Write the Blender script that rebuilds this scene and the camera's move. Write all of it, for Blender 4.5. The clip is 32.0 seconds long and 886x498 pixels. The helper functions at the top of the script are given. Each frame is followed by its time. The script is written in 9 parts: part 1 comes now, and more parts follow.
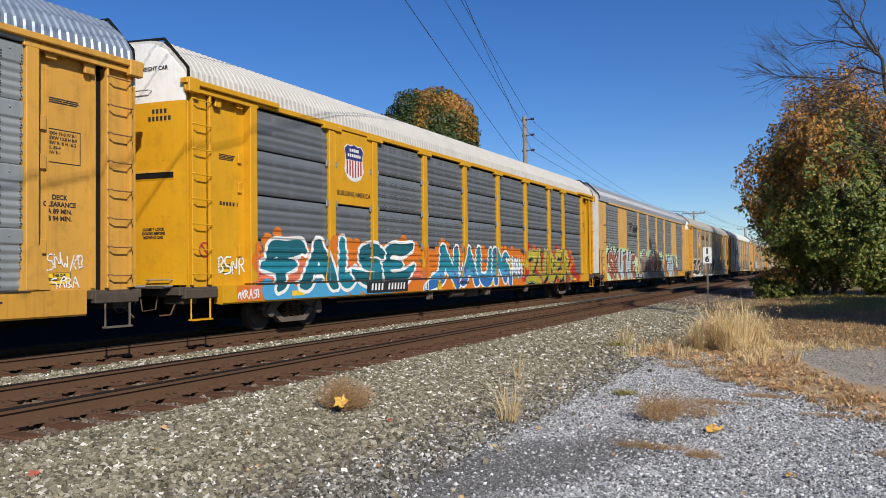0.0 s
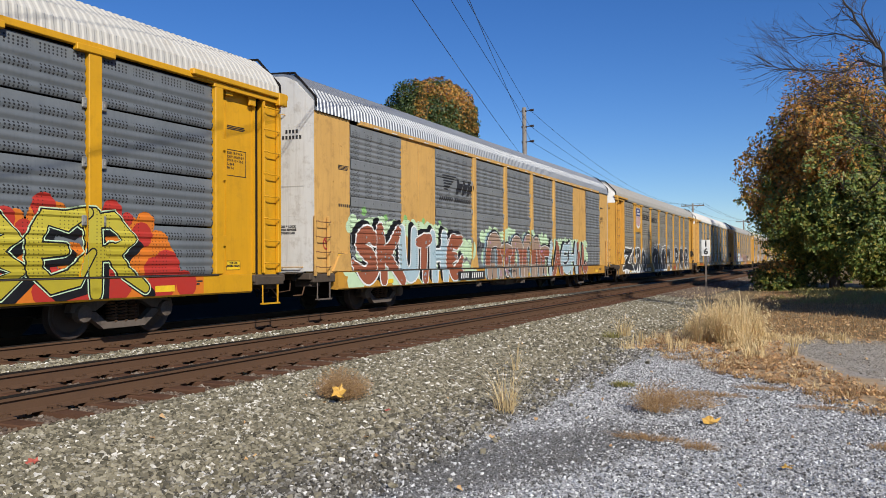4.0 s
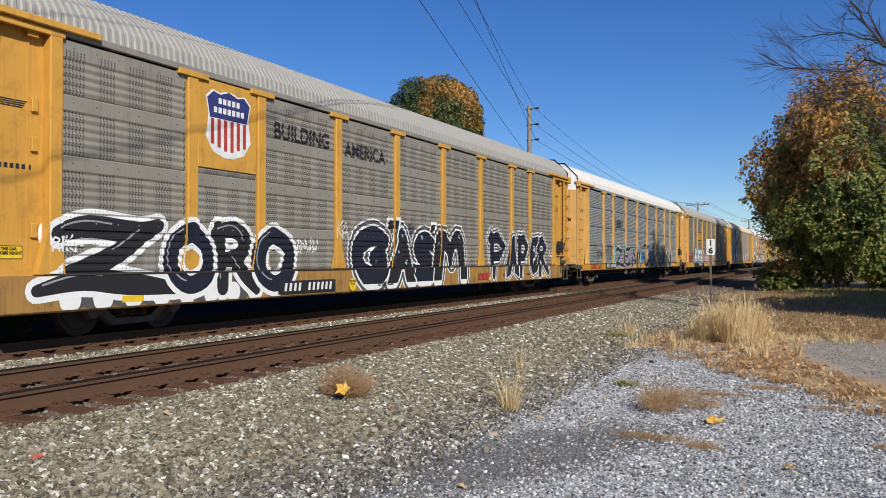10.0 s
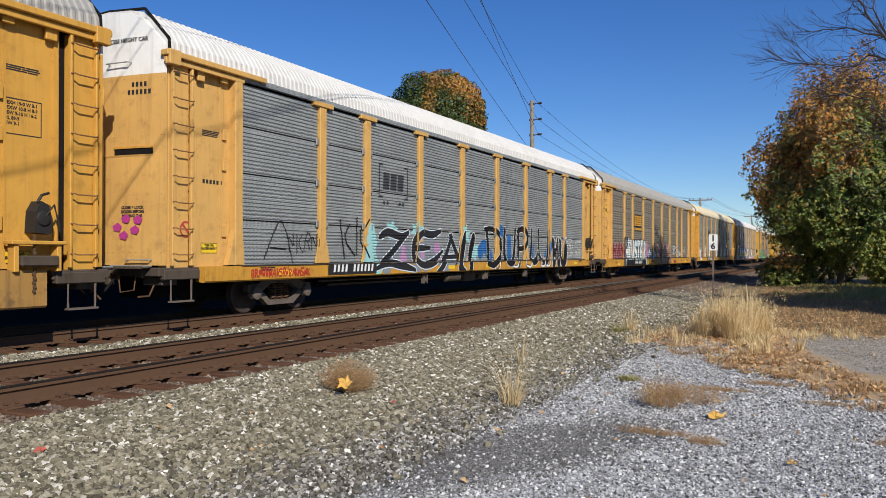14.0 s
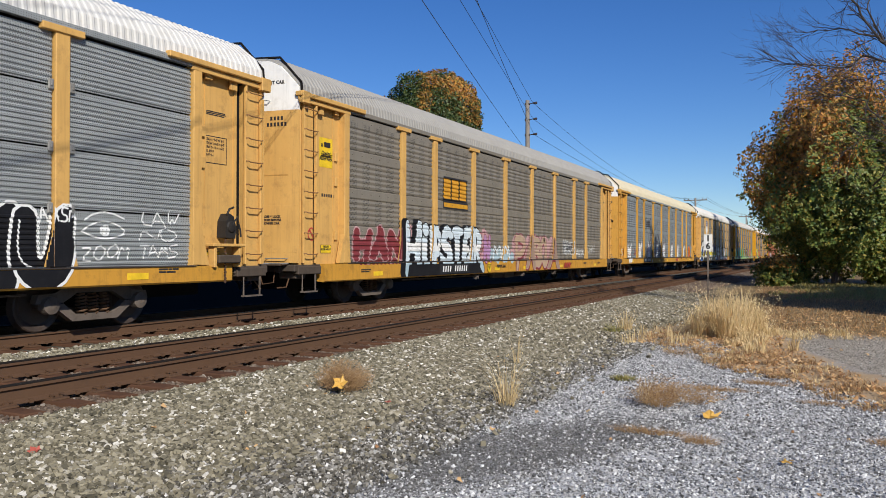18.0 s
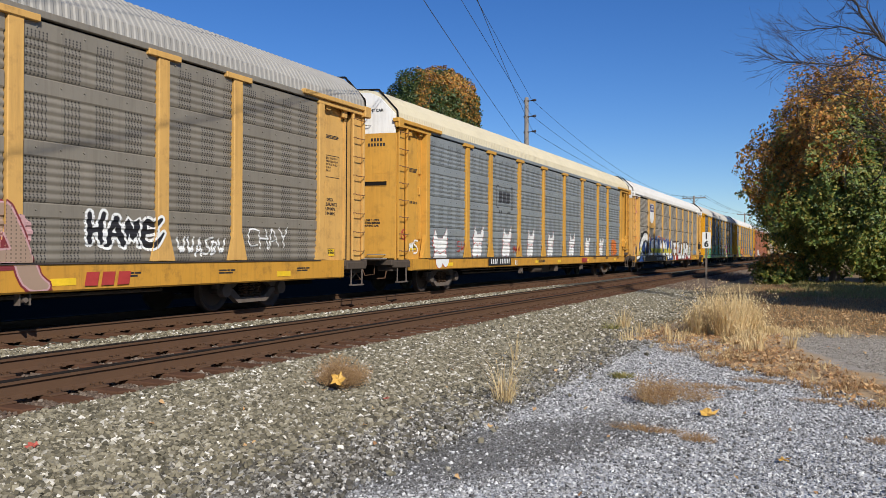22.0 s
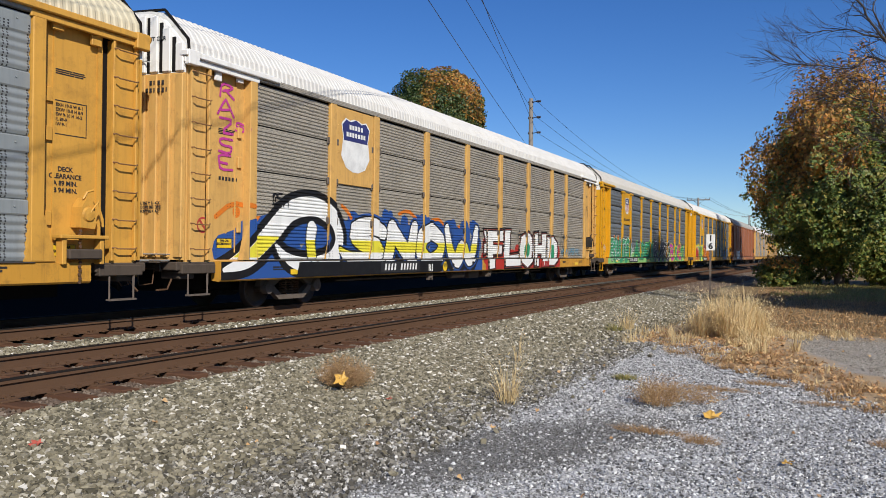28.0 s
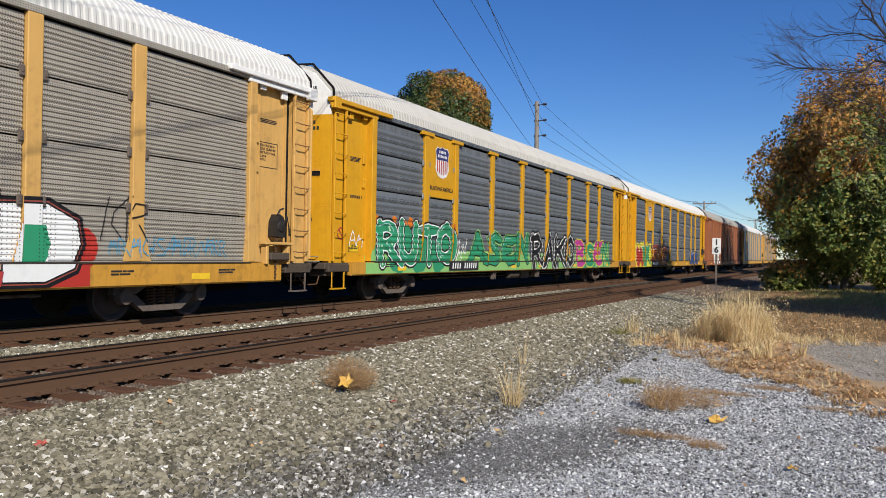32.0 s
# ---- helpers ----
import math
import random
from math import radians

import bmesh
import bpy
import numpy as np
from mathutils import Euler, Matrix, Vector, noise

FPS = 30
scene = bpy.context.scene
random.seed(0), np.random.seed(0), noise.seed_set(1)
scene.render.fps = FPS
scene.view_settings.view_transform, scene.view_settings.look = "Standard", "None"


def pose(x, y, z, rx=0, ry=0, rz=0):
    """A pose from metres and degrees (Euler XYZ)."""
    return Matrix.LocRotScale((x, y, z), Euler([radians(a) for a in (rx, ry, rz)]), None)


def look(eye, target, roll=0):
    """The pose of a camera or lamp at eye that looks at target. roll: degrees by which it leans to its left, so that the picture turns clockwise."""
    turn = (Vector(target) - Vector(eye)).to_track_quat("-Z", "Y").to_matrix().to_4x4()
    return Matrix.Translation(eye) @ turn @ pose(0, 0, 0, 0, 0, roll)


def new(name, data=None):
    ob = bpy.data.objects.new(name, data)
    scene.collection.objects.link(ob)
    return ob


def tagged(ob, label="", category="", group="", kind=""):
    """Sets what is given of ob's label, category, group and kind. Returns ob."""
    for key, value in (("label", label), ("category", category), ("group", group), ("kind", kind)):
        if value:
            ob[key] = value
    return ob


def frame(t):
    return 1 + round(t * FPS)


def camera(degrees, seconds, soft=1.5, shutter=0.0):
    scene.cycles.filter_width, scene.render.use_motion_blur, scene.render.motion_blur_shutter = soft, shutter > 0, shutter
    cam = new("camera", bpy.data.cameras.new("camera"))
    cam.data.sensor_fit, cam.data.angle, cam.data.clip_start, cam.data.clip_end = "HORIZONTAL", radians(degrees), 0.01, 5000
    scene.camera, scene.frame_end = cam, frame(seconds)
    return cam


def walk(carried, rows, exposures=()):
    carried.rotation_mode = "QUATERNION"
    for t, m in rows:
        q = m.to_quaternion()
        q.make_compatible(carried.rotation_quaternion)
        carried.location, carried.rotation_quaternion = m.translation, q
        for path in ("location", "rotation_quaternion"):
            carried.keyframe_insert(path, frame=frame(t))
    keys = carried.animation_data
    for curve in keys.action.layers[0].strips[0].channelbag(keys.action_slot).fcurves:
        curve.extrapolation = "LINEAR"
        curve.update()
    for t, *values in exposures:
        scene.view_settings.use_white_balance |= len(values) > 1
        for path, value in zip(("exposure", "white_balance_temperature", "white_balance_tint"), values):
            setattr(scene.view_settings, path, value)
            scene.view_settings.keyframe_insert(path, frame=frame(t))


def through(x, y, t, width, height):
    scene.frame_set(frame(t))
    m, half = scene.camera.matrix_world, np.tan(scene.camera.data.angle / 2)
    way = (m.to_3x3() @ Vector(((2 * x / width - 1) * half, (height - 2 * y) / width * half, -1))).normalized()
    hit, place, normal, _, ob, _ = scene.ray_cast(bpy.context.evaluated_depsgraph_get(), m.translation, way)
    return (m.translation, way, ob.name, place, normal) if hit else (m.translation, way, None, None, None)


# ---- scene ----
# ---------------------------------------------------------------- camera
cam = camera(58.43, 32.0, soft=0.4)
EYE = (0.0, 0.0, 1.272)


def aim(yaw, tilt, lean):
    """Pose of the hand-held camera: yaw left of the track's line, tilt up, lean."""
    return (Matrix.Translation(EYE) @ Euler((radians(90 + tilt), 0, radians(yaw))).to_matrix().to_4x4()
            @ pose(0, 0, 0, 0, 0, lean))


AIM = [
    (0.0, 26.09, 1.56, -0.67), (0.5, 26.09, 1.54, -0.62), (1.0, 26.11, 1.48, -0.61), (1.5, 26.14, 1.38, -0.53),
    (2.0, 26.12, 1.3, -0.44), (2.5, 26.11, 1.19, -0.39), (3.0, 26.07, 1.09, -0.31), (3.5, 26.02, 1.0, -0.32),
    (5.5, 26.0, 0.61, -0.25), (6.0, 26.02, 0.55, -0.17), (6.5, 26.05, 0.53, -0.1), (7.0, 26.08, 0.56, -0.09),
    (7.5, 26.14, 0.63, -0.04), (8.0, 26.18, 0.69, -0.02), (8.5, 26.23, 0.75, -0.02), (9.0, 26.26, 0.8, -0.09),
    (9.5, 26.29, 0.81, -0.05), (10.0, 26.32, 0.75, -0.05), (10.5, 26.36, 0.69, 0.02), (11.0, 26.38, 0.63, -0.04),
    (11.5, 26.42, 0.6, 0.0), (12.0, 26.44, 0.56, 0.01), (12.5, 26.47, 0.54, 0.08), (13.0, 26.49, 0.49, 0.11),
    (13.5, 26.48, 0.42, 0.07), (14.0, 26.48, 0.37, 0.1), (14.5, 26.48, 0.33, 0.12), (16.5, 26.31, 0.36, 0.03),
    (17.0, 26.28, 0.35, 0.11), (17.5, 26.21, 0.35, 0.13), (18.0, 26.15, 0.35, 0.14), (18.5, 26.1, 0.35, 0.15),
    (19.0, 26.06, 0.36, 0.18), (19.5, 26.01, 0.37, 0.22), (20.0, 25.99, 0.37, 0.27), (20.5, 25.98, 0.34, 0.28),
    (21.0, 26.0, 0.27, 0.33), (21.5, 26.03, 0.2, 0.33), (22.0, 26.04, 0.13, 0.34), (22.5, 26.04, 0.06, 0.37),
    (23.0, 26.05, 0.01, 0.34), (23.5, 26.04, 0.0, 0.39), (24.0, 26.05, -0.02, 0.44), (24.5, 26.08, -0.01, 0.51),
    (25.0, 26.1, 0.0, 0.61), (25.5, 26.11, 0.05, 0.62), (27.5, 26.25, 0.2, 0.62), (28.0, 26.31, 0.17, 0.67),
    (28.5, 26.38, 0.15, 0.74), (29.0, 26.47, 0.15, 0.78), (29.5, 26.56, 0.18, 0.84), (30.0, 26.62, 0.22, 0.84),
    (30.5, 26.65, 0.26, 0.87), (31.0, 26.66, 0.3, 0.89), (31.5, 26.66, 0.33, 0.92), (32.0, 26.69, 0.35, 0.94)]
walk(cam, [(t, aim(y, p, r)) for t, y, p, r in AIM], exposures=[(0.0, 0.0), (32.0, 0.0)])

# ---------------------------------------------------------------- daylight
SUN_EL, SUN_AZ = radians(33), radians(-42)          # azimuth measured from +X
sun_dir = Vector((math.cos(SUN_EL) * math.cos(SUN_AZ), math.cos(SUN_EL) * math.sin(SUN_AZ), math.sin(SUN_EL)))
world = bpy.data.worlds.new("sky")
scene.world = world
world.use_nodes = True
sky = world.node_tree.nodes.new("ShaderNodeTexSky")
sky.sky_type, sky.sun_disc = "NISHITA", False
sky.sun_elevation, sky.sun_rotation = SUN_EL, math.pi / 2 - SUN_AZ
sky.altitude, sky.air_density, sky.dust_density, sky.ozone_density = 400, 1.0, 0.0, 6.0
deep = world.node_tree.nodes.new("ShaderNodeHueSaturation")
deep.inputs["Hue"].default_value, deep.inputs["Saturation"].default_value = 0.512, 1.20
world.node_tree.links.new(sky.outputs[0], deep.inputs["Color"])
world.node_tree.links.new(deep.outputs[0], world.node_tree.nodes["Background"].inputs[0])
world.node_tree.nodes["Background"].inputs[1].default_value = 0.103
sun = new("sun", bpy.data.lights.new("sun", "SUN"))
sun.data.energy, sun.data.angle, sun.data.color = 5.1, radians(0.55), (1.0, 0.945, 0.84)
sun.matrix_world = look(sun_dir * 100, (0, 0, 0))

# ---------------------------------------------------------------- materials
def nodes_of(name):
    m = bpy.data.materials.new(name)
    m.use_nodes = True
    nt = m.node_tree
    return m, nt, nt.nodes["Principled BSDF"]


def add(nt, kind, **values):
    n = nt.nodes.new(kind)
    for k, v in values.items():
        n.inputs[k].default_value = v
    return n


def coords(nt, scale=(1, 1, 1), jitter=True):
    """Object coordinates in metres, shifted at random from object to object."""
    tc = nt.nodes.new("ShaderNodeTexCoord")
    mp = nt.nodes.new("ShaderNodeMapping")
    mp.inputs["Scale"].default_value = scale
    nt.links.new(tc.outputs["Object"], mp.inputs["Vector"])
    if jitter:
        info = nt.nodes.new("ShaderNodeObjectInfo")
        mul = nt.nodes.new("ShaderNodeMath")
        mul.operation = "MULTIPLY"
        mul.inputs[1].default_value = 37.0
        nt.links.new(info.outputs["Random"], mul.inputs[0])
        nt.links.new(mul.outputs[0], mp.inputs["Location"])
    return mp.outputs[0]


def noise_tex(nt, vec, scale, detail=4, rough=0.6):
    n = add(nt, "ShaderNodeTexNoise", Scale=scale, Detail=detail, Roughness=rough)
    nt.links.new(vec, n.inputs["Vector"])
    return n.outputs["Fac"]


def ramp(nt, fac, lo, hi, a=0.0, b=1.0):
    r = nt.nodes.new("ShaderNodeMapRange")
    r.inputs[1].default_value, r.inputs[2].default_value = lo, hi
    r.inputs[3].default_value, r.inputs[4].default_value = a, b
    nt.links.new(fac, r.inputs[0])
    return r.outputs[0]


def mix(nt, fac, a, b):
    n = nt.nodes.new("ShaderNodeMix")
    n.data_type = "RGBA"
    for sock, v in ((n.inputs[6], a), (n.inputs[7], b)):
        if isinstance(v, tuple):
            sock.default_value = (*v[:3], 1)
        else:
            nt.links.new(v, sock)
    if isinstance(fac, float):
        n.inputs[0].default_value = fac
    else:
        nt.links.new(fac, n.inputs[0])
    return n.outputs[2]


def math_node(nt, op, a, b=None, c=None):
    n = nt.nodes.new("ShaderNodeMath")
    n.operation = op
    for sock, v in zip(n.inputs, (a, b, c)):
        if v is None:
            continue
        if isinstance(v, (int, float)):
            sock.default_value = v
        else:
            nt.links.new(v, sock)
    return n.outputs[0]


def bump(nt, bsdf, height, strength=0.3, distance=0.01):
    n = add(nt, "ShaderNodeBump", Strength=strength, Distance=distance)
    nt.links.new(height, n.inputs["Height"])
    nt.links.new(n.outputs[0], bsdf.inputs["Normal"])


def weathered(name, colour, dirt=(0.06, 0.045, 0.03), amount=0.5, rough=0.55, metal=0.0, streaks=0.5, grain=30.0,
              rust=0.0, fade=None, gloss=0.3):
    """Paint or metal with streaks that run down, blotches of dirt and a fine grain."""
    m, nt, b = nodes_of(name)
    v = coords(nt)
    col = mix(nt, ramp(nt, noise_tex(nt, v, 1.3, 5), 0.35, 0.7), colour, fade or tuple(min(1, c * 1.12) for c in colour))
    st = noise_tex(nt, coords(nt, (6, 6, 0.35)), 1.6, 6, 0.7)
    col = mix(nt, ramp(nt, st, 0.5, 0.85, 0, streaks), col, dirt)
    blot = noise_tex(nt, v, 3.2, 8, 0.72)
    col = mix(nt, ramp(nt, blot, 0.52, 0.8, 0, amount), col, dirt)
    if rust:
        rn = noise_tex(nt, coords(nt, (5, 5, 1.0)), 2.4, 8, 0.75)
        col = mix(nt, ramp(nt, rn, 0.62, 0.74, 0, rust), col, (0.16, 0.06, 0.025))
    nt.links.new(col, b.inputs["Base Color"])
    g = noise_tex(nt, v, grain, 3)
    nt.links.new(ramp(nt, g, 0.3, 0.7, rough - 0.08, rough + 0.12), b.inputs["Roughness"])
    b.inputs["Metallic"].default_value = metal
    b.inputs["Specular IOR Level"].default_value = gloss
    bump(nt, b, blot, 0.12, 0.004)
    return m


def perforated(name, colour, dark, pitch_y, pitch_z, hole, band=0.0, rough=0.5, metal=0.12, groups=0.6, top=None):
    """Galvanised panel, weathered, with rows of small drilled holes."""
    m, nt, b = nodes_of(name)
    v = coords(nt)
    col = mix(nt, ramp(nt, noise_tex(nt, v, 1.1, 5), 0.3, 0.7), colour, tuple(c * 1.22 for c in colour))
    st = noise_tex(nt, coords(nt, (7, 7, 0.3)), 1.7, 6, 0.7)
    col = mix(nt, ramp(nt, st, 0.48, 0.85, 0, 0.45), col, dark)
    rn = noise_tex(nt, coords(nt, (4, 4, 0.8)), 2.2, 8, 0.75)
    col = mix(nt, ramp(nt, rn, 0.64, 0.76, 0, 0.55), col, (0.14, 0.07, 0.035))
    tc = nt.nodes.new("ShaderNodeTexCoord")
    sp = nt.nodes.new("ShaderNodeSeparateXYZ")
    nt.links.new(tc.outputs["Object"], sp.inputs[0])
    y, z = sp.outputs[1], sp.outputs[2]
    fy = math_node(nt, "SUBTRACT", math_node(nt, "FRACT", math_node(nt, "DIVIDE", y, pitch_y)), 0.5)
    fz = math_node(nt, "SUBTRACT", math_node(nt, "FRACT", math_node(nt, "DIVIDE", z, pitch_z)), 0.5)
    dy, dz = math_node(nt, "MULTIPLY", fy, pitch_y), math_node(nt, "MULTIPLY", fz, pitch_z)
    d = math_node(nt, "ADD", math_node(nt, "MULTIPLY", dy, dy), math_node(nt, "MULTIPLY", dz, dz))
    dot = math_node(nt, "LESS_THAN", d, hole * hole)
    if groups < 1:
        gy = math_node(nt, "LESS_THAN", math_node(nt, "FRACT", math_node(nt, "DIVIDE", y, 0.62)), groups)
        dot = math_node(nt, "MULTIPLY", dot, gy)
    if band:
        gz = math_node(nt, "LESS_THAN", math_node(nt, "FRACT", math_node(nt, "DIVIDE", z, band)), 0.5)
        dot = math_node(nt, "MULTIPLY", dot, gz)
    if top:
        dot = math_node(nt, "MULTIPLY", dot, math_node(nt, "LESS_THAN", z, top))
    col = mix(nt, dot, col, (0.012, 0.012, 0.013))
    nt.links.new(col, b.inputs["Base Color"])
    nt.links.new(ramp(nt, noise_tex(nt, v, 25, 3), 0.3, 0.7, rough - 0.08, rough + 0.15), b.inputs["Roughness"])
    nt.links.new(math_node(nt, "MULTIPLY", math_node(nt, "SUBTRACT", 1.0, dot), metal), b.inputs["Metallic"])
    return m


def spray(name, colour, rough=0.5):
    """Spray paint: nearly even, a little thin in places."""
    m, nt, b = nodes_of(name)
    v = coords(nt)
    n = noise_tex(nt, v, 5, 6, 0.7)
    col = mix(nt, ramp(nt, n, 0.45, 0.8, 0, 0.35), colour, tuple(c * 0.62 + 0.03 for c in colour))
    # the drilled holes of the panels show through the paint above the sill
    tc = nt.nodes.new("ShaderNodeTexCoord")
    sp = nt.nodes.new("ShaderNodeSeparateXYZ")
    nt.links.new(tc.outputs["Object"], sp.inputs[0])
    d = None
    for out, pitch in ((sp.outputs[1], 0.078), (sp.outputs[2], 0.058)):
        e = math_node(nt, "MULTIPLY", math_node(nt, "SUBTRACT", math_node(nt, "FRACT", math_node(nt, "DIVIDE", out, pitch)), 0.5), pitch)
        e = math_node(nt, "MULTIPLY", e, e)
        d = e if d is None else math_node(nt, "ADD", d, e)
    dot = math_node(nt, "LESS_THAN", d, 0.0115 ** 2)
    dot = math_node(nt, "MULTIPLY", dot, math_node(nt, "GREATER_THAN", sp.outputs[2], 1.07))
    dot = math_node(nt, "MULTIPLY", dot, math_node(nt, "LESS_THAN", math_node(nt, "FRACT", math_node(nt, "DIVIDE", sp.outputs[1], 0.62)), 0.62))
    col = mix(nt, math_node(nt, "MULTIPLY", dot, 0.7), col, (0.015, 0.015, 0.016))
    nt.links.new(col, b.inputs["Base Color"])
    b.inputs["Roughness"].default_value = rough
    b.inputs["Specular IOR Level"].default_value = 0.25
    return m


def plain(name, colour, rough=0.6, metal=0.0):
    m, nt, b = nodes_of(name)
    v = coords(nt)
    col = mix(nt, ramp(nt, noise_tex(nt, v, 4, 6, 0.7), 0.4, 0.75), colour, tuple(c * 0.72 for c in colour))
    nt.links.new(col, b.inputs["Base Color"])
    b.inputs["Roughness"].default_value, b.inputs["Metallic"].default_value = rough, metal
    return m


def leafy(name, colours, rough=0.55, through=0.3):
    """Foliage: one tint to each leaf."""
    m, nt, b = nodes_of(name)
    geo = nt.nodes.new("ShaderNodeNewGeometry")
    cr = nt.nodes.new("ShaderNodeValToRGB")
    while len(cr.color_ramp.elements) < len(colours):
        cr.color_ramp.elements.new(0.5)
    for i, (el, c) in enumerate(zip(cr.color_ramp.elements, colours)):
        el.position, el.color = i / max(1, len(colours) - 1), (*c, 1)
    nt.links.new(geo.outputs["Random Per Island"], cr.inputs[0])
    nt.links.new(cr.outputs[0], b.inputs["Base Color"])
    b.inputs["Roughness"].default_value = rough
    tr = nt.nodes.new("ShaderNodeBsdfTranslucent")
    nt.links.new(cr.outputs[0], tr.inputs[0])
    ms = nt.nodes.new("ShaderNodeMixShader")
    ms.inputs[0].default_value = through
    out = nt.nodes["Material Output"]
    nt.links.new(b.outputs[0], ms.inputs[1])
    nt.links.new(tr.outputs[0], ms.inputs[2])
    nt.links.new(ms.outputs[0], out.inputs[0])
    return m


def stony(name, colours, rough=0.85):
    """Broken stone: one tint to each stone, grain on top."""
    m, nt, b = nodes_of(name)
    geo = nt.nodes.new("ShaderNodeNewGeometry")
    cr = nt.nodes.new("ShaderNodeValToRGB")
    while len(cr.color_ramp.elements) < len(colours):
        cr.color_ramp.elements.new(0.5)
    for el, (p, c) in zip(cr.color_ramp.elements, colours):
        el.position, el.color = p, (*c, 1)
    nt.links.new(geo.outputs["Random Per Island"], cr.inputs[0])
    n = noise_tex(nt, coords(nt, jitter=False), 45, 4)
    col = mix(nt, ramp(nt, n, 0.3, 0.75, 0, 0.4), cr.outputs[0], (0.09, 0.08, 0.07))
    nt.links.new(col, b.inputs["Base Color"])
    b.inputs["Roughness"].default_value = rough
    b.inputs["Specular IOR Level"].default_value = 0.2
    return m


YELLOW = weathered("yellow_paint", (0.53, 0.278, 0.05), (0.15, 0.08, 0.03), 0.55, 0.5, streaks=0.42, rust=0.25)
YELLOW_BRIGHT = weathered("bright_yellow_paint", (0.565, 0.285, 0.012), (0.18, 0.09, 0.02), 0.35, 0.42, streaks=0.22)
YELLOW_FADED = weathered("faded_yellow_paint", (0.555, 0.322, 0.096), (0.17, 0.09, 0.04), 0.6, 0.6, streaks=0.45, rust=0.45)
SILL_PAINT = weathered("grimy_yellow_sill_paint", (0.50, 0.25, 0.035), (0.10, 0.055, 0.025), 0.75, 0.6, streaks=0.55, rust=0.5)
SILL_GRIME = weathered("sooty_yellow_sill_paint", (0.33, 0.18, 0.05), (0.055, 0.042, 0.034), 0.95, 0.65, streaks=0.8, rust=0.5)
BROWN_PAINT = weathered("red_brown_paint", (0.30, 0.105, 0.045), (0.07, 0.04, 0.03), 0.4, 0.6, streaks=0.35)
WHITE_PAINT = weathered("white_paint", (0.72, 0.71, 0.68), (0.3, 0.26, 0.2), 0.35, 0.5, streaks=0.4)
WHITE_ROOF = weathered("white_roof_paint", (0.58, 0.565, 0.53), (0.34, 0.29, 0.23), 0.5, 0.5, streaks=0.2)
OLD_WHITE_ROOF = weathered("old_white_roof_paint", (0.47, 0.45, 0.405), (0.34, 0.29, 0.23), 0.5, 0.5, streaks=0.25)
CREAM_ROOF = weathered("cream_roof_paint", (0.54, 0.48, 0.34), (0.35, 0.28, 0.18), 0.4, 0.55, streaks=0.2)
GREY_ROOF = weathered("galvanised_roof", (0.33, 0.315, 0.285), (0.2, 0.18, 0.15), 0.4, 0.55, metal=0.1, streaks=0.3)
SILVER_ROOF = weathered("bright_galvanised_roof", (0.30, 0.31, 0.32), (0.16, 0.16, 0.16), 0.35, 0.38, metal=0.6, streaks=0.3)
BLUE_ROOF = weathered("blue_grey_roof", (0.24, 0.29, 0.36), (0.12, 0.13, 0.15), 0.3, 0.42, metal=0.4, streaks=0.3)
SHEET_NEW = perforated("blue_grey_panel", (0.122, 0.134, 0.142), (0.065, 0.07, 0.075), 0.074, 0.0523, 0.0175, band=0.314, groups=0.8)
SHEET_DARK = perforated("weathered_panel", (0.24, 0.222, 0.185), (0.10, 0.085, 0.065), 0.066, 0.0433, 0.0145, groups=0.58, top=0.70)
SHEET_BROWN = perforated("rust_stained_panel", (0.20, 0.178, 0.142), (0.10, 0.075, 0.05), 0.066, 0.0433, 0.0145, groups=0.58, top=0.70)
SHEET_SLATE = perforated("slate_grey_panel", (0.185, 0.194, 0.197), (0.085, 0.085, 0.085), 0.066, 0.0433, 0.0145, groups=0.58, top=0.70)
SHEET_LIGHT = perforated("light_galvanised_panel", (0.215, 0.235, 0.24), (0.13, 0.14, 0.15), 0.066, 0.0433, 0.0145, groups=0.58, top=0.70)
SHEET_TAN = perforated("dusty_panel", (0.335, 0.302, 0.248), (0.165, 0.142, 0.118), 0.042, 0.036, 0.0088, groups=1.0)
SHEET_RIB = perforated("grey_ribbed_panel", (0.265, 0.28, 0.278), (0.13, 0.13, 0.13), 0.042, 0.036, 0.0085, groups=1.0)
RUNG = weathered("worn_brown_rung", (0.23, 0.115, 0.045), (0.08, 0.045, 0.03), 0.6, 0.6)
IRON = weathered("black_iron", (0.022, 0.02, 0.019), (0.05, 0.04, 0.03), 0.4, 0.6, gloss=0.2)
STEEL_DARK = weathered("dark_steel", (0.055, 0.045, 0.04), (0.03, 0.025, 0.02), 0.5, 0.65)
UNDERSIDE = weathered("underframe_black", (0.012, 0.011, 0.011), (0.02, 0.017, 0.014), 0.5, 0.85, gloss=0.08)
TRUCK = weathered("dusty_cast_steel", (0.125, 0.10, 0.083), (0.03, 0.024, 0.02), 0.75, 0.75, rust=0.4, gloss=0.2)
DRAFT_GEAR = weathered("grimy_cast_steel", (0.075, 0.058, 0.045), (0.025, 0.02, 0.017), 0.75, 0.8, rust=0.6, gloss=0.15)
WHEEL_STEEL = plain("wheel_steel", (0.07, 0.05, 0.04), 0.55, 0.3)
CLAMP = weathered("dull_zinc_clamp", (0.24, 0.235, 0.22), (0.09, 0.07, 0.05), 0.6, 0.55, metal=0.2, rust=0.4)
PALE_DOOR = weathered("peeling_grey_white_paint", (0.50, 0.49, 0.47), (0.16, 0.11, 0.07), 0.7, 0.6, streaks=0.5, rust=0.5)
GALV = weathered("galvanised_fitting", (0.38, 0.38, 0.37), (0.2, 0.19, 0.18), 0.4, 0.45, metal=0.5)
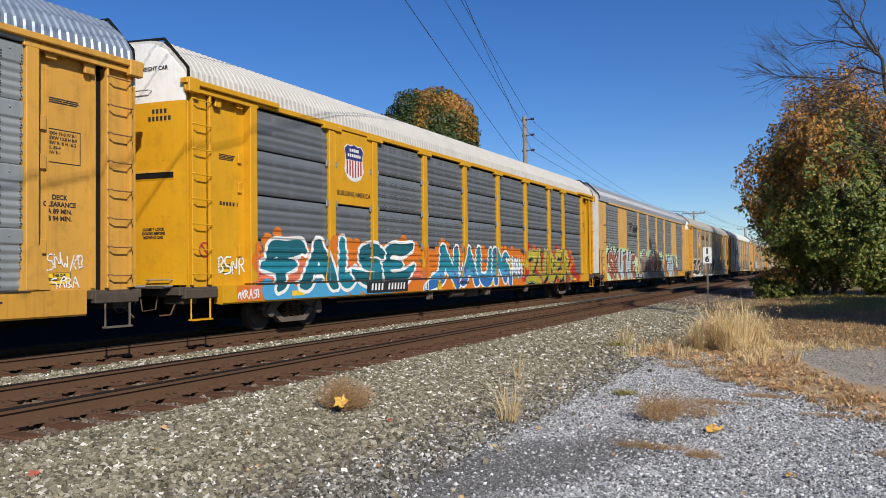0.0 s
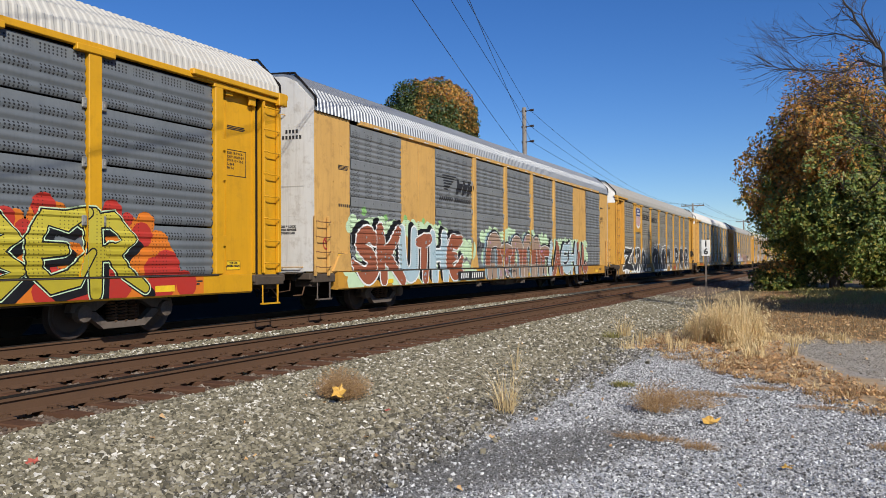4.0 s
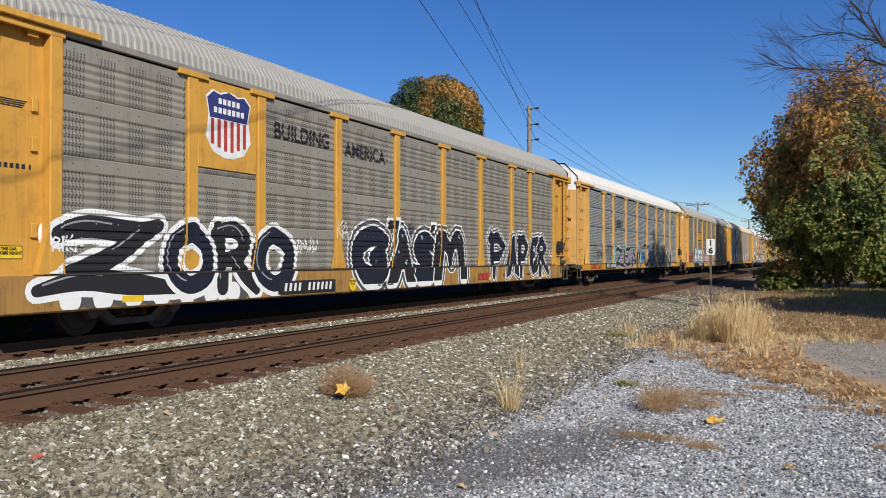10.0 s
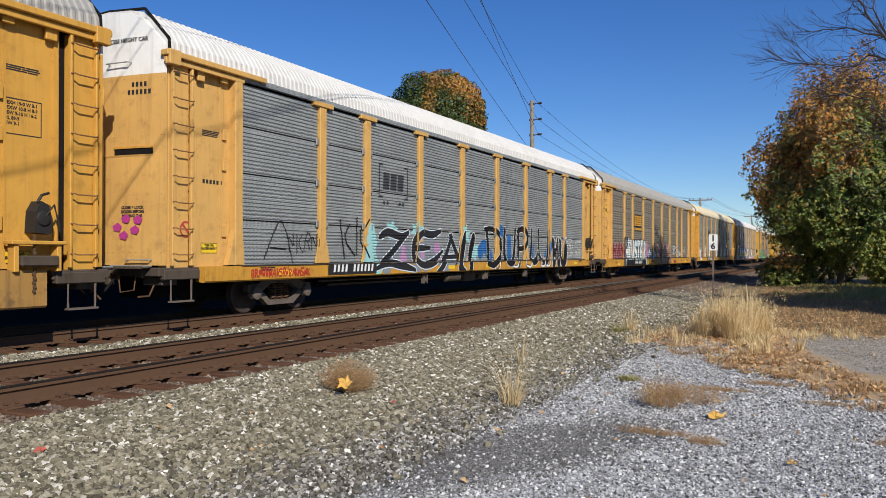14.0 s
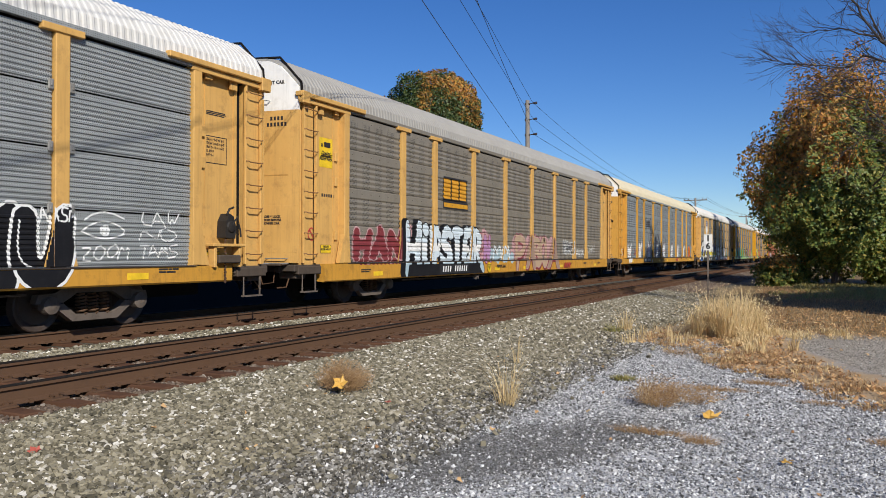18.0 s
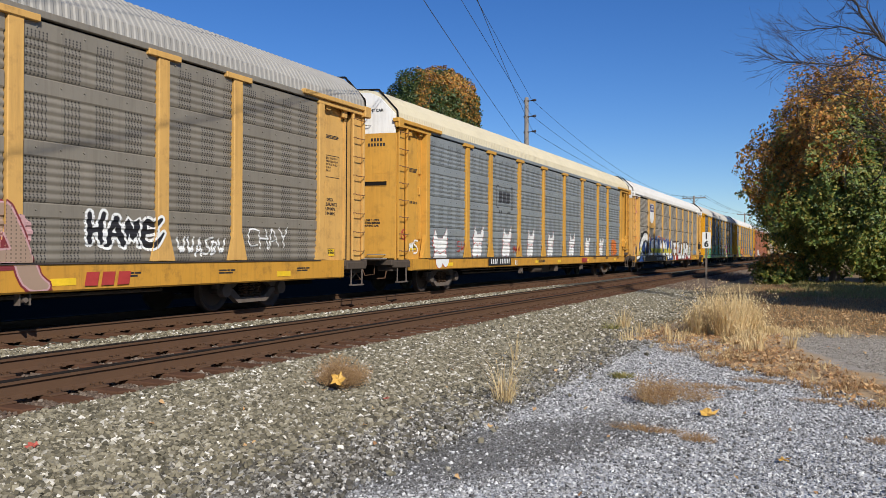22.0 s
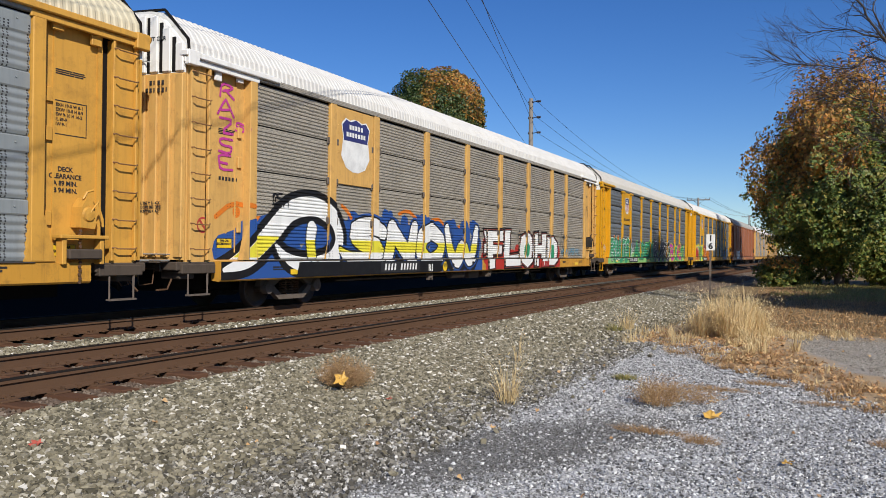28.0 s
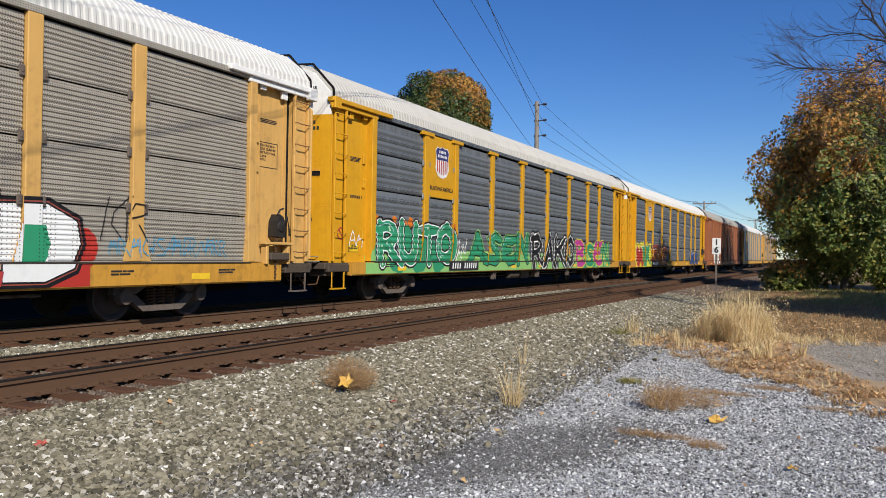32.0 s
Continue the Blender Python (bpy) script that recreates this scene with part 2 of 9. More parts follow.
BLACK = plain("black_lettering", (0.02, 0.02, 0.022), 0.6)
WHITE = plain("white_lettering", (0.75, 0.75, 0.73), 0.6)
SIGN_YELLOW = plain("placard_yellow", (0.78, 0.52, 0.02), 0.5)
REFLECTOR = plain("reflective_yellow", (0.85, 0.55, 0.03), 0.35)
NAVY = plain("navy_blue_paint", (0.035, 0.04, 0.16), 0.5)
RED = plain("red_paint", (0.42, 0.045, 0.04), 0.5)
RUSTY = weathered("rusty_steel", (0.104, 0.056, 0.031), (0.06, 0.04, 0.03), 0.55, 0.75, metal=0.1, streaks=0.1, grain=60)
# rail tops painted near-black in place of the dark reflection on their steel
RAIL_TOP = weathered("dark_reflection_rail_head", (0.014, 0.012, 0.011), (0.03, 0.02, 0.015), 0.5, 0.7, gloss=0.08)
TIE_WOOD = weathered("old_tie_wood", (0.105, 0.054, 0.033), (0.035, 0.022, 0.018), 0.7, 0.95, streaks=0.1, gloss=0.06)
POLE_WOOD = weathered("grey_pole_wood", (0.2, 0.175, 0.15), (0.08, 0.07, 0.06), 0.4, 0.85)
CERAMIC = plain("dark_insulator", (0.05, 0.04, 0.04), 0.3)
WIRE = plain("wire_black", (0.02, 0.02, 0.025), 0.5)
BARK = weathered("bark", (0.12, 0.095, 0.075), (0.05, 0.04, 0.03), 0.5, 0.9)
BARE_BARK = weathered("bare_branch_bark", (0.06, 0.05, 0.045), (0.06, 0.05, 0.045), 0.5, 0.9)
LEAF_GREEN = leafy("green_leaves", [(0.035, 0.07, 0.017), (0.11, 0.175, 0.035), (0.20, 0.235, 0.045), (0.055, 0.10, 0.022), (0.34, 0.27, 0.05), (0.14, 0.20, 0.038)], through=0.2)
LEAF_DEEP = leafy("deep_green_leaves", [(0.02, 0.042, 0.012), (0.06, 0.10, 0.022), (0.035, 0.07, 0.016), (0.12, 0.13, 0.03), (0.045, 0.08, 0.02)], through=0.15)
LEAF_TURN = leafy("orange_leaves", [(0.44, 0.17, 0.035), (0.64, 0.30, 0.055), (0.30, 0.13, 0.04), (0.60, 0.36, 0.065), (0.20, 0.15, 0.035), (0.12, 0.08, 0.03)])
DRY_GRASS = leafy("dry_grass", [(0.62, 0.46, 0.22), (0.82, 0.66, 0.38), (0.72, 0.55, 0.29), (0.46, 0.31, 0.14)], 0.7)
BROWN_WEED = leafy("brown_weed", [(0.36, 0.21, 0.10), (0.54, 0.36, 0.18), (0.42, 0.26, 0.12), (0.22, 0.12, 0.06)], 0.8)
GREEN_GRASS = leafy("green_grass", [(0.17, 0.18, 0.05), (0.32, 0.29, 0.09), (0.44, 0.36, 0.14), (0.22, 0.23, 0.07)], 0.7)
FALLEN = leafy("fallen_leaves", [(0.50, 0.27, 0.11), (0.64, 0.42, 0.20), (0.32, 0.16, 0.07), (0.72, 0.53, 0.29)], 0.7, 0.1)
LEAF_GOLD = plain("golden_leaf", (0.62, 0.36, 0.07), 0.6)
LEAF_RED = plain("red_leaf", (0.42, 0.09, 0.06), 0.6)
STONE = stony("ballast_stone", [(0.0, (0.070, 0.063, 0.041)), (0.45, (0.215, 0.189, 0.127)), (0.84, (0.335, 0.299, 0.212)),
                               (0.92, (0.46, 0.425, 0.345)), (1.0, (0.88, 0.84, 0.76))])
THIN_STONE = stony("thin_ballast_stone", [(0.0, (0.04, 0.037, 0.03)), (0.5, (0.165, 0.152, 0.125)), (0.8, (0.30, 0.285, 0.25)), (0.93, (0.48, 0.46, 0.42)), (1.0, (0.82, 0.80, 0.77))])
ROAD_STONE = stony("road_stone", [(0.0, (0.16, 0.14, 0.115)), (0.5, (0.33, 0.30, 0.255)), (0.9, (0.46, 0.425, 0.37)), (1.0, (0.66, 0.62, 0.56))])
WORN_STONE = stony("ground_in_stone", [(0.0, (0.05, 0.048, 0.045)), (0.5, (0.14, 0.137, 0.13)), (0.9, (0.26, 0.255, 0.245)), (1.0, (0.6, 0.6, 0.58))])
BED_STONE = stony("rust_stained_stone", [(0.0, (0.09, 0.06, 0.042)), (0.6, (0.15, 0.105, 0.075)), (0.9, (0.21, 0.16, 0.12)), (1.0, (0.36, 0.31, 0.26))])
PEBBLE = stony("gravel_stone", [(0.0, (0.05, 0.05, 0.05)), (0.3, (0.22, 0.22, 0.22)), (0.7, (0.54, 0.54, 0.54)), (1.0, (0.90, 0.90, 0.89))])

PAINTS = {k: spray("spray_" + k, c) for k, c in dict(
    cobalt=(0.03, 0.14, 0.38), steel=(0.22, 0.24, 0.27), mustard=(0.50, 0.42, 0.05), dusk_blue=(0.26, 0.38, 0.44), mauve=(0.44, 0.24, 0.42), asphalt=(0.085, 0.085, 0.088), tan=(0.46, 0.33, 0.22), taupe=(0.34, 0.235, 0.17), ice=(0.60, 0.68, 0.72), purple=(0.14, 0.08, 0.24), teal=(0.018, 0.21, 0.28), deep_teal=(0.014, 0.115, 0.145), sky=(0.07, 0.32, 0.53), white=(0.76, 0.76, 0.74), orange=(0.62, 0.17, 0.02),
    salmon=(0.62, 0.16, 0.09), black=(0.010, 0.010, 0.012), olive=(0.42, 0.34, 0.03), red=(0.42, 0.035, 0.025),
    mint=(0.52, 0.68, 0.44), terracotta=(0.30, 0.095, 0.05), pale_blue=(0.38, 0.50, 0.55), navy=(0.016, 0.019, 0.032),
    royal=(0.025, 0.08, 0.28), lemon=(0.70, 0.62, 0.05), maroon=(0.20, 0.035, 0.04), pink=(0.50, 0.30, 0.30),
    green=(0.03, 0.27, 0.13), light_green=(0.25, 0.50, 0.16), magenta=(0.45, 0.05, 0.25), grey=(0.3, 0.3, 0.32),
    cyan=(0.30, 0.55, 0.55), ink=(0.04, 0.16, 0.18), rust=(0.30, 0.07, 0.05), charcoal=(0.022, 0.022, 0.026)).items()}

from mathutils.geometry import tessellate_polygon

# ---------------------------------------------------------------- mesh helpers
class Geo:
    """Vertices and faces of one mesh."""

    def __init__(self):
        self.v, self.f = [], []

    def poly(self, pts):
        n = len(self.v)
        self.v += [tuple(p) for p in pts]
        self.f.append(tuple(range(n, n + len(pts))))
        return self

    def box(self, x0, x1, y0, y1, z0, z1, c=0.0):
        """A box; c: the width of its chamfers."""
        if c <= 0:
            n = len(self.v)
            self.v += [(x, y, z) for x in (x0, x1) for y in (y0, y1) for z in (z0, z1)]
            self.f += [tuple(n + i for i in q) for q in
                       ((0, 1, 3, 2), (4, 6, 7, 5), (0, 4, 5, 1), (2, 3, 7, 6), (0, 2, 6, 4), (1, 5, 7, 3))]
            return self
        lo, hi = (x0, y0, z0), (x1, y1, z1)
        n, idx = len(self.v), {}
        for sx in (0, 1):
            for sy in (0, 1):
                for sz in (0, 1):
                    s = (sx, sy, sz)
                    for ax in range(3):
                        p = [(hi[k] if s[k] else lo[k]) for k in range(3)]
                        for k in range(3):
                            if k != ax:
                                p[k] += -c if s[k] else c
                        idx[s, ax] = len(self.v)
                        self.v.append(tuple(p))
        for ax in range(3):
            a, b = [k for k in range(3) if k != ax]
            for s0 in (0, 1):
                q = []
                for sa, sb in ((0, 0), (1, 0), (1, 1), (0, 1)):
                    s = [0, 0, 0]
                    s[ax], s[a], s[b] = s0, sa, sb
                    q.append(idx[tuple(s), ax])
                self.f.append(tuple(q))
            for sa in (0, 1):
                for sb in (0, 1):
                    e = []
                    for s0 in (0, 1):
                        s = [0, 0, 0]
                        s[ax], s[a], s[b] = s0, sa, sb
                        e.append(tuple(s))
                    self.f.append((idx[e[0], a], idx[e[1], a], idx[e[1], b], idx[e[0], b]))
        for sx in (0, 1):
            for sy in (0, 1):
                for sz in (0, 1):
                    self.f.append(tuple(idx[(sx, sy, sz), k] for k in range(3)))
        return self

    def tube(self, pts, r, n=6, taper=None, caps=True):
        """A round bar along pts; taper: the radius at its far end."""
        pts = [Vector(p) for p in pts]
        base = len(self.v)
        up = Vector((0, 0, 1))
        for i, p in enumerate(pts):
            d = (pts[min(i + 1, len(pts) - 1)] - pts[max(i - 1, 0)]).normalized()
            a = d.cross(up if abs(d.z) < 0.9 else Vector((1, 0, 0))).normalized()
            b = d.cross(a)
            rr = r if taper is None else r + (taper - r) * i / (len(pts) - 1)
            for k in range(n):
                t = 2 * math.pi * k / n
                self.v.append(tuple(p + a * (rr * math.cos(t)) + b * (rr * math.sin(t))))
        for i in range(len(pts) - 1):
            for k in range(n):
                j = base + i * n
                self.f.append((j + k, j + (k + 1) % n, j + n + (k + 1) % n, j + n + k))
        if caps:
            self.f.append(tuple(range(base, base + n)))
            self.f.append(tuple(range(base + (len(pts) - 1) * n, base + len(pts) * n)))
        return self

    def prism(self, outline, lo, hi, axis=1):
        """A closed outline, given in the two other axes, drawn from lo to hi along an axis."""
        n, base = len(outline), len(self.v)
        for w in (lo, hi):
            for a, b in outline:
                p = [a, b]
                p.insert(axis, w)
                self.v.append(tuple(p))
        self.f += [(base + i, base + (i + 1) % n, base + n + (i + 1) % n, base + n + i) for i in range(n)]
        self.f += [tuple(range(base, base + n)), tuple(range(base + n, base + 2 * n))]
        return self

    def ring(self, profile, centre, axis=0, n=20):
        """A turned body: profile of (along, radius) about an axis through centre."""
        base = len(self.v)
        for al, r in profile:
            for k in range(n):
                t = 2 * math.pi * k / n
                p = [r * math.cos(t), r * math.sin(t)]
                p.insert(axis, al)
                self.v.append(tuple(c + q for c, q in zip(centre, p)))
        for i in range(len(profile) - 1):
            for k in range(n):
                j = base + i * n
                self.f.append((j + k, j + (k + 1) % n, j + n + (k + 1) % n, j + n + k))
        self.f.append(tuple(range(base, base + n)))
        self.f.append(tuple(range(base + (len(profile) - 1) * n, base + len(profile) * n)))
        return self

    def mesh(self, name, mat):
        me = bpy.data.meshes.new(name)
        me.from_pydata(self.v, [], self.f)
        bm = bmesh.new()
        bm.from_mesh(me)
        bmesh.ops.recalc_face_normals(bm, faces=bm.faces)
        bm.to_mesh(me)
        bm.free()
        me.materials.append(mat)
        return me


def raw_mesh(name, verts, faces, mat):
    """A mesh straight from arrays, faces as they are."""
    me = bpy.data.meshes.new(name)
    me.from_pydata(verts, [], faces)
    me.materials.append(mat)
    return me


def part(name, geo, mat, parent, label="", at=None):
    me = geo if isinstance(geo, bpy.types.Mesh) else geo.mesh(name, mat)
    ob = new(name, me)
    ob.parent = parent
    if at:
        ob.location = at
    return tagged(ob, label)


def thing(name, label, category, at=(0, 0, 0), group="", kind=""):
    return_ob = new(name)
    return_ob.location = at
    return tagged(return_ob, label, category, group, kind)


def smooth(ob, on=True):
    ob.data.polygons.foreach_set("use_smooth", [on] * len(ob.data.polygons))
    return ob


# ---------------------------------------------------------------- the train: surfaces that paint lies on
SHEET_Z = (1.05, 1.97, 2.91, 3.86, 4.72)       # joints of the stacked side sheets
SHEET_X, POST_X, PLATE_X, SILL_X = 1.44, 1.52, 1.455, 1.53
GAPS = {"banded": 0.006, "ridge": 0.034, "rib": 0.03}


def wave(kind, height):
    """The profile of a side sheet: (height above its foot, how far it stands out)."""
    pts = [(0.0, 0.0)]
    if kind == "ridge":
        pitch, out, top = 0.157, 0.025, height - 0.03
    elif kind == "banded":
        pitch, out, top = 0.13, 0.024, height * 0.76
    else:
        pitch, out, top = 0.078, 0.018, height - 0.02
    z = 0.02
    while z + pitch <= top:
        pts += [(z, 0.0), (z + pitch * 0.22, out), (z + pitch * 0.55, out), (z + pitch * 0.77, 0.0)]
        z += pitch
    if kind == "banded":
        pts += [(z + 0.01, 0.0), (z + 0.03, 0.03), (z + 0.036, 0.03), (height - 0.026, 0.03), (height - 0.02, 0.03), (height, 0.0)]
    else:
        pts += [(height, 0.0)]
    return pts


def clip(poly, axis, lo, hi):
    """A convex polygon cut to a band."""
    for sign, lim in ((1, lo), (-1, -hi)):
        out = []
        for i, a in enumerate(poly):
            b = poly[(i + 1) % len(poly)]
            da, db = sign * a[axis] - lim, sign * b[axis] - lim
            if da >= 0:
                out.append(a)
            if (da >= 0) != (db >= 0):
                t = da / (da - db)
                out.append((a[0] + (b[0] - a[0]) * t, a[1] + (b[1] - a[1]) * t))
        poly = out
        if len(poly) < 3:
            return []
    return poly


FRONT_OUT, REAR_OUT = 0.13, 0.25               # how far the ends stand out past the nominal length


def end_y(y, length, rear):
    """A place at an end of a car, counted inwards from its nominal face."""
    e = REAR_OUT if rear else FRONT_OUT
    y -= e * max(0.0, min(1.0, (1.66 - y) / 0.88))
    return length - y if rear else y


def bow(x):
    """The end doors are bowed outwards: how deep the face lies at x."""
    return 0.10 - 0.15 * (1 - (x / 1.46) ** 2)


class Side:
    """The viewer's side of one car: what lies where along it, so that paint can follow the metal."""

    def __init__(self, length, posts, sheets, kind, low, recess):
        self.length, self.kind, self.low = length, kind, low
        first, last = sheets[0][0], sheets[-1][1]
        cuts = [(a, b, None if k == "sheet" else PLATE_X) for a, b, k in sheets]
        cuts += [(p - 0.15, p + 0.15, POST_X) for p in posts]
        if recess:
            for a, b, x in ((0.0, 0.69, PLATE_X - 0.02), (0.81, 1.74, PLATE_X - recess), (1.74, first, POST_X + 0.012)):
                cuts += [(end_y(a, length, 0), end_y(b, length, 0), x), (end_y(b, length, 1), end_y(a, length, 1), x)]
        else:
            cuts += [(-FRONT_OUT, first, PLATE_X), (last, length + REAR_OUT, PLATE_X)]
        self.cuts, self.posts = cuts, posts
        self.sheet_levels = []
        for a, b in zip(SHEET_Z, SHEET_Z[1:]):
            self.sheet_levels += [(a + z, SHEET_X + dx) for z, dx in wave(kind, b - a - GAPS[kind])]
        self.sheet_levels.append((6.0, SHEET_X))

    def drape(self, geo, polys, lift, rise=0.00002):
        """Lay convex polygons (along, up) on the side, lifted a little off it."""
        for i, poly in enumerate(polys):
            up = lift + (i % 200) * rise
            zs = [p[1] for p in poly]
            ys = [p[0] for p in poly]
            if min(zs) < 1.035:
                q = clip(poly, 1, self.low + 0.035, 1.02)
                q = q and clip(q, 0, 0.92, self.length - 0.92)
                if q:
                    geo.poly([(SILL_X + up, y, z) for y, z in q])
            if max(zs) <= 1.06:
                continue
            for p in self.posts:
                if p - 0.3 > max(ys) or p + 0.3 < min(ys) or min(zs) > 1.6:
                    continue
                for k in range(5):
                    half = 0.284 - 0.028 * k
                    for a, b in ((p - half, p - 0.15), (p + 0.15, p + half)):
                        q = clip(poly, 0, a, b)
                        q = q and clip(q, 1, 1.06 + 0.112 * k, 1.06 + 0.112 * (k + 1))
                        if q:
                            geo.poly([(POST_X - 0.006 + up, y, z) for y, z in q])
            for a, b, x in self.cuts:
                if b <= min(ys) or a >= max(ys):
                    continue
                q = clip(poly, 0, a, b)
                q = q and clip(q, 1, 1.06, 9)
                if not q:
                    continue
                if x is None:
                    lo, hi = min(p[1] for p in q), max(p[1] for p in q)
                    lv = self.sheet_levels
                    for (za, xa), (zb, xb) in zip(lv, lv[1:]):
                        if zb <= lo or za >= hi or zb - za < 1e-6:
                            continue
                        r = clip(q, 1, za, zb)
                        if r:
                            geo.poly([(xa + (xb - xa) * (z - za) / (zb - za) + up, y, z) for y, z in r])
                else:
                    geo.poly([(x + up, y, z) for y, z in q])


# ---------------------------------------------------------------- lettering and painted shapes
def font_polys(body, size, bold=0.0, shear=0.0, wide=1.0):
    """Built-in letters as polygons (along, up), with the width they take."""
    cu = bpy.data.curves.new("letters", "FONT")
    cu.body, cu.size, cu.offset, cu.shear, cu.resolution_u = body, size, bold, shear, 3
    ob = bpy.data.objects.new("letters", cu)
    me = ob.to_mesh()
    pts = [(v.co.x * wide, v.co.y) for v in me.vertices]
    polys = [[pts[i] for i in p.vertices] for p in me.polygons]
    width = max((p[0] for p in pts), default=0)
    ob.to_mesh_clear()
    bpy.data.objects.remove(ob)
    bpy.data.curves.remove(cu)
    return polys, width


def shifted(polys, dy, dz):
    return [[(y + dy, z + dz) for y, z in p] for p in polys]


def rect(y0, y1, z0, z1, slant=0.0):
    return [(y0, z0), (y1, z0), (y1 + slant, z1), (y0 + slant, z1)]


def blob(y, z, r, n=10, squash=1.0):
    return [(y + r * math.cos(2 * math.pi * k / n), z + r * squash * math.sin(2 * math.pi * k / n)) for k in range(n)]


GLYPHS = {
    "A": [[(0, 0), (.45, 1), (.6, 1), (1, 0)], [(.2, .38), (.85, .38)]],
    "B": [[(.1, 0), (.1, 1), (.75, .95), (.75, .58), (.15, .52)], [(.6, .52), (.95, .35), (.85, .03), (.1, 0)]],
    "C": [[(.95, .85), (.6, 1), (.15, .85), (.05, .4), (.25, .05), (.65, 0), (.95, .15)]],
    "D": [[(.1, 0), (.1, 1), (.6, .97), (.95, .65), (.9, .25), (.55, .02), (.1, 0)]],
    "E": [[(.95, 1), (.12, .97), (.1, .5), (.1, 0), (.98, .02)], [(.1, .52), (.75, .52)]],
    "F": [[(1, .97), (.12, 1), (.12, 0)], [(.12, .53), (.8, .5)]],
    "H": [[(.1, 0), (.12, 1)], [(.88, 0), (.9, 1)], [(.1, .5), (.9, .5)]],
    "I": [[(.5, 0), (.5, .72)], [(.5, .95), (.52, 1)]],
    "K": [[(.12, 0), (.12, 1)], [(.9, 1), (.2, .48), (.95, 0)]],
    "L": [[(.15, 1), (.12, .03), (.98, .05)]],
    "M": [[(.05, 0), (.15, 1), (.5, .45), (.85, 1), (.95, 0)]],
    "N": [[(.08, 0), (.12, 1), (.85, .05), (.9, 1)]],
    "O": [[(.5, 1), (.1, .8), (.05, .3), (.45, 0), (.9, .2), (.95, .72), (.5, 1)]],
    "P": [[(.12, 0), (.12, 1), (.85, .92), (.88, .58), (.15, .45)]],
    "R": [[(.12, 0), (.12, 1), (.85, .92), (.85, .6), (.15, .48)], [(.45, .48), (.95, 0)]],
    "S": [[(1.0, 1.0), (.2, 1.0), (.05, .72), (.25, .55), (.8, .5), (.98, .3), (.8, .0), (.0, .0)]],
    "T": [[(0, .96), (1, .98)], [(.5, .96), (.5, 0)]],
    "U": [[(.08, 1), (.08, .25), (.45, 0), (.88, .22), (.92, 1)]],
    "W": [[(.02, 1), (.25, 0), (.5, .6), (.75, 0), (.98, 1)]],
    "Y": [[(.05, 1), (.5, .5), (.95, 1)], [(.5, .5), (.45, 0)]],
    "Z": [[(.05, .97), (.95, 1), (.1, .03), (1, .0)]],
    "*": [[(.05, .1), (.3, .95), (.45, .3), (.8, 1), (.95, .05)], [(.1, .45), (.9, .55)]],
    "#": [[(.05, .8), (.5, 1), (.95, .7), (.4, .45), (.95, .2), (.3, 0)], [(.2, .1), (.1, .9)]],
}


def strokes(word, y0, y1, z0, z1, width, rng, lean=0.08, wobble=0.05):
    """The strokes of a painted word, as chains of points."""
    chains, n = [], len(word)
    step = (y1 - y0) / n
    for i, ch in enumerate(word):
        if ch == " ":
            continue
        w, h = step * 1.02 - width * 0.7, (z1 - z0 - width) * rng.uniform(0.9, 1.06)
        a, b = y0 + i * step + width * 0.35, z0 + width * 0.5 + rng.uniform(-0.05, 0.05) * (z1 - z0)
        tip = rng.uniform(-lean, lean * 1.6)
        for chain in GLYPHS.get(ch, GLYPHS["*"]):
            chains.append([(a + u * w + v * h * tip + rng.uniform(-wobble, wobble) * w,
                            b + v * h + rng.uniform(-wobble, wobble) * h) for u, v in chain])
    return chains


def rounded(chain):
    """A chain with its corners cut, so that the stroke bends."""
    if len(chain) < 3:
        return chain
    out = [chain[0]]
    for a, b in zip(chain, chain[1:]):
        out += [(a[0] * 0.72 + b[0] * 0.28, a[1] * 0.72 + b[1] * 0.28), (a[0] * 0.28 + b[0] * 0.72, a[1] * 0.28 + b[1] * 0.72)]
    return out + [chain[-1]]


def thick(chains, width, rng=None, blobs=True):
    """Chains of points as broad strokes made of convex pieces."""
    out = []
    for ch in chains:
        if blobs:
            ch = rounded(ch)
        for (ay, az), (by, bz) in zip(ch, ch[1:]):
            d = math.hypot(by - ay, bz - az) or 1e-6
            uy, uz = (by - ay) / d, (bz - az) / d
            e = width * 0.30 if not blobs else width * 0.06
            k0, k1 = width * 0.5, width * (0.5 if not rng else rng.uniform(0.42, 0.6))
            out.append([(ay - uy * e - uz * k0, az - uz * e + uy * k0), (ay - uy * e + uz * k0, az - uz * e - uy * k0),
                        (by + uy * e + uz * k1, bz + uz * e - uy * k1), (by + uy * e - uz * k1, bz + uz * e + uy * k1)])
        if blobs:
            out += [blob(y, z, width * 0.51, 10) for y, z in ch]
    return out


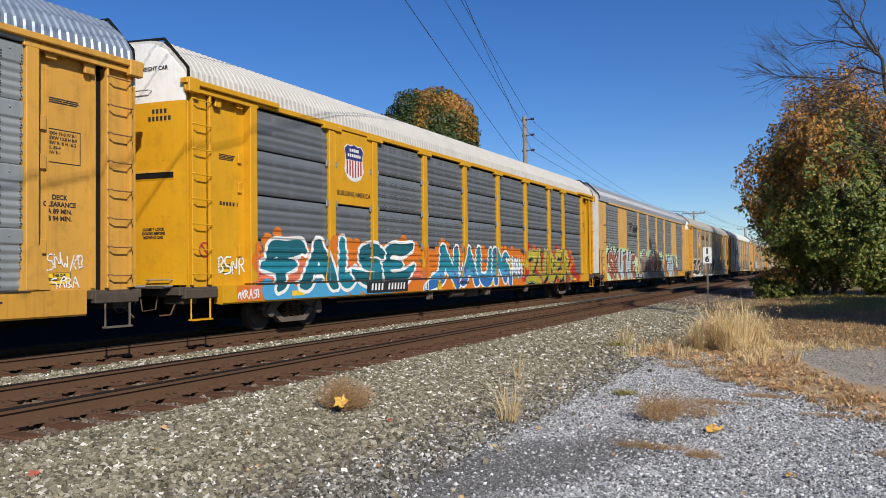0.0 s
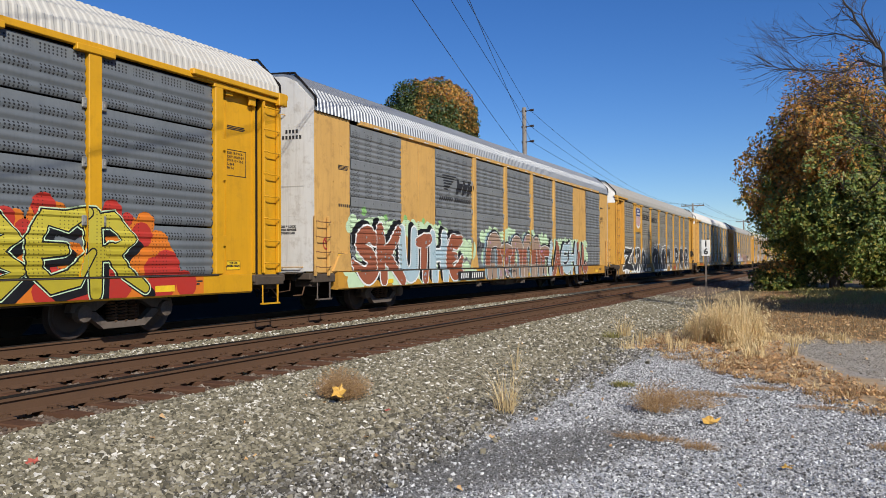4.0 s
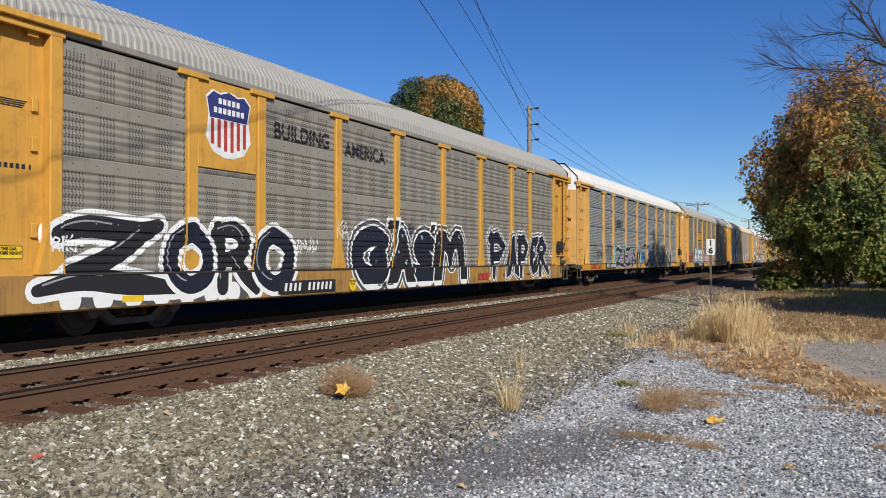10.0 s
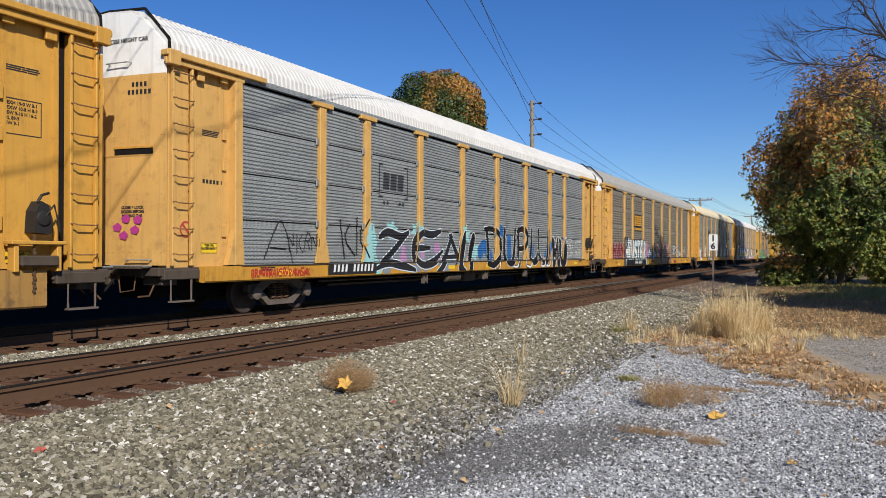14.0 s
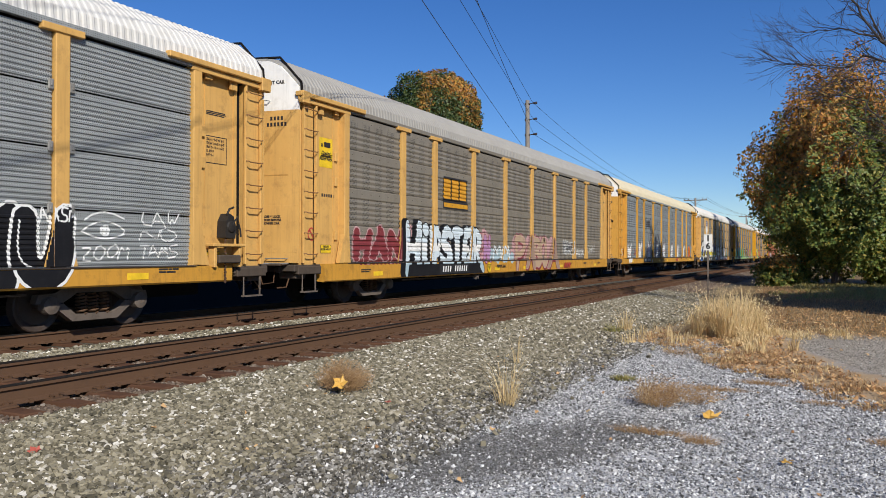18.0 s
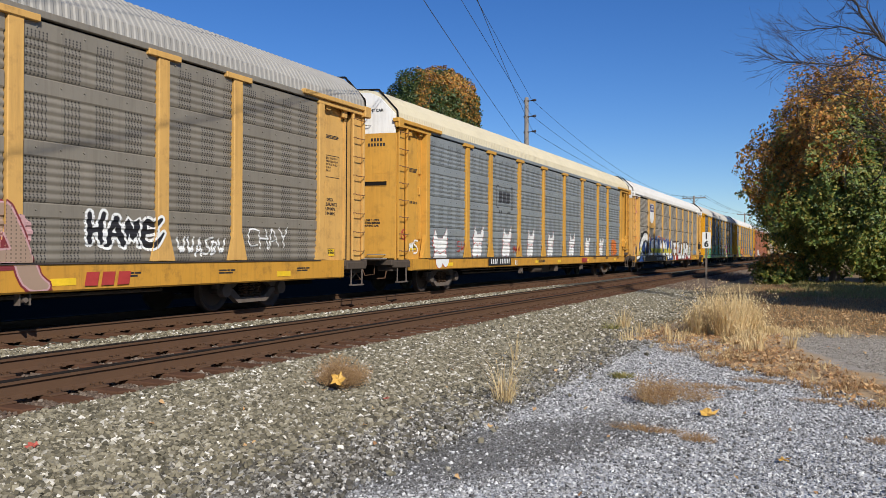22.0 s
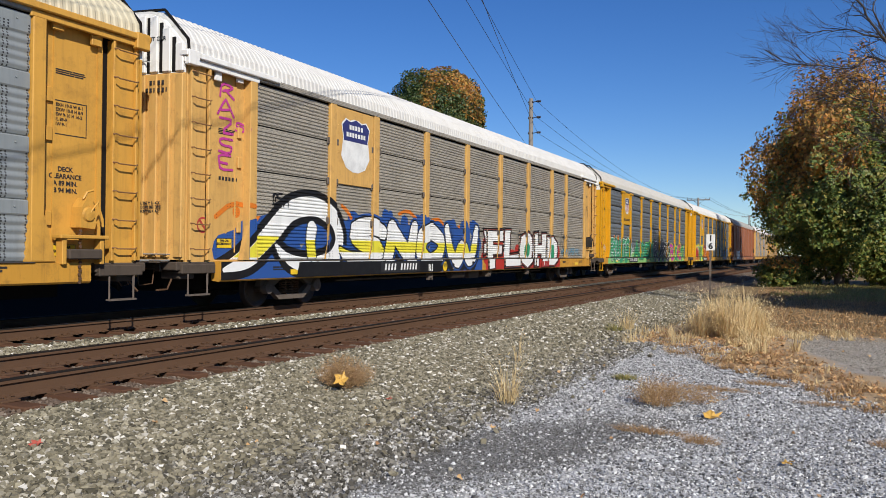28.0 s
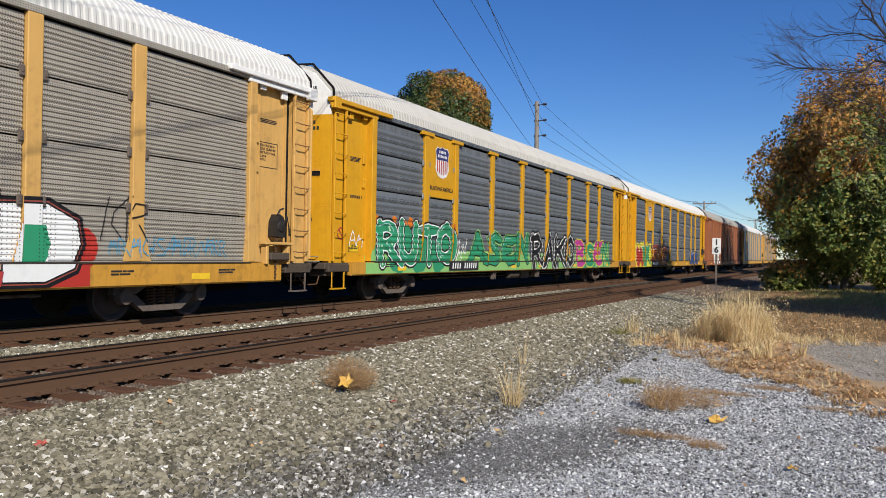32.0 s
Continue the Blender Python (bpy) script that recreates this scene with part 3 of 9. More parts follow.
FAT = {
    "J": ([(.1, .3), (0, .05), (.35, -.03), (.8, .1), (.9, .4), (.92, 1), (.3, 1.02), (.28, .76), (.58, .74), (.56, .36), (.4, .26)], []),
    "A": ([(0, 0), (.30, 1), (.70, 1.02), (1, 0), (.70, -.03), (.64, .22), (.38, .22), (.30, -.02)], [[(.43, .42), (.58, .42), (.5, .72)]]),
    "B": ([(0, 0), (.02, 1), (.7, 1), (.95, .85), (.92, .6), (.8, .52), (1, .38), (.97, .12), (.75, 0)],
          [[(.32, .62), (.6, .62), (.62, .80), (.32, .80)], [(.32, .2), (.65, .2), (.65, .38), (.32, .4)]]),
    "C": ([(1, .95), (.5, 1.03), (.1, .85), (0, .5), (.1, .12), (.5, -.03), (1, .05), (1, .32), (.58, .28), (.38, .5), (.58, .74), (1, .66)], []),
    "D": ([(0, 0), (0, 1), (.6, 1), (.92, .8), (1, .5), (.92, .2), (.6, 0)], [[(.33, .25), (.58, .28), (.66, .5), (.58, .72), (.33, .75)]]),
    "E": ([(0, 0), (0, 1), (1, 1.04), (.96, .76), (.36, .74), (.36, .62), (.82, .62), (.82, .4), (.36, .38), (.36, .24), (1, .26), (.98, -.02)], []),
    "F": ([(.08, -.02), (.10, .45), (-.12, .40), (-.1, .66), (.02, .7), (-.06, 1), (1, 1.03), (.98, .76), (.42, .74), (.42, .62), (.84, .62), (.82, .40), (.40, .38), (.38, 0)], []),
    "G": ([(1, .95), (.5, 1.03), (.1, .85), (0, .5), (.1, .12), (.5, -.03), (1, .05), (1, .5), (.55, .52), (.55, .36), (.7, .3), (.5, .25), (.36, .5), (.55, .76), (1, .68)], []),
    "H": ([(0, 0), (0, 1), (.33, 1.03), (.33, .64), (.66, .64), (.66, 1), (1, 1.02), (1, -.02), (.66, 0), (.66, .36), (.33, .36), (.33, -.02)], []),
    "I": ([(.15, 0), (.22, .68), (.80, .70), (.80, 0)], []),
    "K": ([(0, 0), (0, 1), (.33, 1.02), (.35, .64), (.68, 1.05), (1.08, .98), (.6, .53), (1.08, -.04), (.66, 0), (.36, .38), (.33, 0)], []),
    "L": ([(0, 0), (.02, 1), (.38, 1), (.36, .28), (1, .32), (1.02, 0)], []),
    "M": ([(0, 0), (.06, 1), (.36, 1), (.5, .6), (.66, 1), (.95, 1), (1, 0), (.72, 0), (.7, .5), (.56, .15), (.44, .15), (.3, .5), (.28, 0)], []),
    "N": ([(-.04, -.04), (.02, 1), (.36, 1.02), (.66, .45), (.66, 1), (1, 1.02), (1, 0), (.68, -.03), (.34, .55), (.34, 0)], []),
    "O": ([(.5, 1.02), (.12, .88), (0, .5), (.12, .12), (.5, -.02), (.88, .12), (1, .5), (.88, .88)], [[(.5, .72), (.36, .62), (.36, .38), (.5, .28), (.64, .38), (.64, .62)]]),
    "P": ([(0, 0), (0, 1), (.7, 1.02), (1, .82), (1, .55), (.72, .36), (.36, .34), (.36, -.02)], [[(.34, .56), (.6, .58), (.64, .76), (.34, .78)]]),
    "R": ([(0, 0), (0, 1), (.7, 1.02), (1, .82), (.98, .58), (.8, .44), (1.08, -.03), (.68, 0), (.46, .38), (.34, .38), (.34, 0)], [[(.34, .60), (.6, .60), (.64, .76), (.34, .78)]]),
    "S": ([(1, .98), (.35, 1.02), (.02, .82), (.06, .55), (.35, .44), (.64, .38), (.62, .28), (0, .28), (.02, 0), (.7, -.02), (1, .18), (.98, .46), (.7, .58), (.38, .64), (.4, .74), (.98, .72)], []),
    "T": ([(-.04, .70), (0, 1), (1.02, 1.03), (1.0, .72), (.68, .72), (.66, -.02), (.30, 0), (.34, .72)], []),
    "U": ([(0, 1), (0, .2), (.25, -.02), (.75, -.02), (1, .2), (1.02, 1), (.66, 1.02), (.66, .32), (.34, .32), (.34, 1)], []),
    "Y": ([(-.02, 1), (.34, .45), (.32, 0), (.66, 0), (.66, .45), (1.02, 1.02), (.66, 1), (.5, .7), (.34, 1)], []),
    "Z": ([(0, .70), (-.06, 1.02), (1, 1.02), (1.02, .72), (.5, .3), (1.06, .34), (1, 0), (-.08, -.02), (-.02, .28), (.5, .72)], []),
    "^": ([(-.05, 0), (.06, .7), (.25, .95), (.5, 1.02), (.75, .95), (.94, .7), (1.05, 0), (.68, 0), (.5, .62), (.32, 0)], []),
    "<": ([(-.5, -.02), (-.1, .42), (1, .52), (1, .20), (.5, .22), (.2, .02), (-.1, -.06)], []),
    ">": ([(0, .52), (.75, .62), (1.2, .30), (1.25, -.05), (.8, -.02), (.7, .25), (0, .2)], []),
    "!": ([(.05, .0), (.2, .62), (0, .55), (.45, 1.1), (.9, .55), (.68, .6), (.78, 0)], []),
    "*": ([(0, .1), (.12, .5), (-.04, .8), (.25, 1.05), (.42, .72), (.6, 1.1), (.8, .78), (1.04, .95), (.86, .5), (1.05, .2), (.7, -.04), (.5, .25), (.3, -.04)], []),
    "#": ([(0, 0), (.1, .55), (-.06, 1), (.5, .95), (1.02, 1.08), (.85, .62), (1.04, .0), (.68, .02), (.66, .32), (.38, .3), (.34, -.04)], [[(.38, .55), (.62, .52), (.6, .76), (.4, .78)]]),
}


def grown(pts, r):
    """An outline moved outwards by r (inwards where r is negative), corners kept."""
    n = len(pts)
    area = sum(pts[i][0] * pts[(i + 1) % n][1] - pts[(i + 1) % n][0] * pts[i][1] for i in range(n))
    s = 1 if area > 0 else -1
    out = []
    for i in range(n):
        (ay, az), (by, bz), (cy, cz) = pts[i - 1], pts[i], pts[(i + 1) % n]
        d1, d2 = math.hypot(by - ay, bz - az) or 1e-6, math.hypot(cy - by, cz - bz) or 1e-6
        n1, n2 = (s * (bz - az) / d1, -s * (by - ay) / d1), (s * (cz - bz) / d2, -s * (cy - by) / d2)
        k = 1 + n1[0] * n2[0] + n1[1] * n2[1]
        k = 1 / max(k, 0.55)
        out.append((by + (n1[0] + n2[0]) * r * k, bz + (n1[1] + n2[1]) * r * k))
    return out


def filled(outer, holes=()):
    """An outline with holes as triangles."""
    loops = [[Vector((y, z, 0)) for y, z in loop] for loop in (outer, *holes)]
    flat = [p for loop in ((outer, *holes)) for p in loop]
    out = []
    for tri in tessellate_polygon(loops):
        q = [flat[i] for i in tri]
        if abs((q[1][0] - q[0][0]) * (q[2][1] - q[0][1]) - (q[2][0] - q[0][0]) * (q[1][1] - q[0][1])) > 1e-5:
            out.append(q)
    return out


def bent(pts, amount):
    """A closed outline with its corners cut twice."""
    for _ in range(2):
        out = []
        for i, a in enumerate(pts):
            b = pts[(i + 1) % len(pts)]
            out += [(a[0] + (b[0] - a[0]) * amount, a[1] + (b[1] - a[1]) * amount), (b[0] + (a[0] - b[0]) * amount, b[1] + (a[1] - b[1]) * amount)]
        pts = out
    return pts


def painted_word(car, side, word, y0, y1, z0, z1, fills, rings, seed=1, label="", cloud=None, shade=None, shift=(-0.10, 0.05), low=None,
                 low_top=0.5, dots=None, dot_size=(0.02, 0.05), shine="white", wild=0.05, soft=0.0, arch=0.0, overlap=1.06, counter=None, thin=None):
    """One painted piece, letter by letter: cloud, shade, rims from the widest in, fill with a second tone, dots and lights."""
    rng = random.Random(seed)
    if cloud:
        g, polys = Geo(), []
        n = int((y1 - y0) * 9)
        for i in range(n):
            t = i / (n - 1)
            top = z0 + (z1 - z0) * (0.92 + arch * math.sin(math.pi * t))
            y = y0 - 0.35 + (y1 - y0 + 0.7) * t
            polys.append(blob(y, rng.uniform(z0 + 0.35, top), rng.uniform(0.16, 0.34), 12))
            polys.append(blob(y + rng.uniform(-.1, .1), top + rng.uniform(-0.05, 0.16), rng.uniform(0.10, 0.20), 12))
        polys.append(rect(y0 - 0.2, y1 + 0.2, z0 - 0.05, z0 + 0.4))
        side.drape(g, polys, 0.0015)
        tagged(part("paint_cloud", g, PAINTS[cloud], car), kind="stuff")
    step = (y1 - y0) / len(word)
    letters = []
    for i, ch in enumerate(word):
        if ch == " ":
            continue
        outer, holes = FAT.get(ch, FAT["*"])
        w, a = step * overlap, y0 + i * step - step * (overlap - 1) / 2
        t = (i + 0.5) / len(word)
        h = (z1 - z0) * rng.uniform(0.9, 1.0) * (1 + arch * (math.sin(math.pi * t) - 0.5))
        b = z0 + rng.uniform(-0.03, 0.05) * (z1 - z0)
        lean = rng.uniform(-0.10, 0.16)
        def place(loop):
            q = [(a + u * w + v * h * lean + rng.uniform(-wild, wild) * w, b + v * h + rng.uniform(-wild, wild) * h) for u, v in loop]
            return bent(q, soft) if soft else q
        letters.append((place(outer), [place(q) for q in holes]))
    if shade:
        for layer, (r, paint) in enumerate(((rings[-1][0], shade),)):
            g = Geo()
            for k, (outer, holes) in enumerate(letters):
                for f in (1.0, 0.5):
                    side.drape(g, filled([(y + shift[0] * f, z + shift[1] * f) for y, z in grown(outer, r)]), 0.0065 + 0.00012 * k + 0.00005 * (f < 1))
            part("paint_shade", g, PAINTS[paint], car)
    up = 0.0085
    for r, paint in rings[:-1]:
        g = Geo()
        for k, (outer, holes) in enumerate(letters):
            side.drape(g, filled(grown(outer, r)), up + 0.00012 * k)
        part("paint_rim", g, PAINTS[paint], car)
        up += 0.0017
    r, paint = rings[-1]
    for k, (outer, holes) in enumerate(letters):
        base = up + 0.0022 * (k % 2) + 0.00008 * k
        g = Geo()
        side.drape(g, filled(outer, holes), base + 0.0007)
        letter = part("painted_letter", g, PAINTS[fills[k % len(fills)]], car, label)
        g = Geo()
        side.drape(g, filled(grown(outer, r), [grown(q, -r) for q in holes]), base)
        part("outline", g, PAINTS[paint], letter)
        if counter:
            for q in holes:
                g = Geo()
                side.drape(g, filled(q), base + 0.0003)
                if g.f:
                    part("counter", g, PAINTS[counter], letter)
        tris = filled(outer, holes)
        if low:
            g = Geo()
            zc = z0 + (z1 - z0) * low_top
            cut = [clip(q, 1, z0 - 1, zc) for q in tris]
            side.drape(g, [q for q in cut if q], base + 0.0011)
            if g.f:
                part("lower_tone", g, PAINTS[low], letter)
        if dots:
            g, polys = Geo(), []
            for q in tris:
                size = abs((q[1][0] - q[0][0]) * (q[2][1] - q[0][1]) - (q[2][0] - q[0][0]) * (q[1][1] - q[0][1]))
                for _ in range(int(size * 16) + 1):
                    u, v = sorted((rng.random(), rng.random()))
                    m = (0.08 + 0.84 * u, 0.84 * (v - u), 0)
                    m = (m[0], m[1], 1 - m[0] - m[1])
                    polys.append(blob(sum(m[i] * q[i][0] for i in range(3)), sum(m[i] * q[i][1] for i in range(3)), rng.uniform(*dot_size), 7))
            side.drape(g, polys, base + 0.0014)
            tagged(part("speckle", g, PAINTS[dots], letter), kind="stuff")
        if shine:
            g, polys = Geo(), []
            inner = grown(outer, -(thin or 0.045))
            n = len(inner)
            for i in range(n):
                (ay, az), (by, bz) = inner[i], inner[(i + 1) % n]
                d = math.hypot(by - ay, bz - az)
                oa, ob = outer[i], outer[(i + 1) % n]
                my, mz = (oa[0] + ob[0] - ay - by) / 2, (oa[1] + ob[1] - az - bz) / 2
                if d > 0.05 and (mz - my * 0.6) > 0.012:
                    polys += thick([[(ay, az), (by, bz)]], 0.03, blobs=False)
            side.drape(g, polys, base + 0.0024)
            if g.f:
                tagged(part("highlight", g, PAINTS[shine], letter), kind="stuff")


# letters drawn with a broad can: strokes of (across, up, relative width)
BRUSH = {
    "F": [[(-.05, .60, .6), (.12, .88, 1), (.6, .90, 1.1), (1.15, .95, .9), (1.35, .78, .3)], [(.45, .86, 1), (.40, .45, 1), (.36, .05, .9), (.18, -.08, .4)],
          [(-.22, .46, .5), (.3, .50, 1), (.85, .54, .6)]],
    "A": [[(.55, .97, .9), (.36, .5, 1), (.08, .02, 1), (-.12, -.10, .4)], [(.52, .97, 1), (.75, .5, 1.1), (.95, .0, 1.1), (1.12, -.12, .4)], [(.2, .33, .6), (.82, .33, .7)]],
    "L": [[(.30, 1.06, .7), (.36, .6, 1), (.28, .2, 1.1), (.5, .05, 1.1), (.9, .15, .9), (1.1, .38, .3)]],
    "S": [[(1.02, .84, .8), (.6, .98, 1), (.2, .8, 1.1), (.36, .58, 1), (.75, .47, 1.1), (.9, .25, 1.1), (.55, .05, 1.1), (.1, .15, .9), (-.18, .36, .3)]],
    "E": [[(1.15, 1.04, .6), (.75, .9, 1.1), (.35, .95, 1), (.1, .65, 1), (.1, .25, 1.1), (.4, .05, 1.1), (.85, .14, 1), (1.25, .48, .4)], [(.1, .5, .9), (.7, .52, .7)]],
    "N": [[(.02, -.05, .9), (.10, .5, 1), (.14, 1.02, .9)], [(.14, .98, 1), (.5, .5, 1), (.82, .05, 1)], [(.84, .0, .9), (.86, .5, 1), (.92, 1.05, .8)]],
    "n": [[(-.75, -.15, .4), (-.35, .05, .8), (.05, .2, 1), (.15, .6, 1), (.18, 1.0, .9)], [(.18, .98, 1), (.5, .5, 1), (.84, .05, 1)], [(.86, .0, .9), (.86, .5, 1), (.9, 1.0, .9)]],
    "m": [[(.05, .0, .9), (.1, .5, 1), (.14, 1.0, .9)], [(.14, .96, 1), (.5, .5, 1), (.84, .05, 1)], [(.84, .05, .9), (.86, .6, 1), (1.1, .95, .5), (1.35, .85, .3)],
          [(.84, .2, .8), (1.15, .4, 1), (1.3, .1, .9), (1.3, -.15, .7)]],
    "U": [[(.06, 1.04, .8), (.08, .3, 1), (.42, .03, 1), (.82, .22, 1), (.92, 1.04, .8)]],
    "K": [[(.12, -.05, .9), (.12, .5, 1), (.10, 1.04, .9)], [(1.05, 1.02, .7), (.55, .62, 1), (.2, .48, .9)], [(.4, .52, .9), (.7, .25, 1), (1.12, -.08, .7)]],
    "T": [[(-.12, .86, .6), (.4, .92, 1), (1.1, .95, .7)], [(.5, .92, 1), (.52, .4, 1), (.42, -.06, .8)]],
    "H": [[(.08, -.06, .9), (.12, .5, 1), (.08, 1.05, .9)], [(.86, -.08, .9), (.86, .5, 1), (.95, 1.05, .9)], [(.12, .5, .8), (.86, .52, .8)]],
    "I": [[(.5, -.04, 1), (.46, .35, 1), (.5, .66, 1)]],
    "Z": [[(-.08, .80, .7), (.25, .92, 1.1), (.75, .86, 1), (1.0, .98, .6)], [(.85, .9, .9), (.5, .5, 1), (.02, .12, 1)], [(-.3, -.02, .5), (.15, .10, 1), (.6, .05, 1.1), (1.15, -.08, .6)]],
    "B": [[(.12, -.02, .9), (.14, .5, 1), (.10, 1.02, .9)], [(.0, .95, .7), (.55, .96, 1), (.85, .76, 1), (.5, .54, .9), (.2, .52, .8)], [(.5, .54, .9), (.95, .3, 1), (.6, .03, 1), (.1, .03, .9)]],
    "R": [[(.12, -.08, .8), (.14, .5, 1), (.10, 1.02, .9)], [(.0, .92, .7), (.55, 1.0, 1), (.9, .75, 1), (.55, .5, .9), (.2, .48, .8)], [(.5, .5, .9), (.75, .2, 1), (1.12, -.08, .6)]],
    "P": [[(.16, -.14, .6), (.18, .5, 1), (.12, 1.02, .9)], [(.0, .92, .7), (.55, 1.0, 1), (.95, .72, 1), (.6, .44, .9), (.22, .42, .8)]],
    "O": [[(.5, .98, 1), (.12, .78, 1), (.06, .3, 1), (.42, .02, 1), (.86, .22, 1), (.94, .7, 1), (.52, .98, 1)]],
    "G": [[(1.0, .84, .8), (.6, .98, 1), (.12, .75, 1.1), (.06, .28, 1.1), (.45, .02, 1.1), (.9, .18, 1), (.88, .48, .9), (.55, .46, .8)]],
    "M": [[(-.02, -.05, 1), (.06, .5, 1), (.16, .95, 1), (.42, .7, .9), (.5, .4, .8)], [(.5, .4, .8), (.62, .8, .9), (.85, .95, 1), (.98, .5, 1), (1.02, -.05, 1)]],
    "D": [[(.12, .0, .9), (.14, .5, 1), (.06, 1.0, .8)], [(-.05, .96, .7), (.5, .98, 1), (.92, .68, 1.1), (.85, .24, 1.1), (.4, .0, 1), (.0, .03, .8)]],
    "W": [[(.02, 1.04, .7), (.12, .3, 1), (.3, .02, 1), (.5, .45, .9), (.68, .02, 1), (.88, .3, 1), (1.0, 1.04, .7)]],
    "Y": [[(.0, 1.04, .7), (.2, .62, 1), (.5, .48, 1)], [(1.0, 1.04, .8), (.8, .6, 1), (.5, .40, 1), (.42, -.08, .8)]],
    "^": [[(.06, -.06, .9), (.08, .5, 1), (.2, .86, 1.05), (.5, 1.0, 1.1), (.8, .86, 1.05), (.92, .5, 1), (.94, -.06, .9)]],
    "-": [[(-.1, .62, .9), (.5, .66, 1), (1.1, .62, .9)], [(.3, .6, .9), (.3, .2, .9), (.45, -.05, .7)]],
    "|": [[(.3, -.04, .8), (.4, .4, 1), (.62, .85, 1), (.85, 1.02, .7)]],
    "*": [[(.02, .05, .8), (.25, .95, 1), (.5, .35, 1), (.78, 1.02, 1), (.98, .0, .8)], [(.0, .45, .6), (.95, .55, .7)]],
}


def flowing(chain, bends=4):
    """A chain of (along, up, width) drawn out into a smooth curve through its points."""
    if len(chain) < 3:
        return chain
    ext = [chain[0], *chain, chain[-1]]
    out = []
    for a, b, c, d in zip(ext, ext[1:], ext[2:], ext[3:]):
        for k in range(bends):
            t = k / bends
            out.append(tuple(0.5 * (2 * q + (r - p) * t + (2 * p - 5 * q + 4 * r - e) * t * t + (3 * q - p - 3 * r + e) * t ** 3)
                             for p, q, r, e in zip(a, b, c, d)))
    return out + [chain[-1]]


def ribbon(chain, grow=0.0, dy=0.0, dz=0.0):
    """The stroke along a chain as convex pieces, its ends rounded."""
    out, sides = [], []
    for i, (y, z, w) in enumerate(chain):
        (ay, az, _), (by, bz, _) = chain[max(i - 1, 0)], chain[min(i + 1, len(chain) - 1)]
        d = math.hypot(by - ay, bz - az) or 1e-6
        k = max(w, 0.01) / 2 + grow
        ny, nz = -(bz - az) / d * k, (by - ay) / d * k
        sides.append(((y + ny + dy, z + nz + dz), (y - ny + dy, z - nz + dz)))
    for (a, b), (c, d) in zip(sides, sides[1:]):
        out += [[a, b, d], [a, d, c]]
    for y, z, w in (chain[0], chain[-1]):
        out.append(blob(y + dy, z + dz, max(w, 0.01) / 2 + grow, 10))
    return out


def brushed(car, side, word, y0, y1, z0, z1, width, fills, rims, seed=1, label="", shade=None, shift=(-0.1, 0.05), bands=(), sharp=False, steps=None,
            shine=None, lift=0.0, rise=0.0, speck=None):
    """A sprayed word of brush strokes: rims from the widest in, the last one round each letter; bands: (low, high, paint) across the fill."""
    rng = random.Random(seed)
    n = len(word)
    edges = [y0 + (y1 - y0) * q for q in steps] if steps else [y0 + (y1 - y0) * i / n for i in range(n + 1)]
    letters = []
    for i, ch in enumerate(word):
        if ch == " ":
            continue
        a, b = edges[i] + width * 0.30, edges[i + 1] - width * 0.18
        h, low = (z1 - z0 - width) * rng.uniform(0.94, 1.06), z0 + width / 2 + rng.uniform(-0.04, 0.04) + rise * (i / n - 0.5)
        lean = rng.uniform(-0.05, 0.09)
        chains = []
        for chain in BRUSH.get(ch, BRUSH["*"]):
            q = [(a + u * (b - a) + v * h * lean + rng.gauss(0, 0.018), low + v * h + rng.gauss(0, 0.018), width * w * rng.uniform(0.92, 1.1)) for u, v, w in chain]
            chains.append(q if sharp else flowing(q))
        letters.append(chains)
    up = 0.0065 + lift

    def laid(g, chains, grow, base, dy=0.0, dz=0.0, start=0):
        """Lay strokes on the side, each a hair above the one before."""
        for i, q in enumerate(chains):
            side.drape(g, ribbon(q, grow, dy, dz), base + 0.00011 * (start + i), 0.0000008)

    if shade:
        g = Geo()
        every = [q for chains in letters for q in chains]
        for j, f in enumerate((1.0, 0.66, 0.33)):
            laid(g, every, rims[-1][0], up, shift[0] * f, shift[1] * f, j * len(every))
        part("paint_shade", g, PAINTS[shade], car)
        up += 0.0004 + 0.00034 * len(every)
    for r, paint in rims[:-1]:
        g = Geo()
        every = [q for chains in letters for q in chains]
        laid(g, every, r, up)
        part("paint_rim", g, PAINTS[paint], car)
        up += 0.0004 + 0.00012 * len(every)
    for k, chains in enumerate(letters):
        base = up + 0.0034 * (k % 2)
        g = Geo()
        laid(g, chains, 0.0, base + 0.0010)
        letter = part("painted_letter", g, PAINTS[fills[k % len(fills)]], car, label)
        g = Geo()
        laid(g, chains, rims[-1][0], base)
        part("outline", g, PAINTS[rims[-1][1]], letter)
        for a, b, paint in bands:
            g = Geo()
            for i, q in enumerate(chains):
                side.drape(g, [c for c in (clip(r, 1, a, b) for r in ribbon(q)) if c], base + 0.0018 + 0.00011 * i, 0.0000008)
            if g.f:
                tagged(part("paint_band", g, PAINTS[paint], letter), kind="stuff")
        if speck:
            g = Geo()
            spots = [rng.choice(q) for q in chains for _ in range(speck[1])]
            side.drape(g, [blob(y + rng.uniform(-.3, .3) * w, z + rng.uniform(-.3, .3) * w, rng.uniform(*speck[2]), 7) for y, z, w in spots], base + 0.0023, 0.000003)
            tagged(part("speckle", g, PAINTS[speck[0]], letter), kind="stuff")
        if shine:
            g = Geo()
            for q in chains:
                if len(q) > 4:
                    m = [(y - 0.22 * w, z + 0.24 * w, 0.03) for y, z, w in q[1:len(q) // 2 + 1]]
                    side.drape(g, ribbon(m), base + 0.0026, 0.000003)
            if g.f:
                tagged(part("highlight", g, PAINTS[shine], letter), kind="stuff")


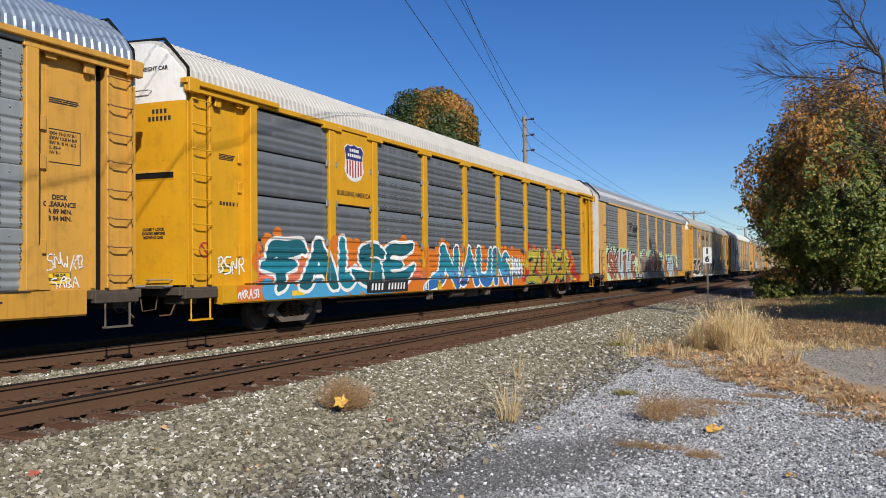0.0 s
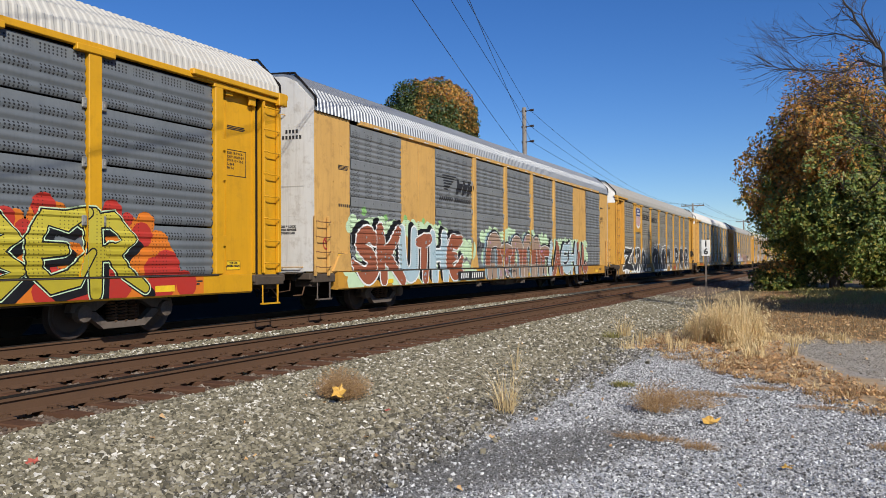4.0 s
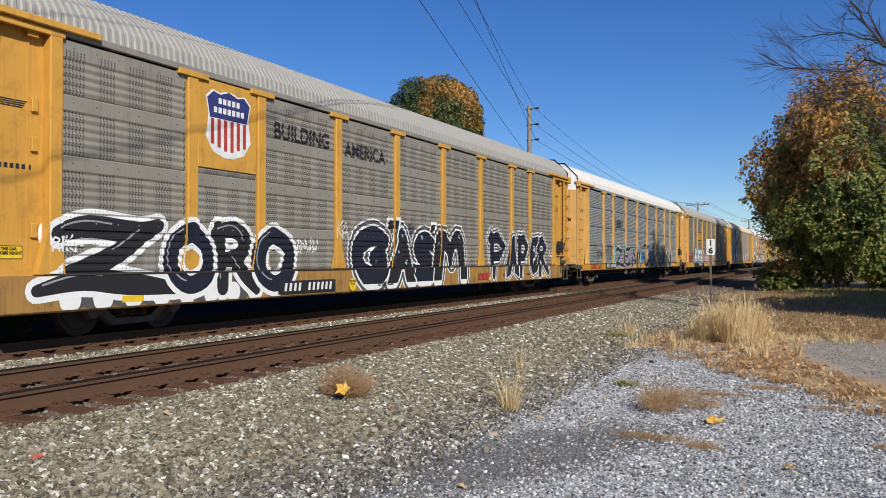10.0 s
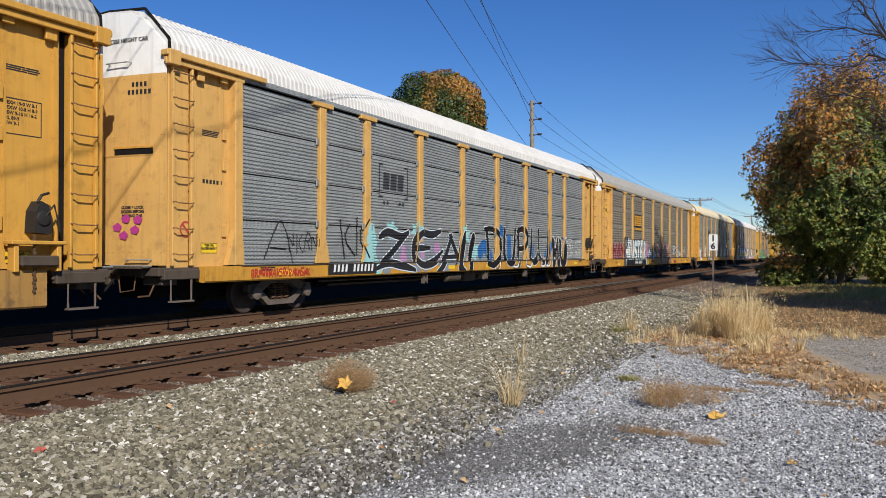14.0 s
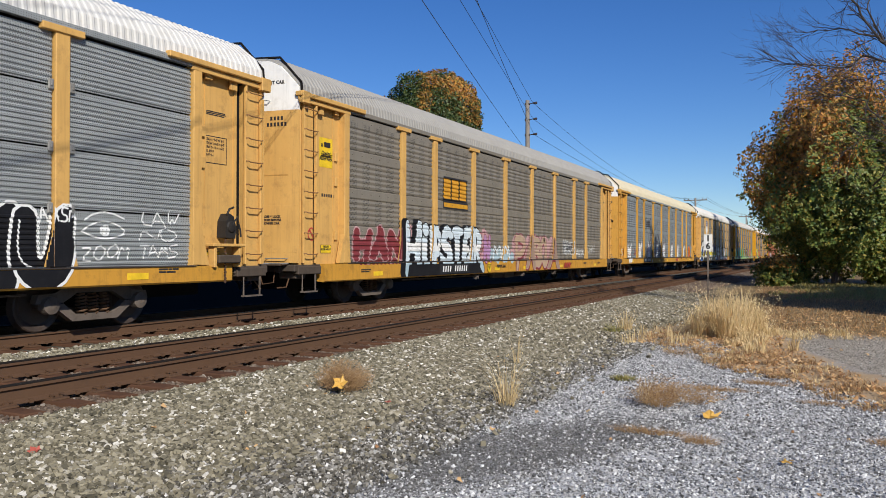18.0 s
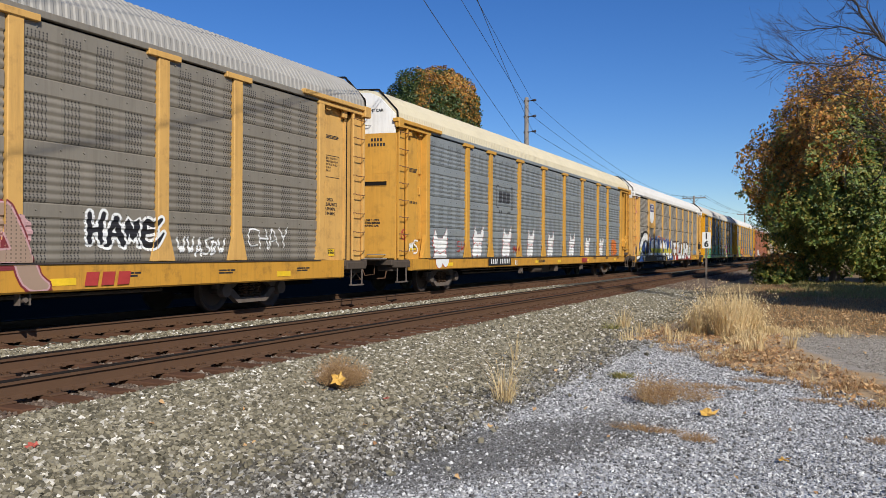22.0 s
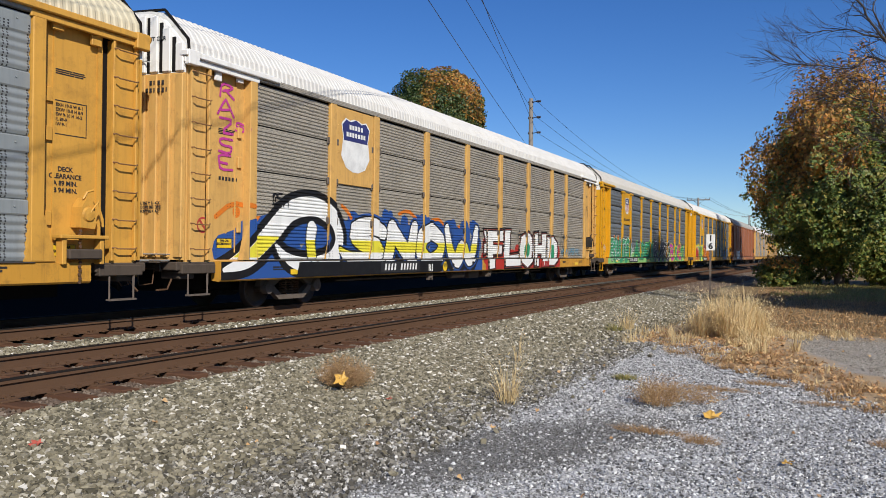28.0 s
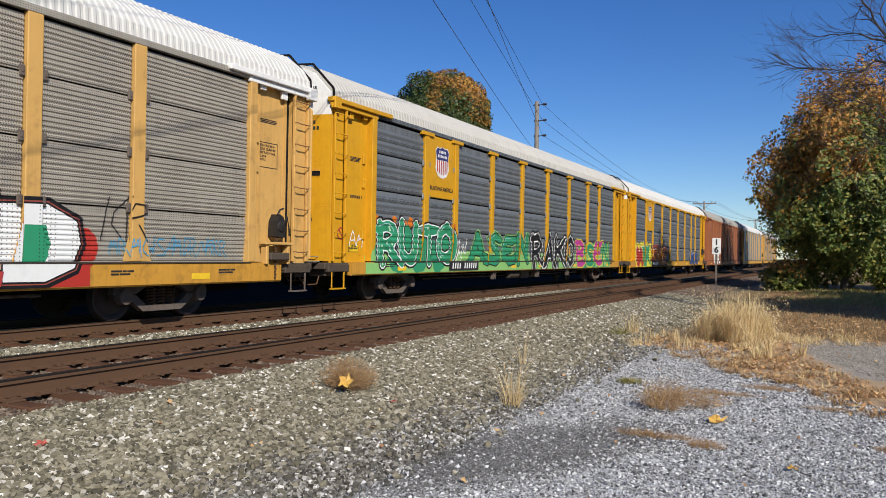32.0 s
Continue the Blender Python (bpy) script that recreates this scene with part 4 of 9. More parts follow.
def mist(car, side, paint, spots, lift=0.0015, label=""):
    """Soft-edged sprayed ground: overlapping puffs at (along, up, radius)."""
    g = Geo()
    side.drape(g, [blob(y, z, r, 12) for y, z, r in spots], lift, 0.000004)
    tagged(part("paint_cloud", g, PAINTS[paint], car), label, kind="stuff")


def scrawl(car, side, y0, y1, z0, z1, paint, width=0.035, seed=1, word="", label=""):
    """A quick tag in one thin line."""
    rng = random.Random(seed)
    n = max(2, int((y1 - y0) / ((z1 - z0) * 0.55)))
    word = word or "".join(rng.choice("*#NSRWAK") for _ in range(n))
    g = Geo()
    side.drape(g, thick(strokes(word, y0, y1, z0, z1, width, rng, 0.2, 0.09), width), 0.012)
    tagged(part("paint_tag", g, PAINTS[paint], car), label, kind="stuff")


def bars(side, geo, y0, z0, rows, height, rng, lift=0.004):
    """Unreadable or private writing: plain bars, word by word."""
    for i, widths in enumerate(rows):
        y = y0
        for w in widths:
            side.drape(geo, [rect(y, y + w, z0 - i * height * 1.55, z0 - i * height * 1.55 + height)], lift)
            y += w + height * 0.45


def words(car, side, body, y, z, size, mat=None, bold=0.0, middle=False, name="lettering", wide=1.0, lift=0.004, shear=0.0):
    g = Geo()
    for i, line in enumerate(body.split("\n")):
        polys, w = font_polys(line, size, bold, shear, wide)
        side.drape(g, shifted(polys, y - (w / 2 if middle else 0), z - i * size * 1.05), lift)
    return tagged(part(name, g, mat or BLACK, car), kind="stuff")


def end_words(car, body, x, z, size, y=0.0, mat=None):
    """Lettering on the end of a car, read from in front of it."""
    g = Geo()
    for i, line in enumerate(body.split("\n")):
        polys, w = font_polys(line, size, 0.004, 0, 1.0)
        for p in polys:
            g.poly([(x - w / 2 + a, end_y(bow(x - w / 2 + a) + y - 0.006, 0, 0), z - i * size * 1.05 + b) for a, b in p])
    return tagged(part("lettering", g, mat or BLACK, car), kind="stuff")


def end_bars(car, x, z, rows, height, y=0.0, mat=None):
    g = Geo()
    for i, widths in enumerate(rows):
        total = sum(widths) + height * 0.4 * (len(widths) - 1)
        a = x - total / 2
        for w in widths:
            zz = z - i * height * 1.6
            ya, yb = (end_y(bow(q) + y - 0.006, 0, 0) for q in (a, a + w))
            g.poly([(a, ya, zz), (a + w, yb, zz), (a + w, yb, zz + height), (a, ya, zz + height)])
            a += w + height * 0.4
    return tagged(part("number_mark", g, mat or BLACK, car), kind="stuff")


# ---------------------------------------------------------------- the train: one enclosed car carrier
POSTS = (4.74, 6.71, 9.57, 12.42, 15.28, 18.13, 20.99, 22.96)
CAR_X = -12.17
ROOF = ((-1.50, 4.80), (-1.47, 5.08), (-1.30, 5.34), (-0.85, 5.68), (-0.4, 5.77), (0.0, 5.80), (0.4, 5.77), (0.85, 5.68), (1.30, 5.34),
        (1.47, 5.08), (1.50, 4.80))
SHARED = {}


def shared(key, make):
    if key not in SHARED:
        SHARED[key] = make()
    return SHARED[key]


def sheet_mesh(width, height, kind, mat):
    def make():
        g = Geo()
        prof = wave(kind, height)
        n = len(prof)
        base = 0
        for y in (-width / 2, width / 2):
            g.v += [(dx, y, z) for z, dx in prof] + [(-0.03, y, height), (-0.03, y, 0.0)]
        m = n + 2
        g.f += [(i, (i + 1) % m, m + (i + 1) % m, m + i) for i in range(m)]
        if kind == "rib":
            g.f += [tuple(range(m)), tuple(range(m, 2 * m))]
        if kind == "banded":
            for k in range(6):
                g.ring([(0.028, 0.019), (0.044, 0.011)], (0, -width / 2 + width * (k + 0.5) / 6, height - 0.115), 0, 6)
        me = g.mesh("side_sheet", mat)
        if kind != "rib":
            me.polygons.foreach_set("use_smooth", [True] * len(me.polygons))
        return me
    return shared(("sheet", round(width, 2), round(height, 3), kind, mat.name), make)


def post_mesh(mat, flare, cap):
    def make():
        g = Geo()
        g.box(SHEET_X - 0.03, POST_X, -0.13, 0.13, 1.06, 4.74, 0.012)
        if flare:
            g.prism([(-0.13, 1.62), (0.13, 1.62), (0.29, 1.06), (-0.29, 1.06)], SHEET_X + 0.038, POST_X - 0.006, 0)
        if cap:
            g.box(SHEET_X, POST_X + 0.03, -0.38, 0.38, 4.66, 4.77, 0.01)
        return g.mesh("post", mat)
    return shared(("post", mat.name, flare, cap), make)


def roof_mesh(length, mat):
    deep = 0.028 if mat in (SILVER_ROOF, BLUE_ROOF) else 0.015

    def make():
        g = Geo()
        pitch, ys = 0.15, []
        n = int((length - 0.3) / pitch)
        for i in range(n):
            for fr, out in ((0.0, 0.0), (0.32, 0.0), (0.5, deep), (0.82, deep)):
                ys.append((0.15 + (i + fr) * pitch, out))
        ys.append((length - 0.15, 0.0))
        m = len(ROOF)
        for y, out in ys:
            for i, (x, z) in enumerate(ROOF):
                k = 1 + out / 1.6
                g.v.append((x * k, y, 4.8 + (z - 4.8) * (1 + out / 0.9)))
        for j in range(len(ys) - 1):
            for i in range(m - 1):
                a = j * m + i
                g.f.append((a, a + 1, a + m + 1, a + m))
        g.f += [tuple(range(m)), tuple(range((len(ys) - 1) * m, len(ys) * m))]
        return g.mesh("roof", mat)
    return shared(("roof", round(length, 2), mat.name), make)


def ladder_on(car, y0, y1, z0, z1, mat, rungs, out=0.0):
    """Ladder on the side: two stiles, and the rungs on them."""
    g = Geo()
    for y in (y0, y1):
        g.box(1.45 + out, 1.52 + out, y - 0.025, y + 0.025, z0, z1, 0.008)
    lad = part("ladder", g, mat, car)
    def make():
        r = Geo()
        w = (y1 - y0) / 2
        r.tube([(0, -w - 0.02, 0), (0.045, -w + 0.02, 0), (0.055, -w + 0.06, -0.018), (0.055, w - 0.06, -0.018), (0.045, w - 0.02, 0), (0, w + 0.02, 0)], 0.013, 6)
        return r.mesh("rung", RUNG if mat != YELLOW_BRIGHT else mat)
    me = shared(("rung", round(y1 - y0, 2), mat.name), make)
    for i in range(rungs):
        part("rung", me, None, lad, at=(1.52 + out, (y0 + y1) / 2, z0 + 0.22 + i * (z1 - z0 - 0.35) / (rungs - 1)))
    return lad


def wheelset_mesh():
    def make():
        g = Geo()
        g.ring([(-1.0, 0.075), (1.0, 0.075)], (0, 0, 0), 0, 10)
        for s in (-1, 1):
            g.ring([(s * 0.715, 0.12), (s * 0.715, 0.30), (s * 0.69, 0.34), (s * 0.69, 0.45), (s * 0.735, 0.435), (s * 0.80, 0.42),
                    (s * 0.815, 0.40), (s * 0.80, 0.345), (s * 0.775, 0.30), (s * 0.78, 0.13)], (0, 0, 0), 0, 28)
        return g.mesh("wheelset", WHEEL_STEEL)
    return shared("wheelset", make)


def truck_on(car, y, turning):
    """A two-axle truck under a car."""
    g = Geo()
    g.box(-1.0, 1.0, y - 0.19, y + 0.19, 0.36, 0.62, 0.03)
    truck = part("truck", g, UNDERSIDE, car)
    for s in (1, -1):
        def make(s=s):
            q = Geo()
            out = [(-1.12, 0.52), (-1.08, 0.66), (-0.78, 0.68), (-0.55, 0.80), (0.55, 0.80), (0.78, 0.68), (1.08, 0.66), (1.12, 0.52),
                   (0.95, 0.38), (0.72, 0.36), (0.42, 0.20), (-0.42, 0.20), (-0.72, 0.36), (-0.95, 0.38)]
            q.prism([(a, b - 0.05) for a, b in out[:8]] + [(0.62, 0.47), (0.36, 0.62), (-0.36, 0.62), (-0.62, 0.47)], s * 0.94, s * 1.08, 0)
            q.prism([(-0.8, 0.42), (-0.45, 0.16), (0.45, 0.16), (0.8, 0.42), (0.62, 0.46), (0.38, 0.27), (-0.38, 0.27), (-0.62, 0.46)], s * 0.94, s * 1.08, 0)
            return q.mesh("side_frame", TRUCK)
        part("side_frame", shared(("side_frame", s), make), None, truck, "dusty cast side frame", (0, y, 0.0))
        def coil():
            q = Geo()
            return q.tube([(0.085 * math.cos(k * 0.785), 0.085 * math.sin(k * 0.785), 0.27 + k * 0.0068) for k in range(49)], 0.018, 5).mesh("spring", RUSTY)
        for k in (-0.22, 0.0, 0.22):
            part("spring", shared("spring", coil), None, truck, "", (s * 1.0, y + k, 0))
        for d in (-0.89, 0.89):
            def cap(s=s):
                q = Geo()
                q.ring([(s * 1.02, 0.15), (s * 1.16, 0.14), (s * 1.18, 0.06)], (0, 0, 0), 0, 14)
                return q.mesh("bearing_cap", TRUCK)
            part("bearing_cap", shared(("cap", s), cap), None, truck, "", (0, y + d, 0.44))
    for d in (-0.89, 0.89):
        w = part("wheelset", wheelset_mesh(), None, truck, "dark steel wheels on an axle", (0, y + d, 0.42))
        if turning:
            WHEELS.append((w, y + d))


WHEELS, CARS = [], []


def car_carrier(label, first, length=27.7, posts=POSTS, sheets=None, kind="banded", sheet_mat=None, paint=None, roof=None,
                cap=True, sill_low=0.62, flare=True, tee=True, eave=None, ribs=False, turning=True, sill_paint=None,
                plates=(), rails=True, brake=True, post_paint=None, cap_mat=None, dark_joint=True, brake_mat=None, end_mat=None):
    """A long enclosed car-carrying railway car, its viewer's side in full detail. first: where its front stands at the start."""
    car = thing("autorack_car", label, "train car", (CAR_X, first, 0.0), "cars of the freight train")
    CARS.append((car, first))
    L = length
    if sheets is None:
        edges = [1.97] + [p for p in posts] + [L - 1.97]
        sheets = [(a + (0.15 if i else 0), b - (0.15 if i < len(edges) - 2 else 0), "sheet") for i, (a, b) in enumerate(zip(edges, edges[1:]))]
    recess = 0.11 if rails else 0.0
    side = Side(L, posts, sheets, kind, sill_low, recess)
    pp = post_paint or paint
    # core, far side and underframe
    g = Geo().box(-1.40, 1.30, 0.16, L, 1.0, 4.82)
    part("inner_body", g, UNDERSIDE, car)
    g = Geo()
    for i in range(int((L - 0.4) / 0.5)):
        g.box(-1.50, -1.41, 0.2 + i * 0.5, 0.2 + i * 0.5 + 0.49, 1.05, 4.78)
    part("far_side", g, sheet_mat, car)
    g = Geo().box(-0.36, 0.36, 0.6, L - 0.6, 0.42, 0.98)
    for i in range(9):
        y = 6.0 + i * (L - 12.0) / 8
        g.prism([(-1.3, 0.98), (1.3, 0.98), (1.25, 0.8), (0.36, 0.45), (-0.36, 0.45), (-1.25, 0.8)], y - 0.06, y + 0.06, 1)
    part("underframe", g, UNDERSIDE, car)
    g = Geo().tube([(0.75, 6.0, 0.5), (0.75, L - 6.0, 0.5)], 0.03, 6).tube([(1.05, 5.2, 0.62), (1.05, L - 5.0, 0.62)], 0.02, 6)
    g.box(0.55, 1.15, L * 0.5 - 0.5, L * 0.5 + 0.35, 0.38, 0.72, 0.04).ring([(L * 0.5 + 1.0, 0.2), (L * 0.5 + 1.9, 0.2)], (0.8, 0, 0.58), 1, 12)
    part("brake_gear", g, TRUCK, car)
    g = Geo().ring([(L * 0.42, 0.05), (L * 0.42 + 0.05, 0.14), (L * 0.42 + 0.95, 0.14), (L * 0.42 + 1.0, 0.05)], (1.22, 0, 0.55), 1, 14)
    part("air_reservoir", g, DRAFT_GEAR, car, "rusty cylindrical air reservoir")
    for y in (L * 0.36, L * 0.52, L * 0.66):
        g = Geo().box(1.30, 1.42, y - 0.012, y + 0.012, 0.42, sill_low + 0.05).box(1.30, 1.42, y + 0.16, y + 0.184, 0.42, sill_low + 0.05).ring([(1.32, 0.05), (1.44, 0.04)], (0, y + 0.09, 0.5), 0, 8)
        part("sill_bracket", g, TRUCK, car)
    # sill
    g = Geo().prism([(1.30, sill_low + 0.02), (1.50, sill_low), (SILL_X, sill_low + 0.03), (SILL_X, 1.03), (1.30, 1.03)], 0.9, L - 0.9, 1)
    g.prism([(-1.30, sill_low + 0.02), (-1.50, sill_low), (-SILL_X, 1.03), (-1.30, 1.03)], 0.9, L - 0.9, 1)
    part("side_sill", g, sill_paint or SILL_PAINT, car)
    g = Geo().box(1.40, SILL_X + 0.025, 1.9, L - 1.9, 1.026, 1.046, 0.004)
    part("sill_flange", g, STEEL_DARK if dark_joint else paint, car)
    # sheets
    for a, b, k in sheets:
        if k == "sheet":
            for z0, z1 in zip(SHEET_Z, SHEET_Z[1:]):
                part("side_sheet", sheet_mesh(b - a, z1 - z0 - GAPS[kind], kind, sheet_mat), None, car, "", (SHEET_X, (a + b) / 2, z0))
        else:
            g = Geo().box(1.42, PLATE_X, a, b, 1.05, 4.74, 0.004)
            for y in (a + 0.25, (a + b) / 2, b - 0.25):
                for z in (1.5, 2.3, 3.1, 3.3, 4.0, 4.4):
                    g.ring([(PLATE_X, 0.022), (PLATE_X + 0.012, 0.012)], (0, y, z), 0, 6)
            g.box(PLATE_X, PLATE_X + 0.006, (a + b) / 2 - 0.01, (a + b) / 2 + 0.01, 1.06, 4.73)
            part("solid_panel", g, paint, car, "plain painted steel panel")
    for p in posts:
        part("post", post_mesh(pp, True, tee), None, car, "", (0, p, 0))
    if kind in ("ridge", "rib") or not rails:
        def bracket():
            return Geo().box(SHEET_X + 0.024, SHEET_X + 0.06, -0.05, 0.05, -0.085, 0.085, 0.016).box(SHEET_X + 0.055, SHEET_X + 0.075, -0.018, 0.018, -0.03, 0.03, 0.008).mesh("joint_clamp", CLAMP if sheet_mat != SHEET_TAN else TRUCK)
        me = shared(("clamp", sheet_mat.name), bracket)
        for p in posts:
            for z in SHEET_Z[1:4]:
                for d in (-0.19, 0.19):
                    part("joint_clamp", me, None, car, "", (0, p + d, z - 0.01))
    # roof, eaves
    part("roof", roof_mesh(L + FRONT_OUT + REAR_OUT, roof), None, car, "", (0, -FRONT_OUT, 0))
    g = Geo().box(1.42, 1.525, 1.9, L - 1.9, 4.735, 4.85, 0.01)
    part("eave", g, eave or sheet_mat, car)
    if not rails:
        slot_mesh = Geo().box(1.525, 1.533, 0.0, 0.26, 4.748, 4.775).mesh("eave_slot", WHITE_ROOF)
        for i in range(int((L - 5) / 0.95)):
            part("eave_slot", slot_mesh, None, car, "", (0, 2.6 + i * 0.95, 0))
    # ends
    for rear in (0, 1):
        def fl(y, rear=rear):
            return end_y(y, L, rear)

        def box(g, x0, x1, ya, yb, z0, z1, c=0.0):
            a, b = sorted((fl(ya), fl(yb)))
            return g.box(x0, x1, a, b, z0, z1, c)
        cols = [-1.46 + 2.92 * i / 12 for i in range(13)]
        crest = lambda x: 5.68 - 0.07 * abs(x) if abs(x) < 0.87 else 5.62 - (abs(x) - 0.87) * 1.02
        def slab(tops, z0, lift=0.0):
            """A bowed plate across the end, from z0 up to a top line."""
            g = Geo()
            for y_of in (lambda x: fl(bow(x) - lift), lambda x: fl(0.14)):
                for z_of in (lambda x: z0, tops):
                    g.v += [(x, y_of(x), z_of(x)) for x in cols]
            n = len(cols)
            for i in range(n - 1):
                g.f += [(i, i + 1, n + i + 1, n + i), (2 * n + i, 2 * n + i + 1, 3 * n + i + 1, 3 * n + i),
                        (i, i + 1, 2 * n + i + 1, 2 * n + i), (n + i, n + i + 1, 3 * n + i + 1, 3 * n + i)]
            g.f += [(0, n, 3 * n, 2 * n), (n - 1, 2 * n - 1, 4 * n - 1, 3 * n - 1)]
            return g
        door = slab(lambda x: 4.50, 1.06)
        if not ribs:
            for z in (1.3, 2.35, 3.4, 4.44):
                for i in range(22):
                    x = -1.4 + i * 0.133
                    door.ring([(fl(bow(x)), 0.013), (fl(bow(x) - 0.01), 0.008)], (x, 0, z), 1, 5)
            for x0, x1 in zip(cols[1:-2], cols[2:-1]):
                y = bow((x0 + x1) / 2)
                door.poly([(x0, fl(bow(x0) - 0.012), 3.05), (x1, fl(bow(x1) - 0.012), 3.05), (x1, fl(bow(x1) - 0.001), 3.02), (x0, fl(bow(x0) - 0.001), 3.02)])
        d = part("end_door", door, end_mat or paint, car, "bowed double end door")
        for i in range(11 if ribs else 0):
            x = -1.38 + i * 0.276
            part("door_rib", box(Geo(), x - 0.095, x + 0.095, bow(x) - 0.05, bow(x) + 0.01, 1.1, 4.48, 0.015), paint, d)
        g = Geo()
        box(g, -0.028, 0.028, bow(0) - 0.02, bow(0) + 0.01, 1.08, 5.55)
        part("door_seam", g, UNDERSIDE, d)
        for s in (-1, 1):
            part("lock_rod", Geo().tube([(s * 0.10, fl(bow(0.1) - 0.03), 1.5), (s * 0.10, fl(bow(0.1) - 0.03), 4.3)], 0.014, 6), paint, d)
        top = part("end_cap", slab(crest, 4.50), (cap_mat or WHITE_PAINT) if cap else end_mat or paint, car, "white painted upper end" if cap else "")
        if ribs:
            for i in range(11):
                x = -1.38 + i * 0.276
                g = Geo()
                box(g, x - 0.095, x + 0.095, bow(x) - 0.05, bow(x) + 0.01, 4.52, crest(x) - 0.06, 0.015)
                part("cap_rib", g, WHITE_PAINT, top)
                g = Geo()
                if i < 10:
                    xg = x + 0.138
                    box(g, xg - 0.04, xg + 0.04, bow(xg) - 0.012, bow(xg) + 0.02, 4.52, crest(xg) - 0.08)
                    part("rib_gap", g, UNDERSIDE, top)
        g = Geo()
        for s in (-1, 1):
            for p, q in (((1.5, 4.9), (1.48, 5.12)), ((1.48, 5.12), (0.88, 5.74)), ((0.88, 5.74), (0.0, 5.80))):
                g.tube([(s * p[0], fl(0.17), p[1]), (s * q[0], fl(0.17), q[1])], 0.03, 5)
        part("roof_end_trim", g, UNDERSIDE, car)
        # corner: recess, ladder, corner panel
        g = Geo()
        if rails:
            box(g, 1.20, PLATE_X - 0.02, 0.20, 0.69, 1.0, 4.70, 0.006)
            part("ladder_panel", g, paint, car)
            g = Geo()
            box(g, 1.20, PLATE_X - recess, 0.81, 1.78, 1.0, 4.80, 0.004)
            box(g, PLATE_X - recess, PLATE_X - recess + 0.012, 1.50, 1.53, 1.2, 4.7)
            box(g, PLATE_X - recess, PLATE_X - recess + 0.03, 0.84, 0.90, 1.05, 4.6)
            for z in (1.6, 2.9, 3.5):
                box(g, PLATE_X - recess, PLATE_X - recess + 0.05, 1.55, 1.64, z, z + 0.22, 0.008)
            part("corner_panel", g, paint, car)
            g = Geo()
            box(g, 1.25, POST_X + 0.01, 1.74, 1.96, 1.05, 4.76, 0.012)
            if flare:
                ya, yb = fl(1.56), fl(2.02)
                yc, yd = fl(1.74), fl(1.96)
                g.prism([(ya, 1.05), (yb, 1.05), (yd, 1.75), (yc, 1.75)], 1.40, POST_X + 0.004, 0)
            part("corner_post", g, pp, car)
        else:
            box(g, 1.20, PLATE_X, 0.15, sheets[0][0] - 0.002, 1.0, 4.80, 0.004)
            for z in (1.5, 2.2, 3.2, 4.1):
                for y in (0.9, 1.2):
                    box(g, PLATE_X, PLATE_X + 0.012, y, y + 0.03, z, z + 0.03)
            part("corner_panel", g, paint, car)
            ya, yb, yc, yd = fl(sheets[0][0]), fl(0.85), fl(sheets[0][0] - 0.05), fl(1.1)
            part("foot_gusset", Geo().prism([(ya, 1.05), (yb, 1.05), (yd, 1.45), (yc, 1.5)], PLATE_X, PLATE_X + 0.05, 0), paint, car)
        if rails:
            g = Geo()
            box(g, 1.42, 1.60, 0.02, 2.62, 4.79, 4.90, 0.015)
            box(g, 1.475, 1.535, 0.05, 2.0, 4.68, 4.785, 0.01)
            box(g, 1.405, 1.463, 0.9, 1.05, 4.52, 4.785, 0.01)
            box(g, 1.405, 1.463, 1.45, 1.60, 4.60, 4.785, 0.01)
            box(g, 1.485, 1.612, 0.06, 0.34, 4.64, 4.915, 0.015)
            part("door_track", g, paint if not ribs else WHITE_PAINT, car)
            ladder_on(car, min(fl(0.25), fl(0.72)), max(fl(0.25), fl(0.72)), 1.05, 4.68, pp, 8)
        else:
            ladder_on(car, min(fl(0.08), fl(0.62)), max(fl(0.08), fl(0.62)), 0.95, 2.35, paint, 4, 0.04)
        # end platform, steps, coupler, hose
        g = Geo()
        box(g, -1.42, 1.46, -0.04, 0.95, 0.86, 1.02, 0.02)
        box(g, 0.9, 1.38, 0.12, 0.5, 0.70, 0.86, 0.02)
        box(g, 1.38, 1.50, 0.06, 0.92, 0.80, 0.98, 0.015)
        for k in range(4):
            box(g, -0.9 + k * 0.62, -0.78 + k * 0.62, -0.07, 0.0, 0.84, 1.04, 0.01)
        part("end_sill", g, DRAFT_GEAR, car, "grimy end sill with a stirrup bracket")
        g = Geo()
        a, b = fl(0.24), fl(0.74)
        g.tube([(1.47, a, 0.95), (1.47, a, 0.40), (1.47, b, 0.40), (1.47, b, 0.95)], 0.022, 6)
        box(g, 1.42, 1.53, 0.22, 0.76, 0.39, 0.42)
        part("sill_step", g, pp if cap and not flare else TRUCK, car)
        g = Geo()
        box(g, -0.12, 0.12, -0.30, 0.1, 0.76, 0.98, 0.03)
        box(g, -0.2, 0.16, -0.475, -0.28, 0.72, 1.0, 0.05)
        box(g, -0.34, 0.34, -0.12, 0.02, 0.68, 1.04, 0.03)
        part("coupler", g, DRAFT_GEAR, car)
        g = Geo().tube([(0.42, fl(-0.1), 0.8), (0.44, fl(-0.3), 0.62), (0.40, fl(-0.4), 0.5), (0.3, fl(-0.47), 0.6)], 0.024, 6)
        part("air_hose", g, UNDERSIDE, car)
        g = Geo().tube([(0.5, fl(-0.05), 1.05), (0.5, fl(-0.25), 1.05), (1.3, fl(-0.25), 1.05), (1.3, fl(-0.05), 1.05)], 0.014, 5)
        part("uncoupling_lever", g, GALV, car)
